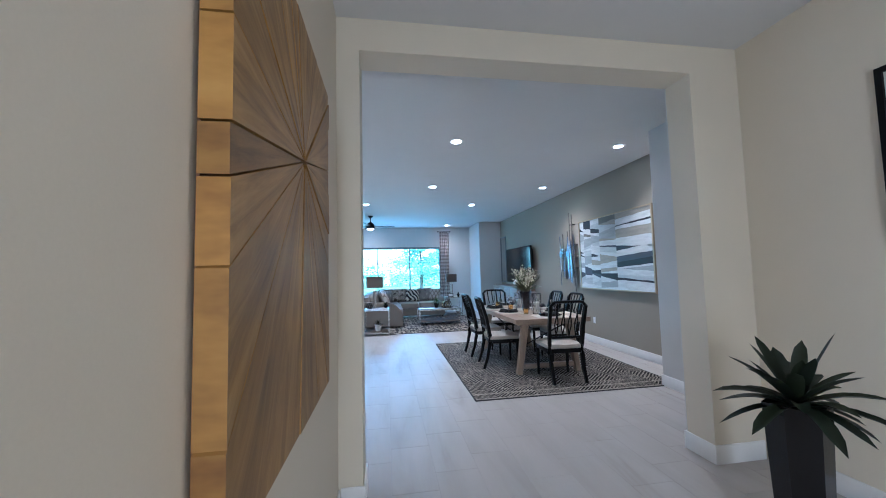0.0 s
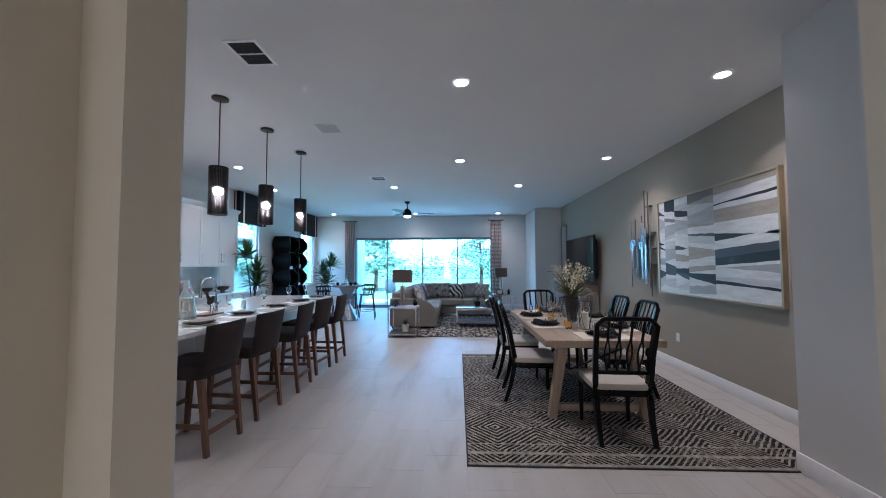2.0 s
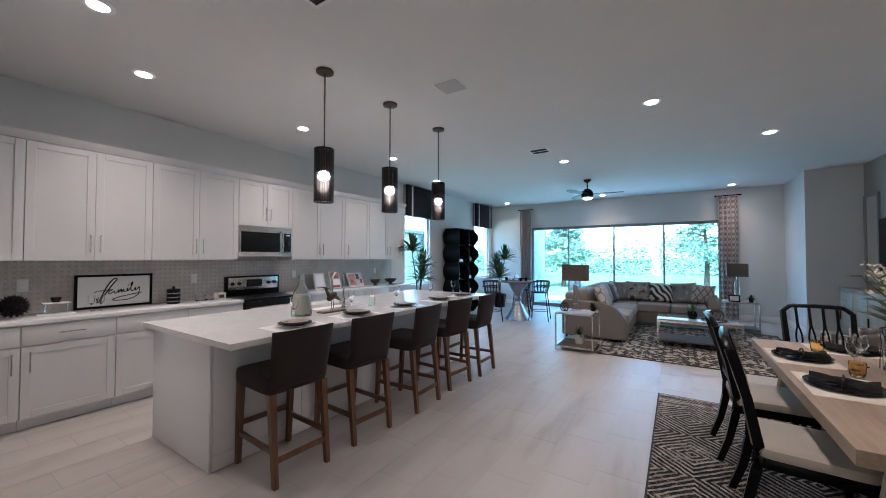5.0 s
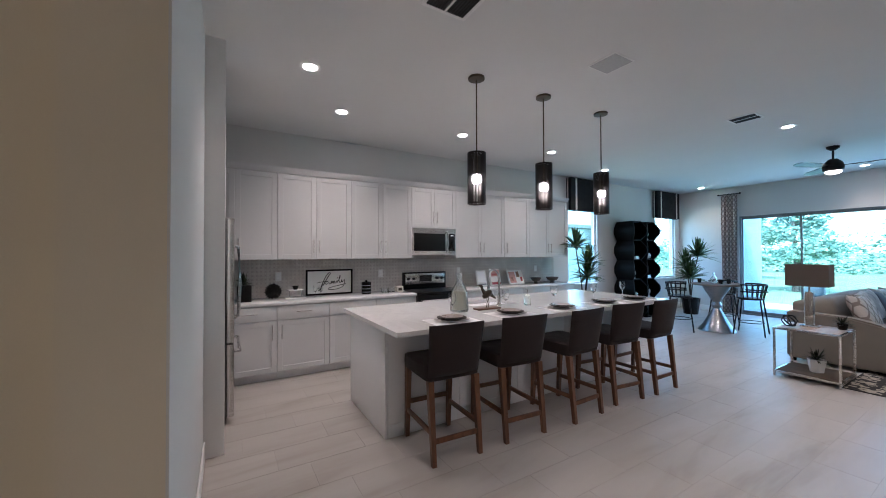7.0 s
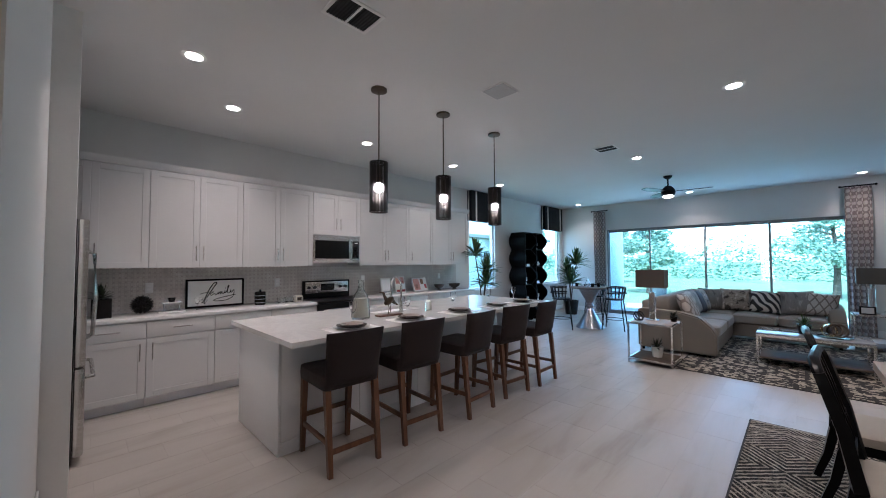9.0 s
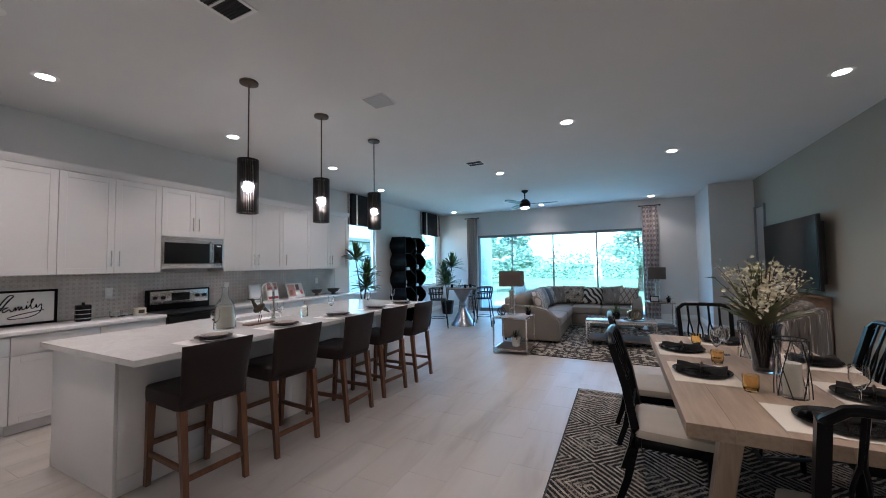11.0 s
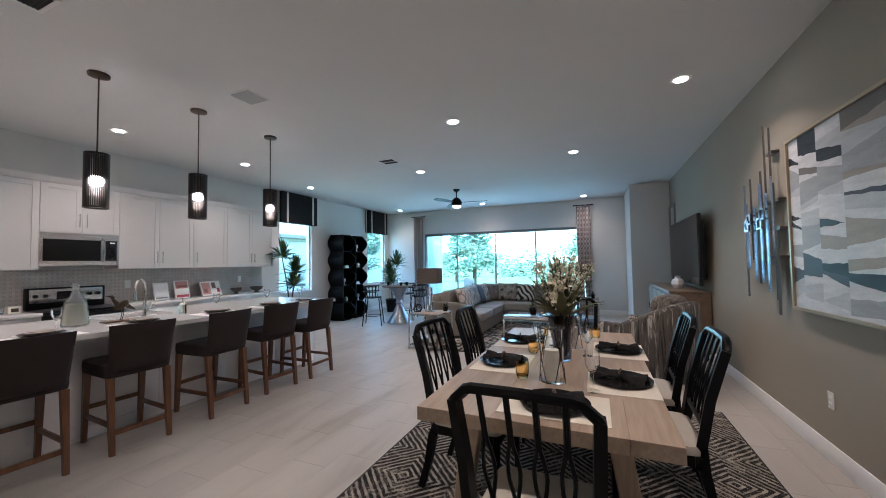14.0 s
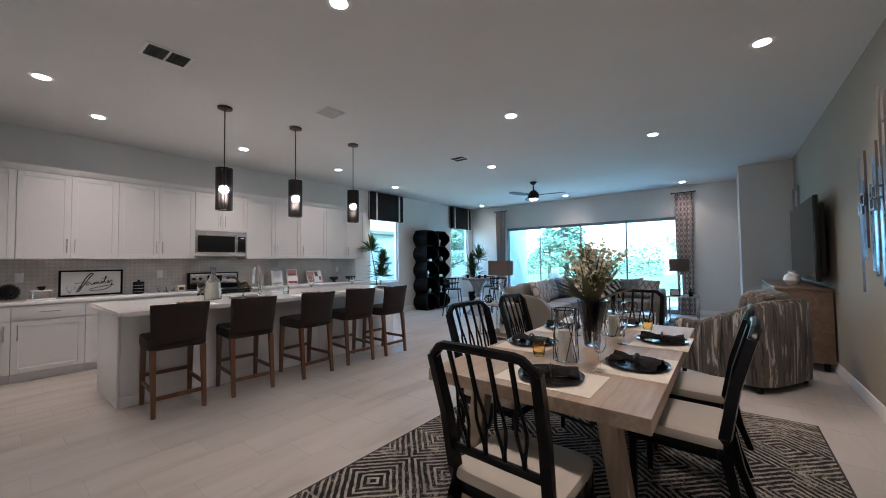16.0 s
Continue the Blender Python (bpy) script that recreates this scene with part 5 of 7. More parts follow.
def table_lamp(x, y, z, shade_w, body):
    l = thing("table_lamp", "table lamp with rectangular taupe shade and glass body", "table lamp", "table lamps beside the sofa", at=(x, y, z))
    box_part("base", l, M["metal"], -0.08, -0.06, 0.0, 0.08, 0.06, 0.02, 0.003)
    bm = bmesh.new()
    bm_box(bm, -0.04, -0.032, 0.021, 0.04, 0.032, body, 0.006)
    part("body", bm, M["glass"], l, "clear glass block body")
    bm = bmesh.new()
    bm_tube(bm, [(0, 0, body), (0, 0, body + 0.16)], 0.007, 8)
    part("stem", bm, M["metal"], l)
    a, c, z0, z1 = shade_w / 2, shade_w / 3.4, body + 0.07, body + 0.33
    bm = bmesh.new()
    for s in (-1, 1):
        bm_box(bm, -a, s * c - (0.004 if s > 0 else 0), z0, a, s * c + (0 if s > 0 else 0.004), z1)
        bm_box(bm, s * a - (0.004 if s > 0 else 0), -c + 0.004, z0, s * a + (0 if s > 0 else 0.004), c - 0.004, z1)
    part("shade", bm, M["shade"], l, "taupe linen shade", smooth=0)


table_lamp(0.62, 10.40, 0.58, 0.38, 0.42)
table_lamp(3.03, 13.58, 0.58, 0.34, 0.42)


def coffee_table():
    t = thing("coffee_table", "long coffee table with silver frame and glossy top", "coffee table", at=(0, 0, RUG))
    x0, y0, x1, y1, h = 1.73, 11.12, 2.83, 11.75, 0.44
    r = 0.014
    for x in (x0 + r, x1 - r):
        for y in (y0 + r, y1 - r):
            box_part("leg", t, M["metal"], x - r, y - r, 0, x + r, y + r, h - 0.05, 0.002)
    bm = bmesh.new()
    for bx in ((x0, y0, h - 0.049, x1, y0 + 2 * r, h - 0.016), (x0, y1 - 2 * r, h - 0.049, x1, y1, h - 0.016), (x0, y0 + 2 * r, h - 0.049, x0 + 2 * r, y1 - 2 * r, h - 0.016), (x1 - 2 * r, y0 + 2 * r, h - 0.049, x1, y1 - 2 * r, h - 0.016)):
        bm_box(bm, *bx)
    part("top_frame", bm, M["metal"], t)
    box_part("tabletop", t, M["stone"], x0, y0, h - 0.0155, x1, y1, h, 0.003, "polished pale glossy top")
    box_part("shelf", t, M["shelfwood"], x0 + 0.03, y0 + 0.03, 0.09, x1 - 0.03, y1 - 0.03, 0.115, 0.003, "dark wood lower shelf")


coffee_table()


def spiky_plant(parent, c, n, length, seed, mat, up=0.55, width=0.03, name="foliage", droop=0.32):
    rnd = random.Random(seed)
    bm = bmesh.new()
    for k in range(n):
        a = 2.4 * k + rnd.uniform(-0.3, 0.3)
        el = up * (1.5 * (k / n)) + rnd.uniform(-0.1, 0.2)
        L = length * rnd.uniform(0.75, 1.1)
        pts = []
        m = 6
        for i in range(m + 1):
            v = i / m
            rr = L * v * math.cos(el)
            z = L * (v * math.sin(el) - droop * math.cos(el) * v * v + 0.10 * v)
            pts.append(Vector((math.cos(a) * rr, math.sin(a) * rr, z)) + Vector(c))
        side = Vector((-math.sin(a), math.cos(a), 0))
        prev = None
        for i, p in enumerate(pts):
            v = i / m
            w = width * (0.45 + 1.1 * v) * (1 - v) ** 0.55 if i < m else 0.0005
            row = (bm.verts.new(p - side * w), bm.verts.new(p - Vector((0, 0, w * 0.45))), bm.verts.new(p + side * w))
            if prev:
                bm.faces.new((prev[0], prev[1], row[1], row[0]))
                bm.faces.new((prev[1], prev[2], row[2], row[1]))
            prev = row
    part(name, bm, mat, parent, smooth=60)


def small_pot(name, x, y, z, r, h, pot, mat, n, L, seed, label, lab="white tapered pot"):
    t = thing(name, label, "plant", at=(x, y, z))
    bm = bmesh.new()
    bm_lathe(bm, [(0, 0), (r * 0.72, 0), (r, h), (r * 0.9, h), (r * 0.85, h - 0.015), (0, h - 0.015)], 6 if pot == "white" else 20)
    part("pot", bm, M[pot], t, lab)
    spiky_plant(t, (0, 0, h - 0.02), n, L, seed, mat, 0.8, 0.010)
    return t


small_pot("potted_plant", 0.69, 10.33, 0.0725, 0.085, 0.15, "white", M["leafdark"], 40, 0.16, 4, "small green plant in a white faceted pot on the shelf")
small_pot("potted_plant", 2.22, 11.42, RUG + 0.4405, 0.075, 0.13, "blackcer", M["leaf"], 60, 0.17, 6, "bushy green plant in a dark pot on the coffee table", "dark pot")
small_pot("potted_plant", 3.22, 13.38, 0.5805, 0.045, 0.09, "blackcer", M["leafdark"], 30, 0.11, 9, "little plant in a dark pot on the end table", "dark pot")
small_pot("potted_plant", 0.87, 10.50, 0.5805, 0.05, 0.07, "blackcer", M["leafdark"], 40, 0.12, 12, "little dark plant beside the lamp", "dark pot")


def wire_sculpture(x, y, z, s, mat, label):
    t = thing("wire_orb", label, "ornament", at=(x, y, z))
    for k in range(5):
        bm = bmesh.new()
        m = Matrix.Rotation(k * 0.63, 3, "Z") @ Matrix.Rotation(radians(55 + 15 * (k % 2)), 3, "X")
        pts = [m @ Vector((s * math.cos(a), s * math.sin(a), 0)) + Vector((0, 0, s)) for a in [2 * math.pi * j / 6 for j in range(7)]]
        bm_tube(bm, pts, 0.006, 6)
        part("ring", bm, mat, t)


wire_sculpture(0.50, 10.17, 0.586, 0.075, M["blackmetal"], "black metal geometric wire sculpture on the end table")
fr = thing("picture_frame", "small standing picture frame with black border", "picture frame", at=(2.96, 13.36, 0.5805), turn=-6)
box_part("border", fr, M["blackwood"], -0.09, 0.0, 0.0, 0.09, 0.018, 0.135, 0.003)
box_part("picture", fr, M["white"], -0.068, -0.0025, 0.022, 0.068, -0.0005, 0.113)
gl = thing("gold_ornament", "gold and glass knot ornament on the coffee table", "ornament", at=(2.50, 11.38, RUG + 0.4405))
for k in range(3):
    bm = bmesh.new()
    pts = [(0.07 * math.cos(a) + 0.05 * (k - 1), 0.03 * math.sin(a * (1 + k % 2)), 0.09 + 0.075 * math.sin(a)) for a in [2 * math.pi * j / 16 for j in range(17)]]
    bm_tube(bm, pts, 0.013, 8)
    part("loop", bm, M["bronze"] if k else M["amber"], gl)
tr = thing("tray", "round dark tray on the coffee table", "tray", at=(2.5, 11.38, RUG + 0.4402))
bm = bmesh.new()
bm_lathe(bm, [(0, 0), (0.17, 0), (0.18, 0.012), (0.172, 0.012), (0.165, 0.0002), (0, 0.0002)], 28)
part("plate", bm, M["blackcer"], tr)
gl.location.z += 0.0006

PIL = {
    "geo": lattice_fabric("geometric_pillow_fabric", (0.50, 0.46, 0.42), (0.20, 0.17, 0.15), 0.12, 0.2),
    "zebra": zebra_mat(),
    "floral": blotch_fabric("floral_pillow_fabric", (0.06, 0.05, 0.045), (0.34, 0.30, 0.26), (0.60, 0.55, 0.49), 11),
    "smoke": blotch_fabric("smoky_pillow_fabric", (0.09, 0.085, 0.085), (0.26, 0.24, 0.225), (0.44, 0.41, 0.37), 6, (1, 1, 0.4)),
    "slate": plain("slate_pillow_fabric", (0.07, 0.075, 0.09), 0.9, var=0.15, scale=12, grain=200, bump_s=0.3),
}


def pillow(x, y, z, kind, face, lean=22, w=0.5, roll=0, label=""):
    m = pose(x, y, z) @ pose(0, 0, 0, 0, 0, face) @ pose(0, 0, 0, -lean, roll, 0)
    bm = bmesh.new()
    bm_pillow(bm, w, w * 0.92, 0.17)
    ob = new("throw_pillow", mesh_of("throw_pillow", bm, PIL[kind], 60))
    ob.matrix_basis = m
    tagged(ob, label, "pillow", "pillows on the sofa")


pillow(0.86, 11.55, 0.69, "geo", 84, 24, 0.5, 4, "beige geometric throw pillow leaning on the sofa")
pillow(0.80, 11.98, 0.70, "floral", 92, 20, 0.5, -3, "floral gray throw pillow on the sofa")
pillow(0.82, 12.62, 0.70, "slate", 88, 22, 0.48, 5, "slate gray throw pillow on the sofa")
pillow(0.92, 13.42, 0.69, "smoke", 45, 18, 0.5, 3, "smoky patterned throw pillow in the sofa corner")
pillow(1.28, 13.52, 0.70, "floral", 4, 18, 0.48, 0, "floral gray throw pillow on the sofa")
pillow(1.72, 13.50, 0.68, "zebra", -3, 22, 0.46, 3, "black and ivory zebra-striped throw pillow")
pillow(2.14, 13.52, 0.70, "smoke", 2, 18, 0.48, -4, "smoky patterned throw pillow on the sofa")
pillow(0.79, 12.30, 0.70, "smoke", 86, 20, 0.5, -5, "smoky patterned throw pillow on the sofa")
pillow(0.80, 13.00, 0.70, "floral", 80, 20, 0.5, 4, "floral gray throw pillow on the sofa")
pillow(2.44, 13.50, 0.69, "geo", -6, 20, 0.46, 4, "beige geometric throw pillow on the sofa")


def armchair():
    c = thing("armchair", "rounded armchair in faded gray-brown patterned fabric", "armchair", at=(3.93, 9.93, 0), turn=60)
    c.scale = (1.14, 1.14, 1.06)
    fab = blotch_fabric("distressed_stripe_fabric", (0.016, 0.014, 0.013), (0.085, 0.072, 0.06), (0.40, 0.365, 0.315), 9, (2.0, 2.0, 0.16))
    # faces +y in its own frame
    bm = bmesh.new()
    bm_box(bm, -0.30, -0.38, 0.09, 0.30, 0.40, 0.30, 0.02)
    part("base", bm, fab, c)
    bm = bmesh.new()
    bm_puff(bm, (0, 0.06, 0.38), (0.29, 0.36, 0.09), 0.35, 0.2, 32, 12)
    part("seat_cushion", bm, fab, c)
    bm = bmesh.new()
    n = 22
    ring = {}
    for i in range(n + 1):
        u = i / n
        a = math.pi * (1.0 + u)
        px, py = 0.42 * sgn(math.cos(a), 0.34), 0.44 * sgn(math.sin(a), 0.34) + 0.06
        if i < 3 or i > n - 3:
            py = 0.06 + 0.34 * (1 - (min(i, n - i)) / 3)
        back = max(0.0, min(1.0, (-(py - 0.06)) / 0.44))
        hgt = 0.60 + 0.25 * back ** 0.8
        nx, ny = px, py - 0.06
        l = math.hypot(nx, ny) or 1
        nx, ny = -nx / l, -ny / l
        if i < 3 or i > n - 3:
            nx, ny = (1 if px < 0 else -1), 0.0
        ring[i] = [bm.verts.new((px + nx * o, py + ny * o, z)) for o, z in ((0.0, 0.07), (-0.01, 0.4), (0.0, hgt - 0.04), (0.03, hgt), (0.09, hgt), (0.12, hgt - 0.04), (0.12, 0.3), (0.12, 0.07))]
    for i in range(n):
        a, b2 = ring[i], ring[i + 1]
        for k in range(8):
            bm.faces.new((a[k], b2[k], b2[(k + 1) % 8], a[(k + 1) % 8]))
    bm.faces.new(ring[0])
    bm.faces.new(ring[n][::-1])
    part("shell", bm, fab, c, "wraparound back and arms", smooth=50)
    bm = bmesh.new()
    bm_puff(bm, (0, -0.17, 0.73), (0.26, 0.11, 0.20), 0.5, 0.35, 28, 12, m=Matrix.Rotation(radians(12), 3, "X"))
    part("back_cushion", bm, blotch_fabric("plaid_cushion_fabric", (0.04, 0.033, 0.028), (0.13, 0.11, 0.09), (0.34, 0.30, 0.25), 14, (0.4, 1.6, 1.6)), c, "plaid back cushion")
    for i in (-1, 1):
        for y in (-0.30, 0.36):
            bm = bmesh.new()
            bm_tube(bm, [(i * 0.33, y, 0.085), (i * 0.35, y, 0.0)], [0.026, 0.018], 8)
            part("foot", bm, M["blackwood"], c)


armchair()


def console():
    c = thing("media_console", "brown wood media console under the television", "console", at=(0, 0, 0))
    x0, y0, x1, y1, h = 4.25, 10.70, RX - 0.018, 12.80, 0.97
    wd = wood("console_wood", (0.15, 0.095, 0.06), (0.29, 0.195, 0.13), 0.45, along=1)
    box_part("body", c, wd, x0 + 0.02, y0 + 0.01, 0.10, x1, y1 - 0.01, h - 0.03, 0.004)
    box_part("top", c, wd, x0, y0, h - 0.029, x1, y1, h, 0.004)
    for k in range(4):
        a = y0 + 0.03 + (y1 - y0 - 0.06) * k / 4
        b2 = y0 + 0.03 + (y1 - y0 - 0.06) * (k + 1) / 4
        d = box_part("door", c, wd, x0, a + 0.004, 0.13, x0 + 0.0195, b2 - 0.004, h - 0.06, 0.003)
        box_part("handle", d, M["blackmetal"], x0 - 0.018, b2 - 0.05, 0.45, x0 - 0.001, b2 - 0.04, 0.6, 0.002)
    for y in (y0 + 0.06, y1 - 0.12):
        for x in (x0 + 0.04, x1 - 0.09):
            box_part("leg", c, M["blackmetal"], x, y, 0, x + 0.05, y + 0.05, 0.099)


console()
tv = thing("television", "large black flat television mounted on the wall", "television", at=(0, 0, 0))
box_part("bezel", tv, M["blackplastic"], 4.60, 10.56, 1.05, 4.64, 12.46, 2.05, 0.006)
box_part("screen", tv, M["tvscreen"], 4.595, 10.575, 1.065, 4.5995, 12.445, 2.038)
box_part("back_shell", tv, M["blackplastic"], 4.6405, 10.62, 1.13, 4.70, 12.39, 1.96, 0.02)
box_part("wall_mount", tv, M["blackmetal"], 4.7005, 11.3, 1.4, RX - 0.001, 11.95, 1.75)
sb = thing("console_ornament", "pale curved ceramic ornament on the console", "ornament", at=(4.48, 11.35, 0.9705))
bm = bmesh.new()
bm_lathe(bm, [(0, 0), (0.05, 0), (0.09, 0.06), (0.08, 0.12), (0.035, 0.16), (0.045, 0.19), (0.03, 0.19), (0, 0.15)], 24)
part("bowl", bm, M["white"], sb)
pf = thing("wall_mirror", "tall narrow framed mirror on the accent wall", "mirror", at=(0, 0, 0))
bm = bmesh.new()
for bx in ((RX - 0.03, 12.92, 1.02, RX - 0.001, 12.96, 2.52), (RX - 0.03, 13.42, 1.02, RX - 0.001, 13.46, 2.52), (RX - 0.03, 12.96, 1.02, RX - 0.001, 13.42, 1.06), (RX - 0.03, 12.96, 2.48, RX - 0.001, 13.42, 2.52)):
    bm_box(bm, *bx)
part("frame", bm, M["greyalu"], pf)
mm, mnt, mb = base_mat("mirror_silver", 0.02, 1.0)
mb.inputs["Base Color"].default_value = (0.85, 0.86, 0.86, 1)
box_part("mirror_glass", pf, mm, RX - 0.015, 12.96, 1.06, RX - 0.001, 13.42, 2.48)


def ceiling_fan():
    f = thing("ceiling_fan", "dark bronze three-blade ceiling fan with lit lens", "ceiling fan", at=(0.46, 12.22, 0))
    bm = bmesh.new()
    bm_lathe(bm, [(0, H - 0.001), (0.075, H - 0.001), (0.07, H - 0.03), (0.03, H - 0.06), (0, H - 0.06)], 24)
    part("canopy", bm, M["blackmetal"], f)
    bm = bmesh.new()
    bm_tube(bm, [(0, 0, H - 0.06), (0, 0, 2.87)], 0.014, 10)
    part("downrod", bm, M["blackmetal"], f)
    bm = bmesh.new()
    bm_lathe(bm, [(0, 2.88), (0.05, 2.88), (0.10, 2.83), (0.12, 2.77), (0.115, 2.72), (0.095, 2.70), (0, 2.70)], 28)
    part("motor_housing", bm, M["blackmetal"], f)
    bm = bmesh.new()
    bm_lathe(bm, [(0.09, 2.699), (0.088, 2.68), (0.06, 2.662), (0, 2.655)], 24)
    part("light_lens", bm, M["fanlight"], f, "glowing lens")
    for k in range(3):
        a = radians(8 + 120 * k)
        bm = bmesh.new()
        u, w = Vector((math.cos(a), math.sin(a), 0)), Vector((-math.sin(a), math.cos(a), 0))
        sec = []
        for r, hw in ((0.10, 0.03), (0.22, 0.06), (0.5, 0.068), (0.66, 0.05), (0.69, 0.02)):
            sec.append([bm.verts.new(u * r + w * s * hw + Vector((0, 0, 2.775 + s * 0.22 * hw + o))) for s, o in ((-1, 0), (1, 0), (1, 0.007), (-1, 0.007))])
        for p, q in zip(sec, sec[1:]):
            for i in range(4):
                bm.faces.new((p[i], p[(i + 1) % 4], q[(i + 1) % 4], q[i]))
        bm.faces.new(sec[0][::-1]); bm.faces.new(sec[-1])
        part("blade", bm, M["blackwood"], f)


ceiling_fan()


def book_tower(x, y, seed, turn=0):
    t = thing("bookcase", "black wavy hexagonal tower bookcase with small ornaments", "bookcase", "pair of wavy black bookcases", at=(x, y, 0), turn=turn)
    n, h = 5, 2.19
    ww, wn_, dep = 0.265, 0.155, 0.42
    ch_ = h / n

    def half(v):
        q = (v * n) % 1.0
        return wn_ + (ww - wn_) * min(1.0, 1.35 * (1 - abs(2 * q - 1)))
    for s in (-1, 1):
        bm = bmesh.new()
        rows = []
        m = n * 6
        for i in range(m + 1):
            v = i / m
            a = half(v)
            xx = 0.02 * (a - wn_) / (ww - wn_)
            rows.append([bm.verts.new((px, s * py, v * h)) for px, py in ((-dep / 2, a), (dep / 2 - 0.03 + 4.5 * xx, a), (dep / 2 - 0.03 + 4.5 * xx, a - 0.03), (-dep / 2, a - 0.03))])
        for p, q in zip(rows, rows[1:]):
            for k in range(4):
                bm.faces.new((p[k], p[(k + 1) % 4], q[(k + 1) % 4], q[k]))
        bm.faces.new(rows[0][::-1]); bm.faces.new(rows[-1])
        part("side_panel", bm, M["matteblack"], t, smooth=50)
    for i in range(n + 1):
        z = min(h - 0.022, i * ch_) if i else 0.0
        a = wn_ - 0.031
        box_part("shelf", t, M["matteblack"], -dep / 2 + 0.006, -a, z, dep / 2 - 0.035, a, z + 0.022)
    bm = bmesh.new()
    m = n * 6
    outl = [(half(i / m) - 0.031, i / m * h) for i in range(m + 1)]
    bm_prism(bm, outl + [(-y2, z2) for y2, z2 in outl[::-1]], -dep / 2, -dep / 2 + 0.006, "x")
    part("back_panel", bm, M["matteblack"], t, smooth=0)
    return ch_


def shelf_piece(x, y, z, kind, label):
    o = thing("shelf_ornament", label, "ornament", "ornaments on the bookcases", at=(x, y, z))
    bm = bmesh.new()
    if kind == 0:
        bm_lathe(bm, [(0, 0), (0.03, 0), (0.02, 0.03), (0.008, 0.06), (0.035, 0.11), (0.03, 0.17), (0.026, 0.17), (0, 0.12)], 16)
    elif kind == 1:
        bm_box(bm, -0.05, -0.07, 0, 0.05, 0.07, 0.035, 0.004)
        bm_box(bm, -0.045, -0.06, 0.036, 0.045, 0.06, 0.065, 0.004)
    else:
        bm_puff(bm, (0, 0, 0.07), (0.05, 0.05, 0.07), 0.8, 1, 16, 10)
    part("body", bm, M["white"] if kind != 2 else M["metal"], o)


for bx_, by_, sd in ((-2.78, 12.25, 1), (-2.78, 12.77, 2)):
    chh = book_tower(bx_, by_, sd)
    for i in range(1, 5 if sd == 2 else 4):
        shelf_piece(bx_ + 0.12, by_ + (0.03 if i % 2 else -0.03), i * chh + 0.0222, (i + sd) % 3, ("clear white goblet on a black shelf", "stack of pale books on a black shelf", "round silver ornament on a black shelf")[(i + sd) % 3])


def bistro():
    t = thing("bistro_table", "hourglass silver pedestal bar table with gray top", "bar table", at=(-1.14, 12.38, 0))
    bm = bmesh.new()
    bm_lathe(bm, [(0, 0), (0.30, 0), (0.30, 0.012), (0.22, 0.12), (0.11, 0.33), (0.06, 0.42), (0.075, 0.45), (0.09, 0.48), (0.075, 0.51), (0.06, 0.54), (0.11, 0.63), (0.24, 0.86), (0, 0.86)], 32)
    part("pedestal", bm, M["pewter"], t, "hammered silver hourglass pedestal", smooth=25)
    bm = bmesh.new()
    bm_lathe(bm, [(0, 0.861), (0.40, 0.861), (0.41, 0.875), (0.40, 0.895), (0, 0.895)], 40)
    part("tabletop", bm, M["shade"], t, "gray-brown round top")
    for x, y, a in ((-1.55, 11.88, 115), (-0.66, 12.52, -80), (-1.28, 13.02, 10)):
        c = thing("bar_chair", "black metal wire bar chair with curved back", "bar chair", "bar chairs round the bistro table", at=(x, y, 0), turn=a)
        bm = bmesh.new()
        bm_lathe(bm, [(0, 0.63), (0.19, 0.63), (0.20, 0.645), (0.19, 0.66), (0, 0.66)], 24)
        part("seat", bm, M["blackmetal"], c)
        for i in (-1, 1):
            for j in (-1, 1):
                bm = bmesh.new()
                bm_tube(bm, [(i * 0.15, j * 0.15, 0.63), (i * 0.22, j * 0.22, 0.0)], 0.012, 6)
                part("leg", bm, M["blackmetal"], c)
        bm = bmesh.new()
        bm_tube(bm, [(0.185 * math.cos(q), 0.185 * math.sin(q), 0.22) for q in [2 * math.pi * k / 16 for k in range(17)]], 0.007, 6)
        part("foot_ring", bm, M["blackmetal"], c)
        for z in (0.90, 0.78):
            bm = bmesh.new()
            bm_tube(bm, [(0.23 * math.cos(q), 0.23 * math.sin(q), z) for q in [math.pi * (-0.16 + 1.32 * k / 18) for k in range(19)]], 0.014, 6)
            part("back_rail", bm, M["blackmetal"], c)
        for k in range(12):
            q = math.pi * (-0.14 + 1.28 * k / 11)
            bm = bmesh.new()
            bm_tube(bm, [(0.18 * math.cos(q), 0.18 * math.sin(q), 0.65), (0.23 * math.cos(q), 0.23 * math.sin(q), 0.90)], 0.009, 5)
            part("back_slat", bm, M["blackmetal"], c)
    b = thing("bottle", "clear glass decanter on the bar table", "decanter", at=(-1.20, 12.43, 0.8955))
    bm = bmesh.new()
    bm_lathe(bm, [(0, 0), (0.05, 0), (0.055, 0.08), (0.02, 0.14), (0.018, 0.2), (0.014, 0.2), (0.014, 0.14), (0.048, 0.08), (0.044, 0.008), (0, 0.008)], 18)
    part("body", bm, M["glass"], b)
    for x, y in ((-1.03, 12.28), (-0.96, 12.44), (-1.38, 12.28)):
        g = thing("tumbler", "small dark tumbler on the bar table", "glass", "tumblers on the bar table", at=(x, y, 0.8955))
        bm = bmesh.new()
        bm_lathe(bm, [(0, 0), (0.03, 0), (0.036, 0.08), (0.032, 0.08), (0.027, 0.006), (0, 0.006)], 16)
        part("body", bm, M["blackcer"], g)


bistro()


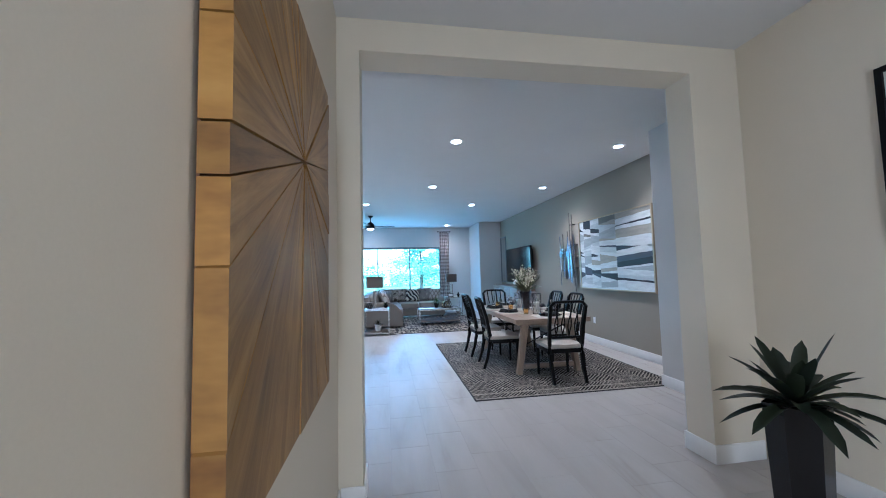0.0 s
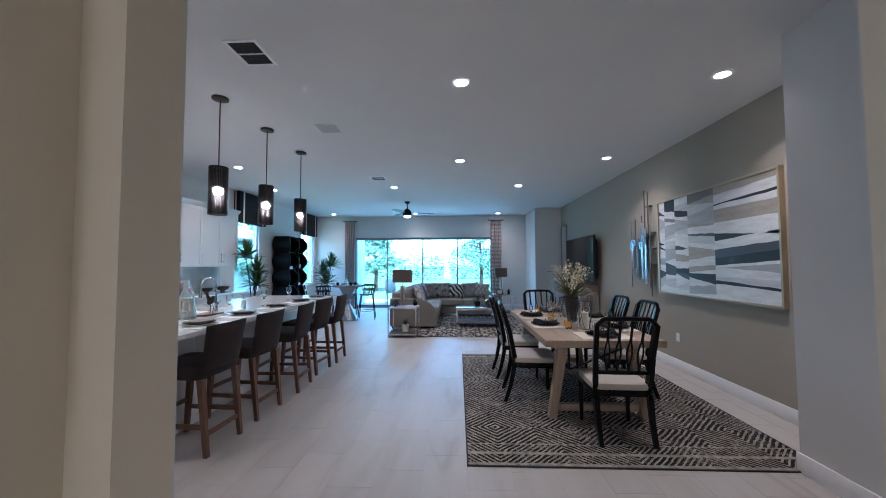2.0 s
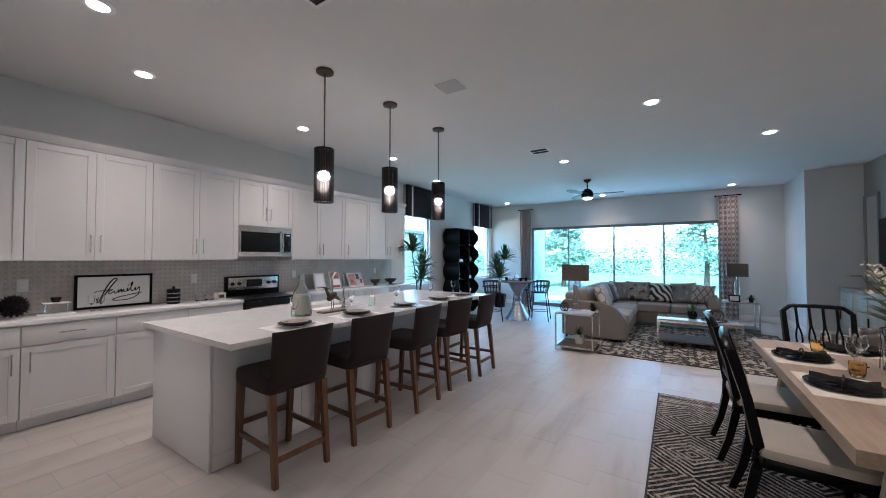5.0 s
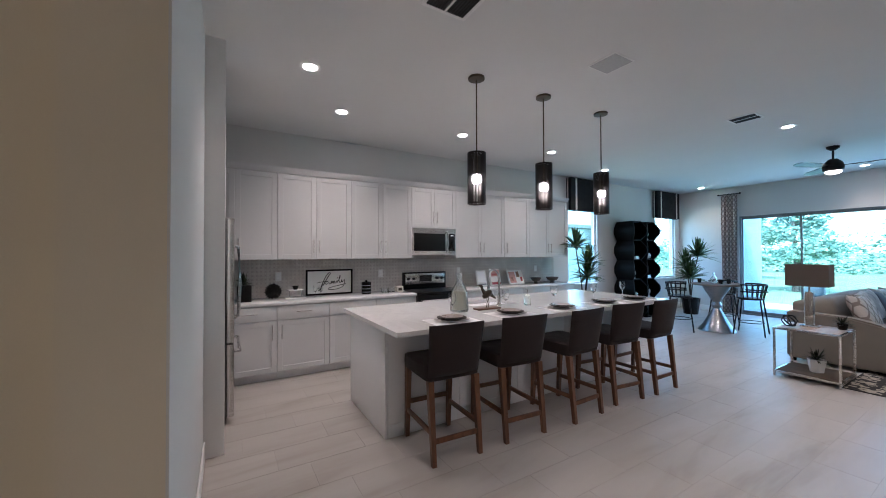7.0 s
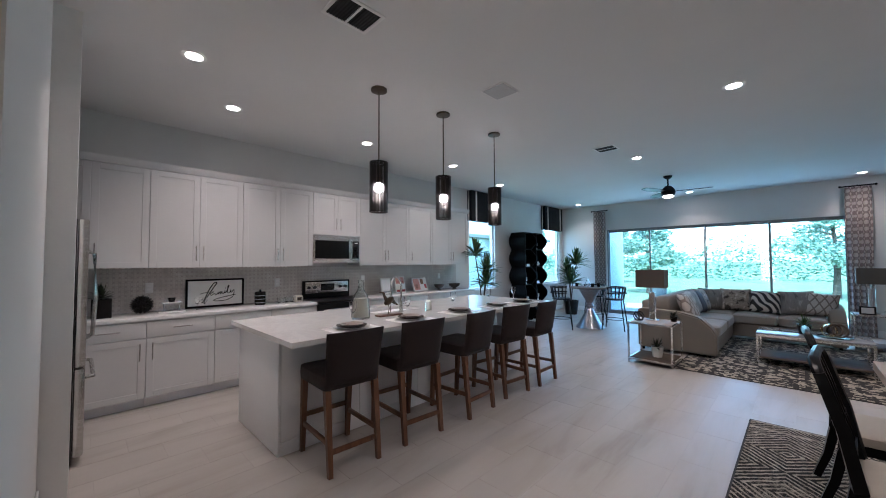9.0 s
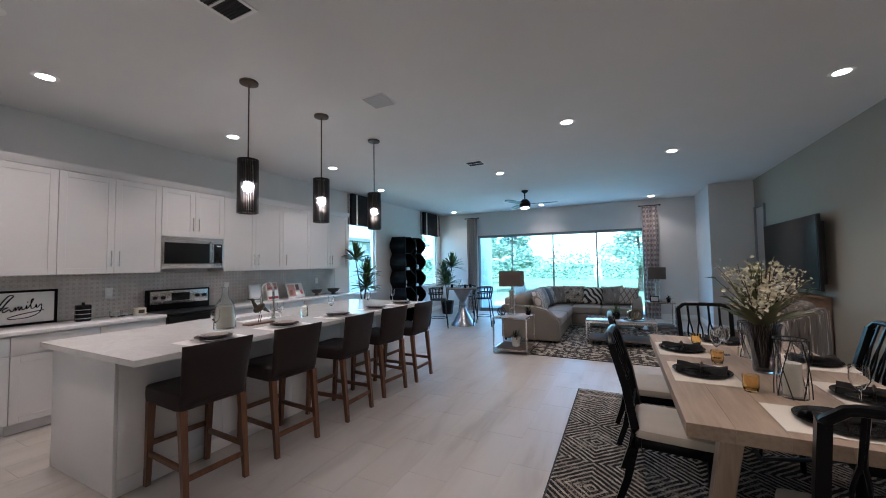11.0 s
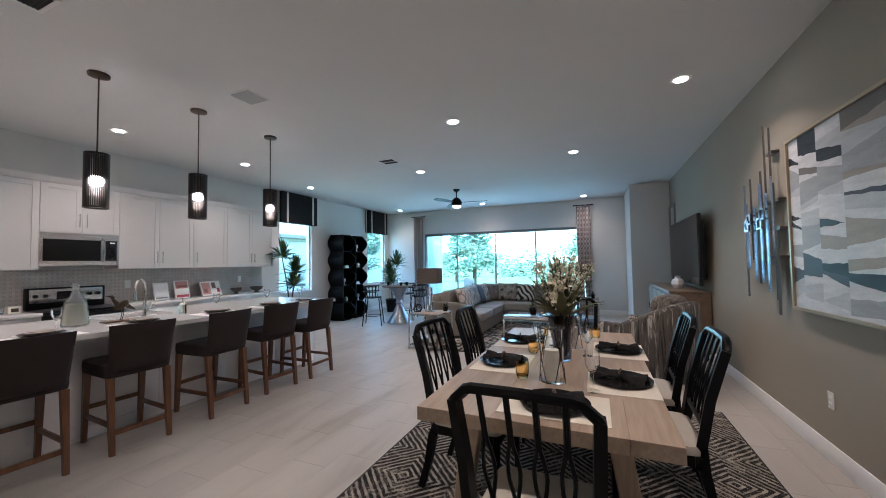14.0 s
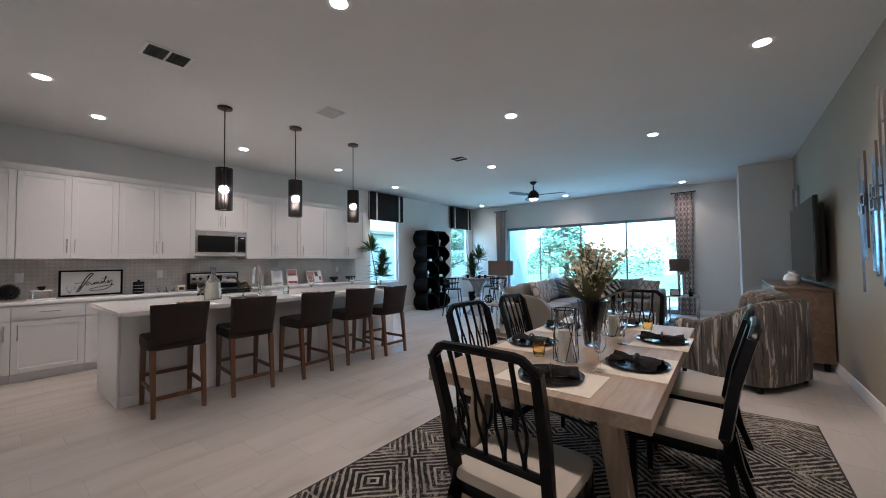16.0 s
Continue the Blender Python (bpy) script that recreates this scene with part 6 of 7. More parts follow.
def dracaena(name, x, y, z, heads, label, plen=0.34, seed=1):
    t = thing(name, label, "plant", at=(x, y, z))
    bm = bmesh.new()
    bm_lathe(bm, [(0, 0), (0.15, 0), (0.2, 0.38), (0.185, 0.38), (0.18, 0.35), (0, 0.35)], 24)
    part("pot", bm, M["blackcer"], t, "tall black pot")
    z0 = 0.34
    for i, (hx, hy, hz) in enumerate(heads):
        bm = bmesh.new()
        bm_tube(bm, [(0, 0, z0), (hx * 0.35, hy * 0.35, z0 + (hz - z0) * 0.5), (hx, hy, hz)], [0.014, 0.012, 0.010], 7)
        part("stem", bm, M["stem"], t)
        spiky_plant(t, (hx, hy, hz), 80, plen, seed * 7 + i, M["leaf"], 1.0, 0.030)


dracaena("dracaena_plant", -2.50, 10.30, 0.0, ((-0.05, -0.17, 1.58), (0.0, 0.13, 1.26), (0.06, 0.03, 1.0)), "spiky green plant on bare stems beside the kitchen counter", 0.38, 1)
dracaena("dracaena_plant", -2.35, 14.05, 0.0, ((-0.10, 0.0, 1.12), (0.14, 0.05, 1.38), (0.05, -0.12, 0.85)), "tall spiky green plant in a black floor pot", 0.46, 2)


# ---- dining things ----
TT = RUG + 0.7505


def placemat(x, y, a):
    bm = bmesh.new()
    bm_box(bm, -0.23, -0.165, 0, 0.23, 0.165, 0.003, 0.001, 1)
    single("placemat", bm, M["mat"], "ivory woven placemat on the table", "placemat", "placemats on the dining table", at=(x, y, TT), turn=a)


def plate(x, y, z, r, mat, label, group, cat="plate"):
    bm = bmesh.new()
    bm_lathe(bm, [(0, 0), (r * 0.62, 0), (r * 0.7, 0.004), (r, 0.016), (r, 0.019), (r * 0.68, 0.009), (0, 0.006)], 36)
    return single("plate", bm, mat, label, cat, group, at=(x, y, z))


def napkin(x, y, z, a):
    bm = bmesh.new()
    n = 14
    rows = []
    for i in range(n + 1):
        u = i / n * 2 - 1
        w = 0.018 + 0.055 * abs(u) ** 1.3
        row = []
        for j in range(9):
            v = j / 4 - 1
            row.append(bm.verts.new((u * 0.15, v * w, 0.012 + 0.03 * (1 - abs(v)) * (0.5 + abs(u)) + 0.012 * math.sin(7 * v + 3 * u))))
        rows.append(row)
    for p, q in zip(rows, rows[1:]):
        for j in range(8):
            bm.faces.new((p[j], p[j + 1], q[j + 1], q[j]))
    r = bmesh.ops.extrude_face_region(bm, geom=list(bm.faces))
    for v in r["geom"]:
        if isinstance(v, bmesh.types.BMVert):
            v.co.z -= 0.008
    for v in bm.verts:
        v.co.x *= 0.85
        v.co.y *= 0.8
        v.co.z *= 0.85
    t = thing("napkin", "folded black linen napkin in a ring on the plate", "napkin", "napkins on the dining plates", at=(x, y, z), turn=a)
    part("cloth", bm, M["napkin"], t, smooth=60)
    bm = bmesh.new()
    m = Matrix.Rotation(radians(90), 3, "Y")
    bm_tube(bm, [m @ Vector((0.028 * math.cos(q), 0.026 * math.sin(q), 0)) + Vector((0, 0, 0.026)) for q in [2 * math.pi * k / 14 for k in range(15)]], 0.006, 6)
    part("napkin_ring", bm, M["bronze"], t)


def wine_glass(x, y, z, s=1.0, name="wine_glass", label="clear stemmed wine glass"):
    bm = bmesh.new()
    bm_lathe(bm, [(0, 0), (0.034 * s, 0), (0.034 * s, 0.003), (0.005 * s, 0.008), (0.004 * s, 0.085 * s), (0.02 * s, 0.10 * s), (0.036 * s, 0.135 * s), (0.034 * s, 0.20 * s), (0.032 * s, 0.20 * s), (0.034 * s, 0.137 * s), (0.018 * s, 0.104 * s), (0, 0.096 * s)], 20)
    single(name, bm, M["glass"], label, "glass", "stemmed glasses", at=(x, y, z))


def tumbler(x, y, z, mat, label, r=0.036, h=0.085, group="tumblers on the dining table"):
    bm = bmesh.new()
    bm_lathe(bm, [(0, 0), (r * 0.82, 0), (r, h * 0.3), (r * 1.02, h), (r * 0.95, h), (r * 0.92, h * 0.3), (r * 0.74, 0.012), (0, 0.012)], 20)
    single("tumbler", bm, mat, label, "glass", group, at=(x, y, z))


SEATS = ((3.12, 6.40, 0, 0), (2.74, 7.02, 90, 1), (2.72, 7.68, 90, 2), (3.415, 6.85, 90, 3), (3.44, 7.58, 90, 4), (3.07, 8.10, 0, 5))
for x, y, a, i in SEATS:
    placemat(x, y, a)
    plate(x, y, TT + 0.0032, 0.155, M["blackcer"], "glossy black dinner plate on a placemat", "dinner plates")
    napkin(x, y, TT + 0.0125, a + (20, 75, 100, 70, 95, -10)[i])
for x, y in ((2.91, 6.75), (2.88, 7.33), (3.29, 8.0), (2.86, 7.96)):
    tumbler(x, y, TT, M["amber"], "amber glass tumbler on the table")
for x, y in ((3.28, 6.645), (2.9, 7.45), (3.24, 7.35), (2.98, 7.62)):
    wine_glass(x, y, TT + 0.0005)


def lantern(x, y, r, h, ch_):
    l = thing("candle_holder", "glass cylinder in black crossed wires with ivory candle", "candle holder", "candles on the dining table", at=(x, y, TT))
    bm = bmesh.new()
    bm_lathe(bm, [(0, 0), (r, 0), (r, h), (r - 0.004, h), (r - 0.004, 0.008), (0, 0.008)], 28)
    part("cylinder", bm, M["glass"], l)
    bm = bmesh.new()
    bm_lathe(bm, [(0, 0.0085), (r * 0.62, 0.0085), (r * 0.62, ch_), (r * 0.5, ch_ - 0.004), (0, ch_ - 0.006)], 24)
    part("candle", bm, M["candle"], l, "ivory pillar candle")
    for k in range(8):
        q = math.pi / 4 + (k // 2) * math.pi / 2
        lean = 0.5 if k % 2 else -0.5
        rr = r + (0.006 if k % 2 else 0.010)
        bm = bmesh.new()
        bm_tube(bm, [(rr * math.cos(q + lean * v), rr * math.sin(q + lean * v), h * (v + 1) / 2) for v in (-1, -0.6, -0.2, 0.2, 0.6, 1)], 0.0024, 5)
        part("wire", bm, M["blackmetal"], l)
    bm = bmesh.new()
    bm_tube(bm, [((r + 0.006) * math.cos(q), (r + 0.006) * math.sin(q), h) for q in [2 * math.pi * k / 24 for k in range(25)]], 0.003, 5)
    part("wire_rim", bm, M["blackmetal"], l)


lantern(3.075, 6.74, 0.062, 0.29, 0.17)
lantern(3.13, 7.61, 0.062, 0.25, 0.15)


def flower_vase(x, y):
    f = thing("flower_vase", "smoky glass vase of cream blossoms and green leaves", "flower arrangement", at=(x, y, TT))
    bm = bmesh.new()
    bm_lathe(bm, [(0, 0), (0.05, 0), (0.055, 0.01), (0.062, 0.12), (0.095, 0.30), (0.09, 0.30), (0.057, 0.12), (0.048, 0.014), (0, 0.014)], 28)
    part("vase", bm, glass("smoky_glass", (0.42, 0.42, 0.46)), f)
    rnd = random.Random(17)
    stems, leaves, flowers, straps = bmesh.new(), bmesh.new(), bmesh.new(), bmesh.new()
    for k in range(64):
        a = rnd.uniform(0, 2 * math.pi)
        tilt = rnd.uniform(0.05, 0.68)
        L = rnd.uniform(0.26, 0.46) * (1.18 - 0.3 * tilt)
        tip = Vector((math.cos(a) * math.sin(tilt) * L, math.sin(a) * math.sin(tilt) * L, 0.20 + math.cos(tilt) * L))
        mid = Vector((tip.x * 0.35, tip.y * 0.35, 0.2 + (tip.z - 0.2) * 0.55))
        bm_tube(stems, [(0.02 * math.cos(a), 0.02 * math.sin(a), 0.03), mid, tip], [0.004, 0.003, 0.0015], 5)
        if k % 2:
            for j in range(30):
                v = rnd.uniform(0.40, 1.05)
                p = mid.lerp(tip, (v - 0.45) / 0.55) + Vector((rnd.gauss(0, 0.022), rnd.gauss(0, 0.022), rnd.gauss(0, 0.022)))
                s = rnd.uniform(0.009, 0.019)
                d = Vector((rnd.uniform(-1, 1), rnd.uniform(-1, 1), rnd.uniform(-0.3, 1))).normalized()
                u, w = basis(d)
                vs = [flowers.verts.new(p + u * s), flowers.verts.new(p + w * s + d * s * 0.5), flowers.verts.new(p - u * s), flowers.verts.new(p - w * s + d * s * 0.5)]
                flowers.faces.new(vs)
        else:
            for j in range(6):
                v = rnd.uniform(0.2, 1.0)
                p = mid.lerp(tip, v)
                d = (tip - mid).normalized() + Vector((rnd.uniform(-1, 1), rnd.uniform(-1, 1), rnd.uniform(-0.4, 0.6)))
                d.normalize()
                u, w = basis(d)
                l, hw = rnd.uniform(0.04, 0.08), rnd.uniform(0.006, 0.011)
                q = [leaves.verts.new(c) for c in (p, p + d * l * 0.4 + u * hw, p + d * l - Vector((0, 0, 0.02)), p + d * l * 0.4 - u * hw)]
                leaves.faces.new(q)
    for k in range(7):
        a = k * 0.9 + 0.3
        pts = [(0, 0, 0.2), (0.10 * math.cos(a), 0.10 * math.sin(a), 0.46), (0.15 * math.cos(a), 0.15 * math.sin(a), 0.57 + 0.05 * (k % 3)), (0.21 * math.cos(a + 0.15), 0.21 * math.sin(a + 0.15), 0.60 + 0.05 * (k % 2))]
        bm_tube(stems, pts, [0.003, 0.0025, 0.002, 0.001], 5)
        for j in range(26):
            v = rnd.uniform(0.5, 1)
            p = Vector(pts[1]).lerp(Vector(pts[3]), v) + Vector((rnd.gauss(0, 0.02), rnd.gauss(0, 0.02), rnd.gauss(0.02, 0.02)))
            s = rnd.uniform(0.005, 0.010)
            u, w = basis(Vector((rnd.uniform(-1, 1), rnd.uniform(-1, 1), 0.5)))
            flowers.faces.new([flowers.verts.new(p + c * s) for c in (u, w, -u, -w)])
    for k in range(36):
        a, el = 2.4 * k + rnd.uniform(-0.3, 0.3), rnd.uniform(0.55, 1.4)
        L, w = rnd.uniform(0.24, 0.38), rnd.uniform(0.020, 0.034)
        side = Vector((-math.sin(a), math.cos(a), 0))
        prev = None
        for i in range(7):
            v = i / 6
            p = Vector((math.cos(a) * L * v * math.cos(el), math.sin(a) * L * v * math.cos(el), 0.27 + L * (v * math.sin(el) - 0.28 * math.cos(el) * v * v)))
            hw = w * math.sin(math.pi * min(0.98, 0.10 + 0.88 * v)) + 0.001
            row = (straps.verts.new(p - side * hw), straps.verts.new(p - Vector((0, 0, hw * 0.4))), straps.verts.new(p + side * hw))
            if prev:
                straps.faces.new((prev[0], prev[1], row[1], row[0]))
                straps.faces.new((prev[1], prev[2], row[2], row[1]))
            prev = row
    part("stem", stems, M["stem"], f)
    part("strap_leaves", straps, M["strap"], f, "broad olive strap leaves", smooth=60)
    part("foliage", leaves, M["leafpale"], f, smooth=0)
    part("blossom", flowers, M["flower"], f, "cream blossoms", smooth=0)


flower_vase(3.09, 7.20)


# ---- accent wall ----
def wall_art():
    a = thing("wall_art", "large framed abstract painting of gray and white bands", "painting", at=(0, 0, 0))
    y0, y1, z0, z1 = 6.34, 8.37, 1.015, 2.335     # seen from the room, y1 is the far end
    xw = RX - 0.002
    gold = plain("champagne_frame", (0.42, 0.33, 0.22), 0.35, 0.6, var=0.08, bump_s=0.05)
    for bx in ((xw - 0.05, y0, z0, xw, y0 + 0.022, z1), (xw - 0.05, y1 - 0.022, z0, xw, y1, z1), (xw - 0.05, y0 + 0.022, z0, xw, y1 - 0.022, z0 + 0.022), (xw - 0.05, y0 + 0.022, z1 - 0.022, xw, y1 - 0.022, z1)):
        box_part("frame", a, gold, *bx, label="champagne wooden frame")
    cols = {"w": (0.62, 0.62, 0.61), "g": (0.34, 0.345, 0.345), "t": (0.33, 0.29, 0.235), "k": (0.014, 0.014, 0.017), "s": (0.055, 0.058, 0.072), "l": (0.48, 0.49, 0.49), "d": (0.16, 0.14, 0.12)}
    mats = {}
    for k, c in cols.items():
        m = plain("canvas_paint_" + k, c, 0.5, var=0.14, scale=7, grain=60, bump_s=0.08, stretch=(1, 0.6, 3))
        m.node_tree.nodes["Principled BSDF"].inputs["Specular IOR Level"].default_value = 0.35
        mats[k] = m
    # columns from the far end, each a run of bands from the top: tone, share, slope
    columns = ((0.0, 0.07, "w12 k3 w4 g11 l4 w12 k2 w3 k2 w10 g7 w7 s7 l9 w7"),
               (0.07, 0.19, "k13 w8 d4 w3 g13 l3 w3 l9 g13 w5 s12 w5 l9 w6"),
               (0.19, 0.33, "w8 l8 k7 w4 g12 l5 w15 k3 w6 t8 w8 k6 s4 w9 l6 w5"),
               (0.33, 0.57, "d10 t5 l9 g16 t3 w9 s3 l9 w6 t12 w10 t6 w3 k9 w6 g10 w3"),
               (0.57, 1.0, "t7 w9 k2 w5 t13 w14 k2 w9 s8 k8 w3 g3 w8 l5 k3 w13"))
    L, Z = y1 - y0 - 0.044, z1 - z0 - 0.044
    rnd = random.Random(2)
    box_part("canvas", a, mats["w"], xw - 0.03, y0 + 0.022, z0 + 0.022, xw - 0.004, y1 - 0.022, z1 - 0.022)
    for c0, c1, run in columns:
        ya, yb = y1 - 0.022 - L * c0, y1 - 0.022 - L * c1
        items = [(w[0], float(w[1:])) for w in run.split()]
        tot = sum(i[1] for i in items)
        n = 6
        edges = [[0.0] * (n + 1)]
        acc = 0
        for k, (tone, share) in enumerate(items):
            acc += share / tot
            sl = rnd.uniform(-0.03, 0.03)
            edges.append([min(1, max(0, acc + (0 if k == len(items) - 1 else sl * (2 * i / n - 1) + rnd.uniform(-0.004, 0.004)))) for i in range(n + 1)])
        for k, (tone, share) in enumerate(items):
            bm = bmesh.new()
            top = [(ya + (yb - ya) * i / n, z1 - 0.022 - Z * min(edges[k][i], edges[k + 1][i])) for i in range(n + 1)]
            bot = [(ya + (yb - ya) * i / n, z1 - 0.022 - Z * edges[k + 1][i] - 0.0002) for i in range(n + 1)]
            xo = xw - 0.0325 - 0.0004 * (k % 2)
            vs = [[bm.verts.new((x, *p)) for p in row] for x in (xo, xw - 0.0302) for row in (top, bot)]
            for i in range(n):
                bm.faces.new((vs[0][i], vs[0][i + 1], vs[1][i + 1], vs[1][i]))
                bm.faces.new((vs[0][i], vs[2][i], vs[2][i + 1], vs[0][i + 1]))
                bm.faces.new((vs[1][i], vs[1][i + 1], vs[3][i + 1], vs[3][i]))
            part("paint_band", bm, mats[tone], a, smooth=0)


wall_art()


def wall_sculpture():
    s = thing("wall_sculpture", "silver and bronze metal slat wall sculpture", "wall sculpture", at=(RX, 0, 0))
    # the silver's blue tint paints in the window's reflection
    sil = steel_mat("blue_reflection_silver", (0.36, 0.42, 0.52), 0.22)
    dk = steel_mat("aged_bronze_metal", (0.15, 0.13, 0.115), 0.35)
    rows = ((9.12, 1.32, 1.95, 0.05, 0.07, sil), (9.06, 1.05, 2.12, 0.035, 0.10, sil), (9.00, 1.22, 1.90, 0.05, 0.055, sil), (8.94, 1.40, 2.16, 0.025, 0.09, dk), (8.90, 1.18, 1.84, 0.05, 0.06, dk),
            (8.80, 1.30, 2.20, 0.045, 0.06, dk), (8.75, 1.20, 2.08, 0.06, 0.09, sil), (8.70, 1.72, 2.58, 0.025, 0.06, dk), (8.66, 1.12, 1.98, 0.06, 0.08, sil), (8.62, 1.86, 2.54, 0.025, 0.05, dk),
            (8.58, 1.06, 2.05, 0.05, 0.055, dk), (8.54, 0.94, 1.45, 0.05, 0.06, dk), (8.51, 1.35, 2.10, 0.025, 0.09, sil))
    for y, z0, z1, w, off, mt in rows:
        bm = bmesh.new()
        n = 6
        sec = []
        for i in range(n + 1):
            v = i / n
            z = z0 + (z1 - z0) * v
            hw = w / 2 * (0.55 + 0.45 * math.sin(math.pi * (0.12 + 0.8 * v)))
            sec.append([bm.verts.new((-off - dx, y + sd * hw, z)) for sd, dx in ((-1, 0), (0, 0.012), (1, 0), (0, -0.004))])
        for p, q in zip(sec, sec[1:]):
            for k in range(4):
                bm.faces.new((p[k], p[(k + 1) % 4], q[(k + 1) % 4], q[k]))
        bm.faces.new(sec[0][::-1]); bm.faces.new(sec[-1])
        part("slat", bm, mt, s, smooth=50)
    for y0, y1, z in ((8.88, 9.14, 1.78), (8.88, 9.1, 1.38), (8.5, 8.82, 1.9), (8.5, 8.8, 1.42), (8.58, 8.72, 2.32), (8.88, 9.1, 1.64), (8.5, 8.8, 1.66)):
        box_part("crossbar", s, dk, -0.055, y0, z - 0.012, -0.001, y1, z + 0.012)
    for y, z in ((9.03, 1.72), (8.97, 1.78), (8.68, 1.80), (8.74, 1.72)):
        bm = bmesh.new()
        for bx in ((-0.115, y - 0.05, z + 0.035, -0.10, y + 0.05, z + 0.05), (-0.115, y - 0.05, z - 0.05, -0.10, y + 0.05, z - 0.035), (-0.115, y - 0.05, z - 0.035, -0.10, y - 0.035, z + 0.035), (-0.115, y + 0.035, z - 0.035, -0.10, y + 0.05, z + 0.035)):
            bm_box(bm, *bx)
        part("square_link", bm, sil, s)


wall_sculpture()


def outlet(name, at, turn, label):
    o = thing(name, label, "outlet", at=at, turn=turn)
    box_part("cover_plate", o, M["white"], -0.036, -0.007, -0.058, 0.036, -0.001, 0.058, 0.003)
    for z in (-0.028, 0.012):
        box_part("socket", o, M["trim"], -0.018, -0.0085, z, 0.018, -0.0071, z + 0.02)


outlet("wall_outlet", (RX, 8.03, 0.43), -90, "white wall outlet on the accent wall")
for y in (4.95, 6.35, 7.75, 9.55):
    outlet("counter_outlet", (LX + 0.0105, y, 1.18), 90, "white wall outlet on the backsplash")
for o in [ob for ob in scene.objects if ob.name.startswith("counter_outlet")]:
    o.matrix_basis = pose(*o.matrix_basis.translation, 0, 0, 90)


# ---- entry things ----
def star_panel():
    p = thing("wood_wall_panel", "rectangular teak wall panel carved in a starburst", "wall panel", at=(0.60, 0, 0))
    y0, y1, z0, z1 = 2.29, 3.28, 0.96, 2.19
    cy, cz = 2.82, 1.75
    box_part("backing", p, M["brownwood"], 0.002, y0 + 0.012, z0 + 0.012, 0.008, y1 - 0.012, z1 - 0.012)
    rnd = random.Random(4)
    ang = 0.0
    angs = []
    while ang < 2 * math.pi - 0.03:
        angs.append(ang)
        ang += rnd.choice((0.16, 0.22, 0.34, 0.42, 0.30))

    def hit_edge(a):
        dy, dz = math.cos(a), math.sin(a)
        ts = []
        if abs(dy) > 1e-6:
            ts.append(((y1 if dy > 0 else y0) - cy) / dy)
        if abs(dz) > 1e-6:
            ts.append(((z1 if dz > 0 else z0) - cz) / dz)
        t = min(ts)
        return (cy + dy * t, cz + dz * t), (0 if abs(cy + dy * t - y1) < 1e-6 or abs(cy + dy * t - y0) < 1e-6 else 1)
    corners = [(math.atan2(z - cz, y - cy) % (2 * math.pi), (y, z)) for y in (y0, y1) for z in (z0, z1)]
    for i, a in enumerate(angs):
        b2 = angs[(i + 1) % len(angs)] + (2 * math.pi if i == len(angs) - 1 else 0)
        g = rnd.choice((0.0018, 0.003, 0.005))
        pa, pb = hit_edge(a + g)[0], hit_edge(b2 - g)[0]
        mid = (a + b2) / 2
        poly = [(cy + 0.02 * math.cos(mid), cz + 0.02 * math.sin(mid)), pa]
        for ca, cp in corners:
            for q in (ca, ca + 2 * math.pi):
                if a + g < q < b2 - g:
                    poly.append(cp)
        poly.append(pb)
        bm = bmesh.new()
        bm_prism(bm, poly, 0.0085, 0.056 + rnd.uniform(0, 0.005), "x")
        w = M["star%d" % (i % 5)]
        part("wedge", bm, w, p, smooth=0)


def star_mat(i):
    """Wood with grain that runs out from the panel's hub."""
    m, nt, b = base_mat("radial_teak_%d" % i, 0.55)
    tc = nt.nodes.new("ShaderNodeTexCoord")
    sep = nt.nodes.new("ShaderNodeSeparateXYZ")
    nt.links.new(tc.outputs["Object"], sep.inputs[0])
    dy = maths(nt, "SUBTRACT", sep.outputs[1], 2.82)
    dz = maths(nt, "SUBTRACT", sep.outputs[2], 1.75)
    an = maths(nt, "ARCTAN2", dz, dy)
    rr = maths(nt, "SQRT", maths(nt, "ADD", maths(nt, "MULTIPLY", dy, dy), maths(nt, "MULTIPLY", dz, dz)))
    cmb = nt.nodes.new("ShaderNodeCombineXYZ")
    nt.links.new(maths(nt, "MULTIPLY", an, 11.0), cmb.inputs[0])
    nt.links.new(maths(nt, "MULTIPLY", rr, 2.2), cmb.inputs[1])
    cmb.inputs[2].default_value = i * 5.3
    n1 = noise_node(nt, cmb.outputs[0], 1.0, 6, 0.65, 0.6)
    n2 = noise_node(nt, tc.outputs["Object"], 3.0, 4)
    k = (0.95, 1.1, 0.85, 1.2, 1.0)[i]
    c = ramp(nt, n1, [(0.28, scaled((0.155, 0.08, 0.022), k)), (0.5, scaled((0.30, 0.168, 0.048), k)), (0.72, scaled((0.43, 0.26, 0.085), k))])
    c2 = ramp(nt, n2, [(0.35, (0.72, 0.72, 0.74)), (0.65, (1, 1, 1))])
    c = mix(nt, 1.0, c, c2, "MULTIPLY")
    geo = nt.nodes.new("ShaderNodeNewGeometry")
    sn = nt.nodes.new("ShaderNodeSeparateXYZ")
    nt.links.new(geo.outputs["True Normal"], sn.inputs[0])
    sawn = maths(nt, "LESS_THAN", maths(nt, "ABSOLUTE", sn.outputs[0]), 0.5)
    bands = noise_node(nt, coords(nt, (0.6, 0.6, 1.6)), 6.0, 4, 0.6)
    ends = ramp(nt, bands, [(0.3, scaled((0.20, 0.085, 0.014), k)), (0.5, scaled((0.36, 0.18, 0.032), k)), (0.7, scaled((0.46, 0.25, 0.055), k))])
    nt.links.new(mix(nt, sawn, c, ends), b.inputs["Base Color"])
    bump(nt, b, n1, 0.3, 0.004)
    return m


for i in range(5):
    M["star%d" % i] = star_mat(i)
star_panel()

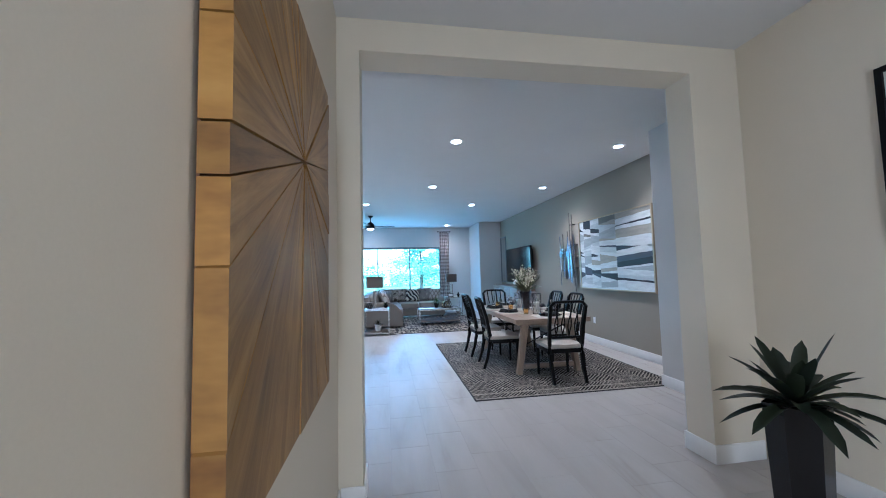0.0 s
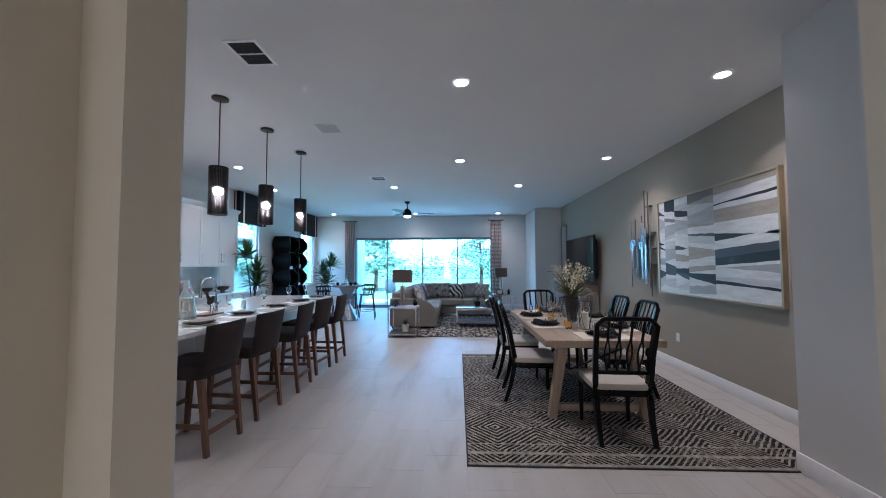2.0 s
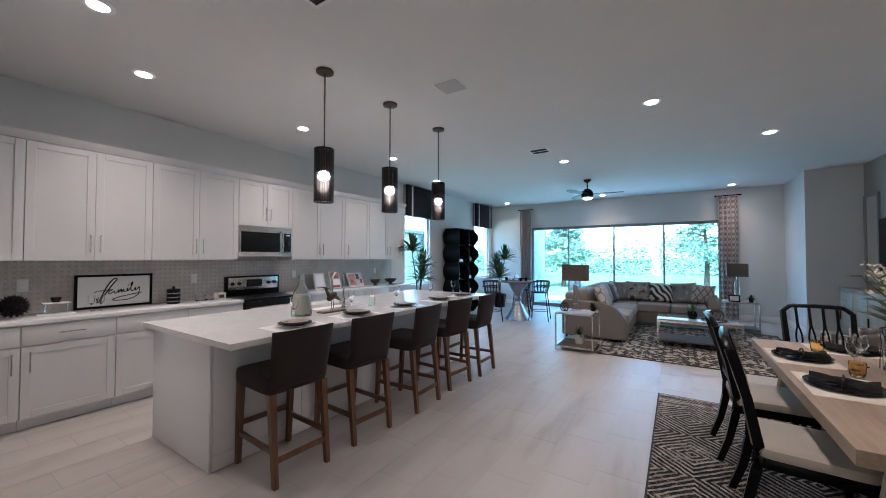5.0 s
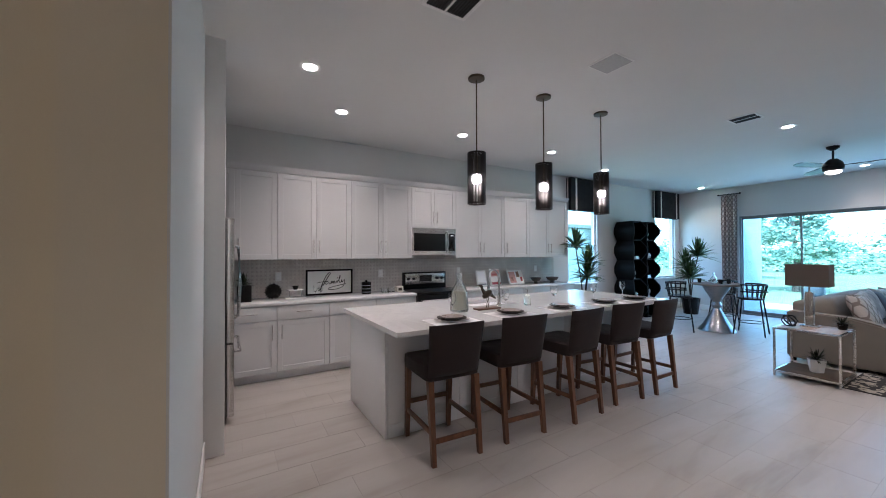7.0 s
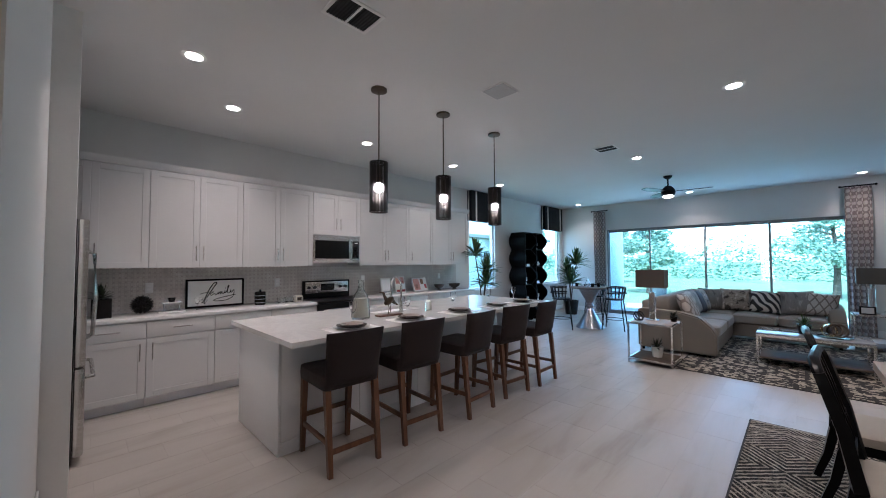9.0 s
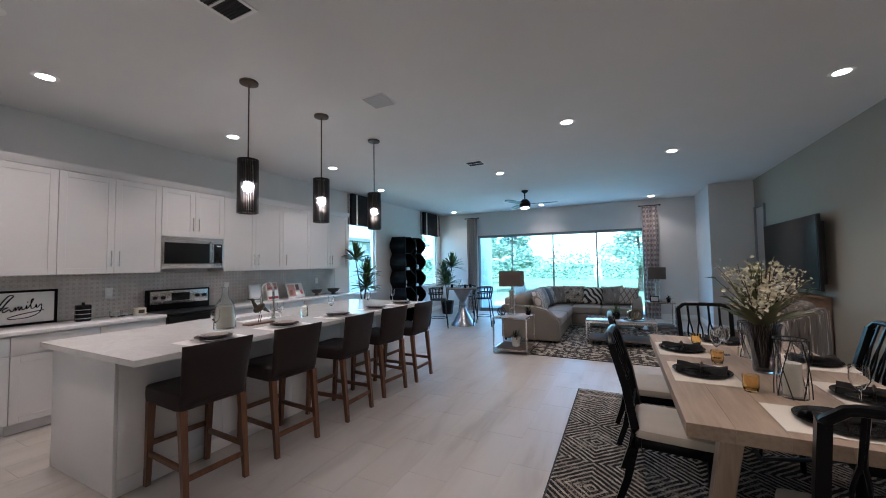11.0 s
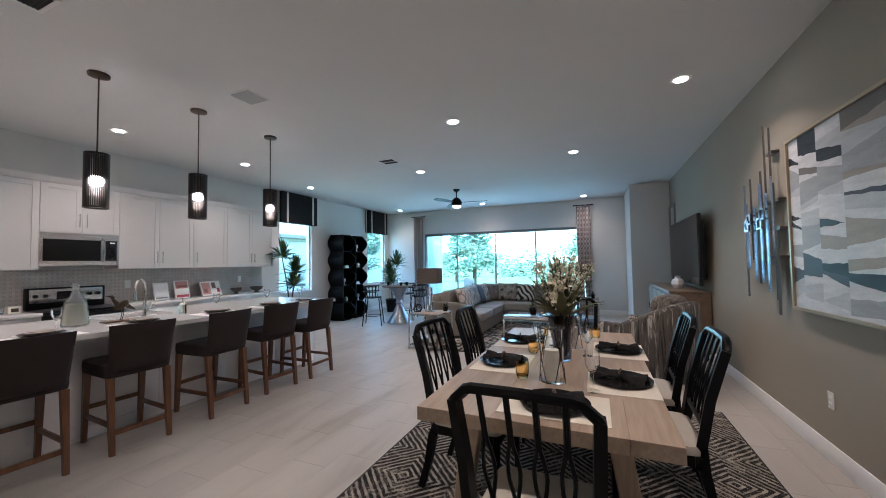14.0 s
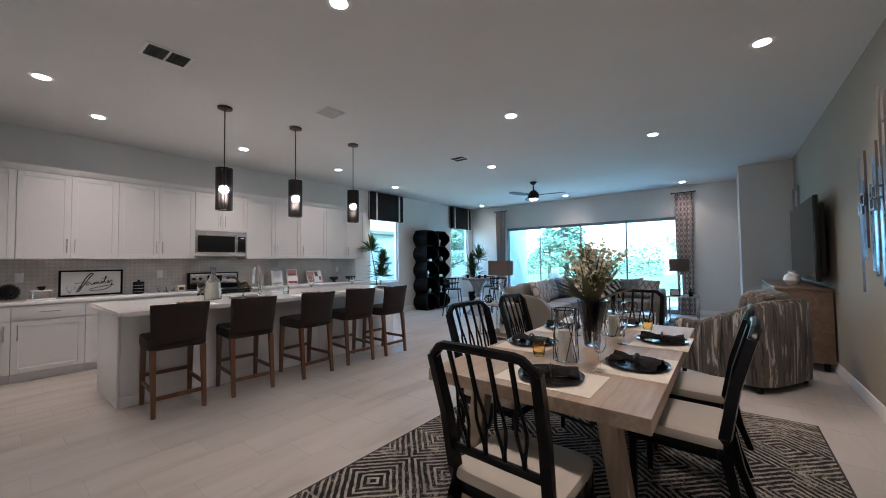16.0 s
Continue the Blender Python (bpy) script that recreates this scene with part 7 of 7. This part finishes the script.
pt = thing("floor_planter", "tall black faceted planter with dark strappy plant", "plant", at=(2.805, 3.15, 0))
bm = bmesh.new()
k6 = [(math.cos(a), math.sin(a)) for a in [math.pi * j / 3 + 0.3 for j in range(6)]]
lo = [bm.verts.new((0.095 * c, 0.095 * s, 0)) for c, s in k6]
hi = [bm.verts.new((0.125 * c, 0.125 * s, 0.73 + 0.02 * (j % 2))) for j, (c, s) in enumerate(k6)]
inn = [bm.verts.new((0.11 * c, 0.11 * s, 0.73 + 0.02 * (j % 2))) for j, (c, s) in enumerate(k6)]
low = [bm.verts.new((0.10 * c, 0.10 * s, 0.65)) for c, s in k6]
bm.faces.new(lo[::-1]); bm.faces.new(low)
for j in range(6):
    j2 = (j + 1) % 6
    bm.faces.new((lo[j], lo[j2], hi[j2], hi[j]))
    bm.faces.new((hi[j], hi[j2], inn[j2], inn[j]))
    bm.faces.new((inn[j], inn[j2], low[j2], low[j]))
part("planter", bm, M["blackcer"], pt, smooth=0)
spiky_plant(pt, (0, 0, 0.735), 34, 0.38, 31, M["leafdark"], 0.80, 0.046, droop=0.52)
fa = thing("framed_picture", "black framed picture hanging on the entry wall", "picture", at=(3.605, 0, 0))
bm = bmesh.new()
for bx in ((-0.03, 2.41, 1.40, -0.001, 2.44, 2.46), (-0.03, 3.18, 1.40, -0.001, 3.21, 2.46), (-0.03, 2.44, 1.40, -0.001, 3.18, 1.43), (-0.03, 2.44, 2.43, -0.001, 3.18, 2.46)):
    bm_box(bm, *bx)
part("frame", bm, M["blackwood"], fa)
box_part("picture_sheet", fa, M["white"], -0.014, 2.44, 1.43, -0.001, 3.18, 2.43)


# ---- kitchen things ----
CT = 0.9155
for y in SY:
    x = -0.46
    bm = bmesh.new()
    bm_box(bm, -0.15, -0.21, 0, 0.15, 0.21, 0.003, 0.001, 1)
    single("placemat", bm, M["trim"], "white placemat on the island", "placemat", "placemats on the island", at=(x, y + 0.17, CT))
    plate(x, y + 0.17, CT + 0.0032, 0.15, M["white"], "white charger plate on the island", "charger plates on the island")
    plate(x, y + 0.17, CT + 0.0126, 0.125, M["charger"], "dark woven plate on a white charger", "dark plates on the island")
    plate(x, y + 0.17, CT + 0.0225, 0.095, M["sideplate"], "small taupe plate on a dark plate", "small plates on the island")
    wine_glass(x - 0.26, y + 0.34, CT + 0.0005, 0.95)


def carafe(x, y):
    c = thing("carafe", "tall white glass bottle with sloping shoulders on the island", "carafe", at=(x, y, CT))
    bm = bmesh.new()
    bm_lathe(bm, [(0, 0), (0.084, 0), (0.09, 0.015), (0.086, 0.10), (0.074, 0.20), (0.066, 0.225), (0.034, 0.275), (0.026, 0.30), (0.026, 0.36), (0.031, 0.37), (0.025, 0.37), (0.021, 0.30), (0.029, 0.27), (0.06, 0.222), (0.069, 0.20), (0.08, 0.10), (0.082, 0.018), (0, 0.012)], 28)
    part("body", bm, glass("frosted_glass", (0.9, 0.92, 0.9), 0.25), c)
    bm = bmesh.new()
    bm_lathe(bm, [(0, 0.015), (0.079, 0.022), (0.077, 0.10), (0.066, 0.195), (0, 0.195)], 24)
    part("filling", bm, M["candle"], c, "pale filling")


carafe(-0.85, 6.32)


def bird(x, y):
    o = thing("bird_figurine", "dark bronze long-legged bird figurine on the island", "figurine", at=(x, y, CT))
    bm = bmesh.new()
    bm_box(bm, -0.05, -0.14, 0.0, 0.05, 0.14, 0.014, 0.003)
    part("base", bm, M["brownwood"], o)
    bm = bmesh.new()
    m = Matrix.Rotation(radians(28), 3, "X")
    bm_puff(bm, (0, 0.0, 0.15), (0.03, 0.065, 0.034), 0.9, 1, 16, 10, m=m)
    bm_tube(bm, [(0, -0.035, 0.165), (0, -0.065, 0.21), (0, -0.07, 0.235)], [0.022, 0.013, 0.016], 8)
    bm_tube(bm, [(0, -0.07, 0.235), (0, -0.125, 0.245)], [0.014, 0.002], 8)
    bm_tube(bm, [(0, 0.05, 0.14), (0, 0.11, 0.10)], [0.02, 0.006], 8)
    for s in (-1, 1):
        bm_tube(bm, [(s * 0.012, 0.0, 0.13), (s * 0.014, 0.012, 0.07), (s * 0.014, 0.0, 0.014)], 0.004, 6)
    part("body", bm, M["bronze"], o)


bird(-0.81, 6.63)
sd = thing("soap_bottle", "clear soap dispenser bottle beside the sink", "soap dispenser", at=(-0.80, 7.17, CT))
bm = bmesh.new()
bm_lathe(bm, [(0, 0), (0.035, 0), (0.037, 0.01), (0.036, 0.10), (0.014, 0.12), (0, 0.12)], 20)
part("body", bm, glass("soap_glass", (0.95, 0.95, 0.85)), sd)
bm = bmesh.new()
bm_tube(bm, [(0, 0, 0.12), (0, 0, 0.165), (-0.035, 0, 0.168)], 0.005, 6)
part("pump", bm, M["chrome"], sd)
sg = thing("sign", "black framed white sign with the word family", "sign", at=(LX + 0.07, 5.595, CT), turn=90)
W2, HH = 0.315, 0.345
for bx in ((-W2, 0, 0, -W2 + 0.022, 0.022, HH), (W2 - 0.022, 0, 0, W2, 0.022, HH), (-W2 + 0.022, 0, 0, W2 - 0.022, 0.022, 0.022), (-W2 + 0.022, 0, HH - 0.022, W2 - 0.022, 0.022, HH)):
    box_part("frame", sg, M["blackwood"], *bx)
box_part("board", sg, M["trim"], -W2 + 0.022, 0.012, 0.022, W2 - 0.022, 0.02, HH - 0.022)


def script_stroke(pts, r=0.0055):
    """One pen stroke of the script, smoothed between its points."""
    out = []
    for i in range(len(pts) - 1):
        p0, p1, p2, p3 = (Vector(pts[max(0, min(len(pts) - 1, i + k))]) for k in (-1, 0, 1, 2))
        for j in range(6):
            t = j / 6
            out.append(0.5 * (2 * p1 + (p2 - p0) * t + (2 * p0 - 5 * p1 + 4 * p2 - p3) * t * t + (3 * p1 - p0 - 3 * p2 + p3) * t ** 3))
    out.append(Vector(pts[-1]))
    bm = bmesh.new()
    bm_tube(bm, [(p.x, 0.0105, p.y) for p in out], r, 6)
    part("script_stroke", bm, M["blackcer"], sg, "black handwritten stroke")


script_stroke([(-0.15, 0.10), (-0.13, 0.06), (-0.09, 0.13), (-0.02, 0.25), (0.01, 0.29), (-0.02, 0.295), (-0.07, 0.22), (-0.12, 0.10), (-0.15, 0.055)], 0.006)
script_stroke([(-0.17, 0.165), (-0.10, 0.18), (-0.02, 0.185)], 0.004)
script_stroke([(-0.02, 0.185), (-0.055, 0.165), (-0.05, 0.14), (-0.015, 0.165), (-0.005, 0.145), (0.01, 0.15), (0.025, 0.18), (0.025, 0.15), (0.045, 0.185), (0.05, 0.15), (0.065, 0.185), (0.07, 0.155), (0.09, 0.165), (0.10, 0.195), (0.10, 0.16), (0.125, 0.20), (0.145, 0.255), (0.13, 0.24), (0.13, 0.165), (0.155, 0.17), (0.165, 0.20), (0.17, 0.165), (0.20, 0.20), (0.19, 0.12), (0.11, 0.075), (0.0, 0.07), (-0.02, 0.085), (0.06, 0.11), (0.22, 0.14)], 0.0045)
bm = bmesh.new()
bm_puff(bm, (0.105, 0.0105, 0.225), (0.006, 0.003, 0.006), 1, 1, 10, 6)
part("script_dot", bm, M["blackcer"], sg)


def spike_ball(x, y, r, label):
    o = thing("spiky_ornament", label, "ornament", "black spiky ornaments", at=(x, y, CT))
    bm = bmesh.new()
    bm_puff(bm, (0, 0, r), (r * 0.7, r * 0.7, r * 0.7), 1, 1, 16, 10)
    part("core", bm, M["blackcer"], o)
    rnd = random.Random(int(y * 100))
    bm = bmesh.new()
    for k in range(110):
        z = 1 - 2 * (k + 0.5) / 110
        a = k * 2.39996
        d = Vector((math.sqrt(1 - z * z) * math.cos(a), math.sqrt(1 - z * z) * math.sin(a), z))
        bm_tube(bm, [Vector((0, 0, r)) + d * r * 0.62, Vector((0, 0, r)) + d * r * (0.98 if z > -0.9 else 0.9)], [0.012, 0.002], 5)
    tagged(part("spike_ball", bm, M["blackcer"], o), kind="stuff")


spike_ball(-2.74, 4.86, 0.105, "black spiky ball ornament on the counter")
bk = thing("potted_plant", "dark leafy plant in a black square pot on the counter", "plant", at=(-2.76, 4.55, CT))
bm = bmesh.new()
bm_box(bm, -0.075, -0.075, 0, 0.075, 0.075, 0.19, 0.006)
part("pot", bm, M["blackcer"], bk, "square black pot")
spiky_plant(bk, (0, 0, 0.19), 70, 0.13, 55, M["leafdark"], 1.3, 0.009)


def tiered_stand(x, y):
    o = thing("tiered_stand", "two-tier clear stand with small dark cup", "tray", at=(x, y, CT))
    for z, w in ((0.0, 0.12), (0.10, 0.09)):
        box_part("tray", o, M["white"], -0.06, -w, z, 0.06, w, z + 0.012, 0.003)
    for y2 in (-0.07, 0.07):
        bm = bmesh.new()
        bm_tube(bm, [(0, y2, 0.012), (0, y2, 0.1)], 0.005, 6)
        part("post", bm, M["chrome"], o)
    c = thing("espresso_cup", "small dark cup on the stand", "cup", at=(x, y, CT + 0.1125))
    bm = bmesh.new()
    bm_lathe(bm, [(0, 0), (0.025, 0), (0.04, 0.045), (0.036, 0.045), (0.022, 0.006), (0, 0.006)], 16)
    part("body", bm, M["blackcer"], c)
    for dy in (0.24, 0.31):
        wine_glass(x, y + dy, CT + 0.0005, 0.75)


tiered_stand(-2.78, 5.12)
jr = thing("canister", "black lidded wire canister on the counter", "canister", at=(-2.80, 6.05, CT))
bm = bmesh.new()
bm_lathe(bm, [(0, 0), (0.062, 0), (0.065, 0.01), (0.065, 0.15), (0, 0.15)], 24)
part("body", bm, M["blackcer"], jr)
for z in (0.03, 0.075, 0.12):
    bm = bmesh.new()
    bm_tube(bm, [(0.069 * math.cos(a), 0.069 * math.sin(a), z) for a in [2 * math.pi * k / 20 for k in range(21)]], 0.004, 5)
    part("band", bm, M["greyalu"], jr)
bm = bmesh.new()
bm_lathe(bm, [(0, 0.151), (0.067, 0.151), (0.06, 0.168), (0.015, 0.175), (0.012, 0.195), (0, 0.197)], 24)
part("lid", bm, M["blackcer"], jr)
for y in (6.32, 6.42):
    tumbler(-2.78, y, CT, M["glass"], "clear glass bowl on the counter", 0.055, 0.075, "clear bowls on the counter")
bx = thing("recipe_box", "small beige box on the counter", "box", at=(-2.82, 6.56, CT))
box_part("body", bx, M["mat"], -0.04, -0.05, 0, 0.04, 0.05, 0.08, 0.003)
box_part("label", bx, M["bronze"], 0.0405, -0.03, 0.02, 0.0415, 0.03, 0.06)


def standing_book(x, y, w, h, lean, cols, label):
    o = thing("cookbook", label, "book", "books displayed on the counter", at=(x, y, CT))
    b = box_part("page_block", o, M["white"], -0.012, -w / 2, 0.0, 0.012, w / 2, h, 0.002)
    for k, (m, a, b2, c, d) in enumerate(cols):
        box_part("cover_print", o, m, 0.0125, -w / 2 + a * w, c * h, 0.0140, -w / 2 + b2 * w, d * h)
    o.matrix_basis = pose(x, y, CT + 0.012 * math.sin(radians(lean)), 0, -lean, 0)


RED = plain("red_print", (0.35, 0.05, 0.06), 0.5)
PINK = plain("pink_print", (0.55, 0.28, 0.25), 0.5)
BRN = plain("brown_print", (0.20, 0.11, 0.07), 0.5)
standing_book(-2.82, 8.09, 0.20, 0.27, 14, ((M["glass"], 0, 0.001, 0, 0.001), (M["greyalu"], 0.08, 0.92, 0.08, 0.16), (M["island"], 0.12, 0.88, 0.25, 0.9)), "pale cookbook standing on the counter")
standing_book(-2.80, 8.38, 0.21, 0.29, 14, ((PINK, 0.06, 0.94, 0.55, 0.95), (RED, 0.15, 0.85, 0.62, 0.72), (RED, 0.06, 0.94, 0.06, 0.2)), "red and pink cookbook standing on the counter")
standing_book(-2.81, 8.87, 0.34, 0.26, 22, ((PINK, 0.05, 0.46, 0.1, 0.9), (BRN, 0.55, 0.75, 0.5, 0.9), (RED, 0.78, 0.92, 0.2, 0.5), (BRN, 0.12, 0.3, 0.2, 0.5)), "open illustrated cookbook on a stand")


def footed_bowl(x, y, r):
    o = thing("bowl", "dark footed bowl on the counter", "bowl", "dark bowls on the counter", at=(x, y, CT))
    bm = bmesh.new()
    bm_lathe(bm, [(0, 0), (r * 0.45, 0), (r * 0.3, 0.02), (r * 0.3, 0.035), (r * 0.75, 0.06), (r, 0.11), (r * 0.95, 0.11), (r * 0.7, 0.065), (0, 0.045)], 24)
    part("body", bm, M["charger"], o)


footed_bowl(-2.76, 9.28, 0.10)
footed_bowl(-2.73, 9.68, 0.12)


# ---- floor tiles ----
def floor_tiles():
    """Long porcelain tiles in running bond; those in the walked aisle are objects of their own."""
    tw, tl, g = 0.305, 0.61, 0.0020
    fl = bpy.data.objects["floor"]
    bm = bmesh.new()
    vs = []
    for z, q in ((-0.005, 0.0), (-0.0010, 0.0), (0.0, 0.0007)):
        vs.append([bm.verts.new((sx * (tw / 2 - g / 2 - q), sy * (tl / 2 - g / 2 - q), z)) for sx, sy in ((-1, -1), (1, -1), (1, 1), (-1, 1))])
    for a, c in zip(vs, vs[1:]):
        for i in range(4):
            bm.faces.new((a[i], a[(i + 1) % 4], c[(i + 1) % 4], c[i]))
    bm.faces.new(vs[2])
    shared = mesh_of("tile", bm, M["tile"], 0)
    rest_v, rest_f = [], []

    def slab(x0, x1, y0, y1):
        b = len(rest_v)
        q = 0.0007
        rest_v.extend([(x0, y0, -0.005), (x1, y0, -0.005), (x1, y1, -0.005), (x0, y1, -0.005), (x0 + q, y0 + q, 0), (x1 - q, y0 + q, 0), (x1 - q, y1 - q, 0), (x0 + q, y1 - q, 0)])
        rest_f.extend([(b + 4, b + 5, b + 6, b + 7), (b, b + 1, b + 5, b + 4), (b + 1, b + 2, b + 6, b + 5), (b + 2, b + 3, b + 7, b + 6), (b + 3, b, b + 4, b + 7)])
    X0, X1, Y0, Y1 = LX - 0.0, 4.9, -1.5, SLY - 0.0
    count = 0
    i0 = math.floor((X0 - 1.22) / tw)
    i1 = math.ceil((X1 - 1.22) / tw)
    for i in range(i0, i1):
        xa = 1.22 + i * tw
        off = (i % 3) * tl / 3
        j0 = math.floor((Y0 - off - 4.28) / tl)
        j1 = math.ceil((Y1 - off - 4.28) / tl)
        for j in range(j0, j1):
            ya = 4.28 + off + j * tl
            a, b2, c, d = max(xa, X0), min(xa + tw, X1), max(ya, Y0), min(ya + tl, Y1)
            if b2 - a < 0.02 or d - c < 0.02:
                continue
            whole = b2 - a > tw - 0.001 and d - c > tl - 0.001
            if ya < 3.40 and (b2 < 0.62 or a > 3.59):
                continue
            if whole and -0.7 < xa < 4.1 and 2.3 < ya < 10.2 and not (1.95 < xa < 4.0 and 5.75 < ya < 8.1) and count < 300:
                t = new("tile", shared)
                t.parent = fl
                t.location = ((a + b2) / 2, (c + d) / 2, 0)
                count += 1
            else:
                slab(a + g / 2, b2 - g / 2, c + g / 2, d - g / 2)
    me = bpy.data.meshes.new("tile_field")
    me.from_pydata(rest_v, [], rest_f)
    me.materials.append(M["tile"])
    ob = new("tile_field", me)
    ob.parent = fl
    tagged(ob, "remaining pale porcelain floor tiles", kind="stuff")


floor_tiles()
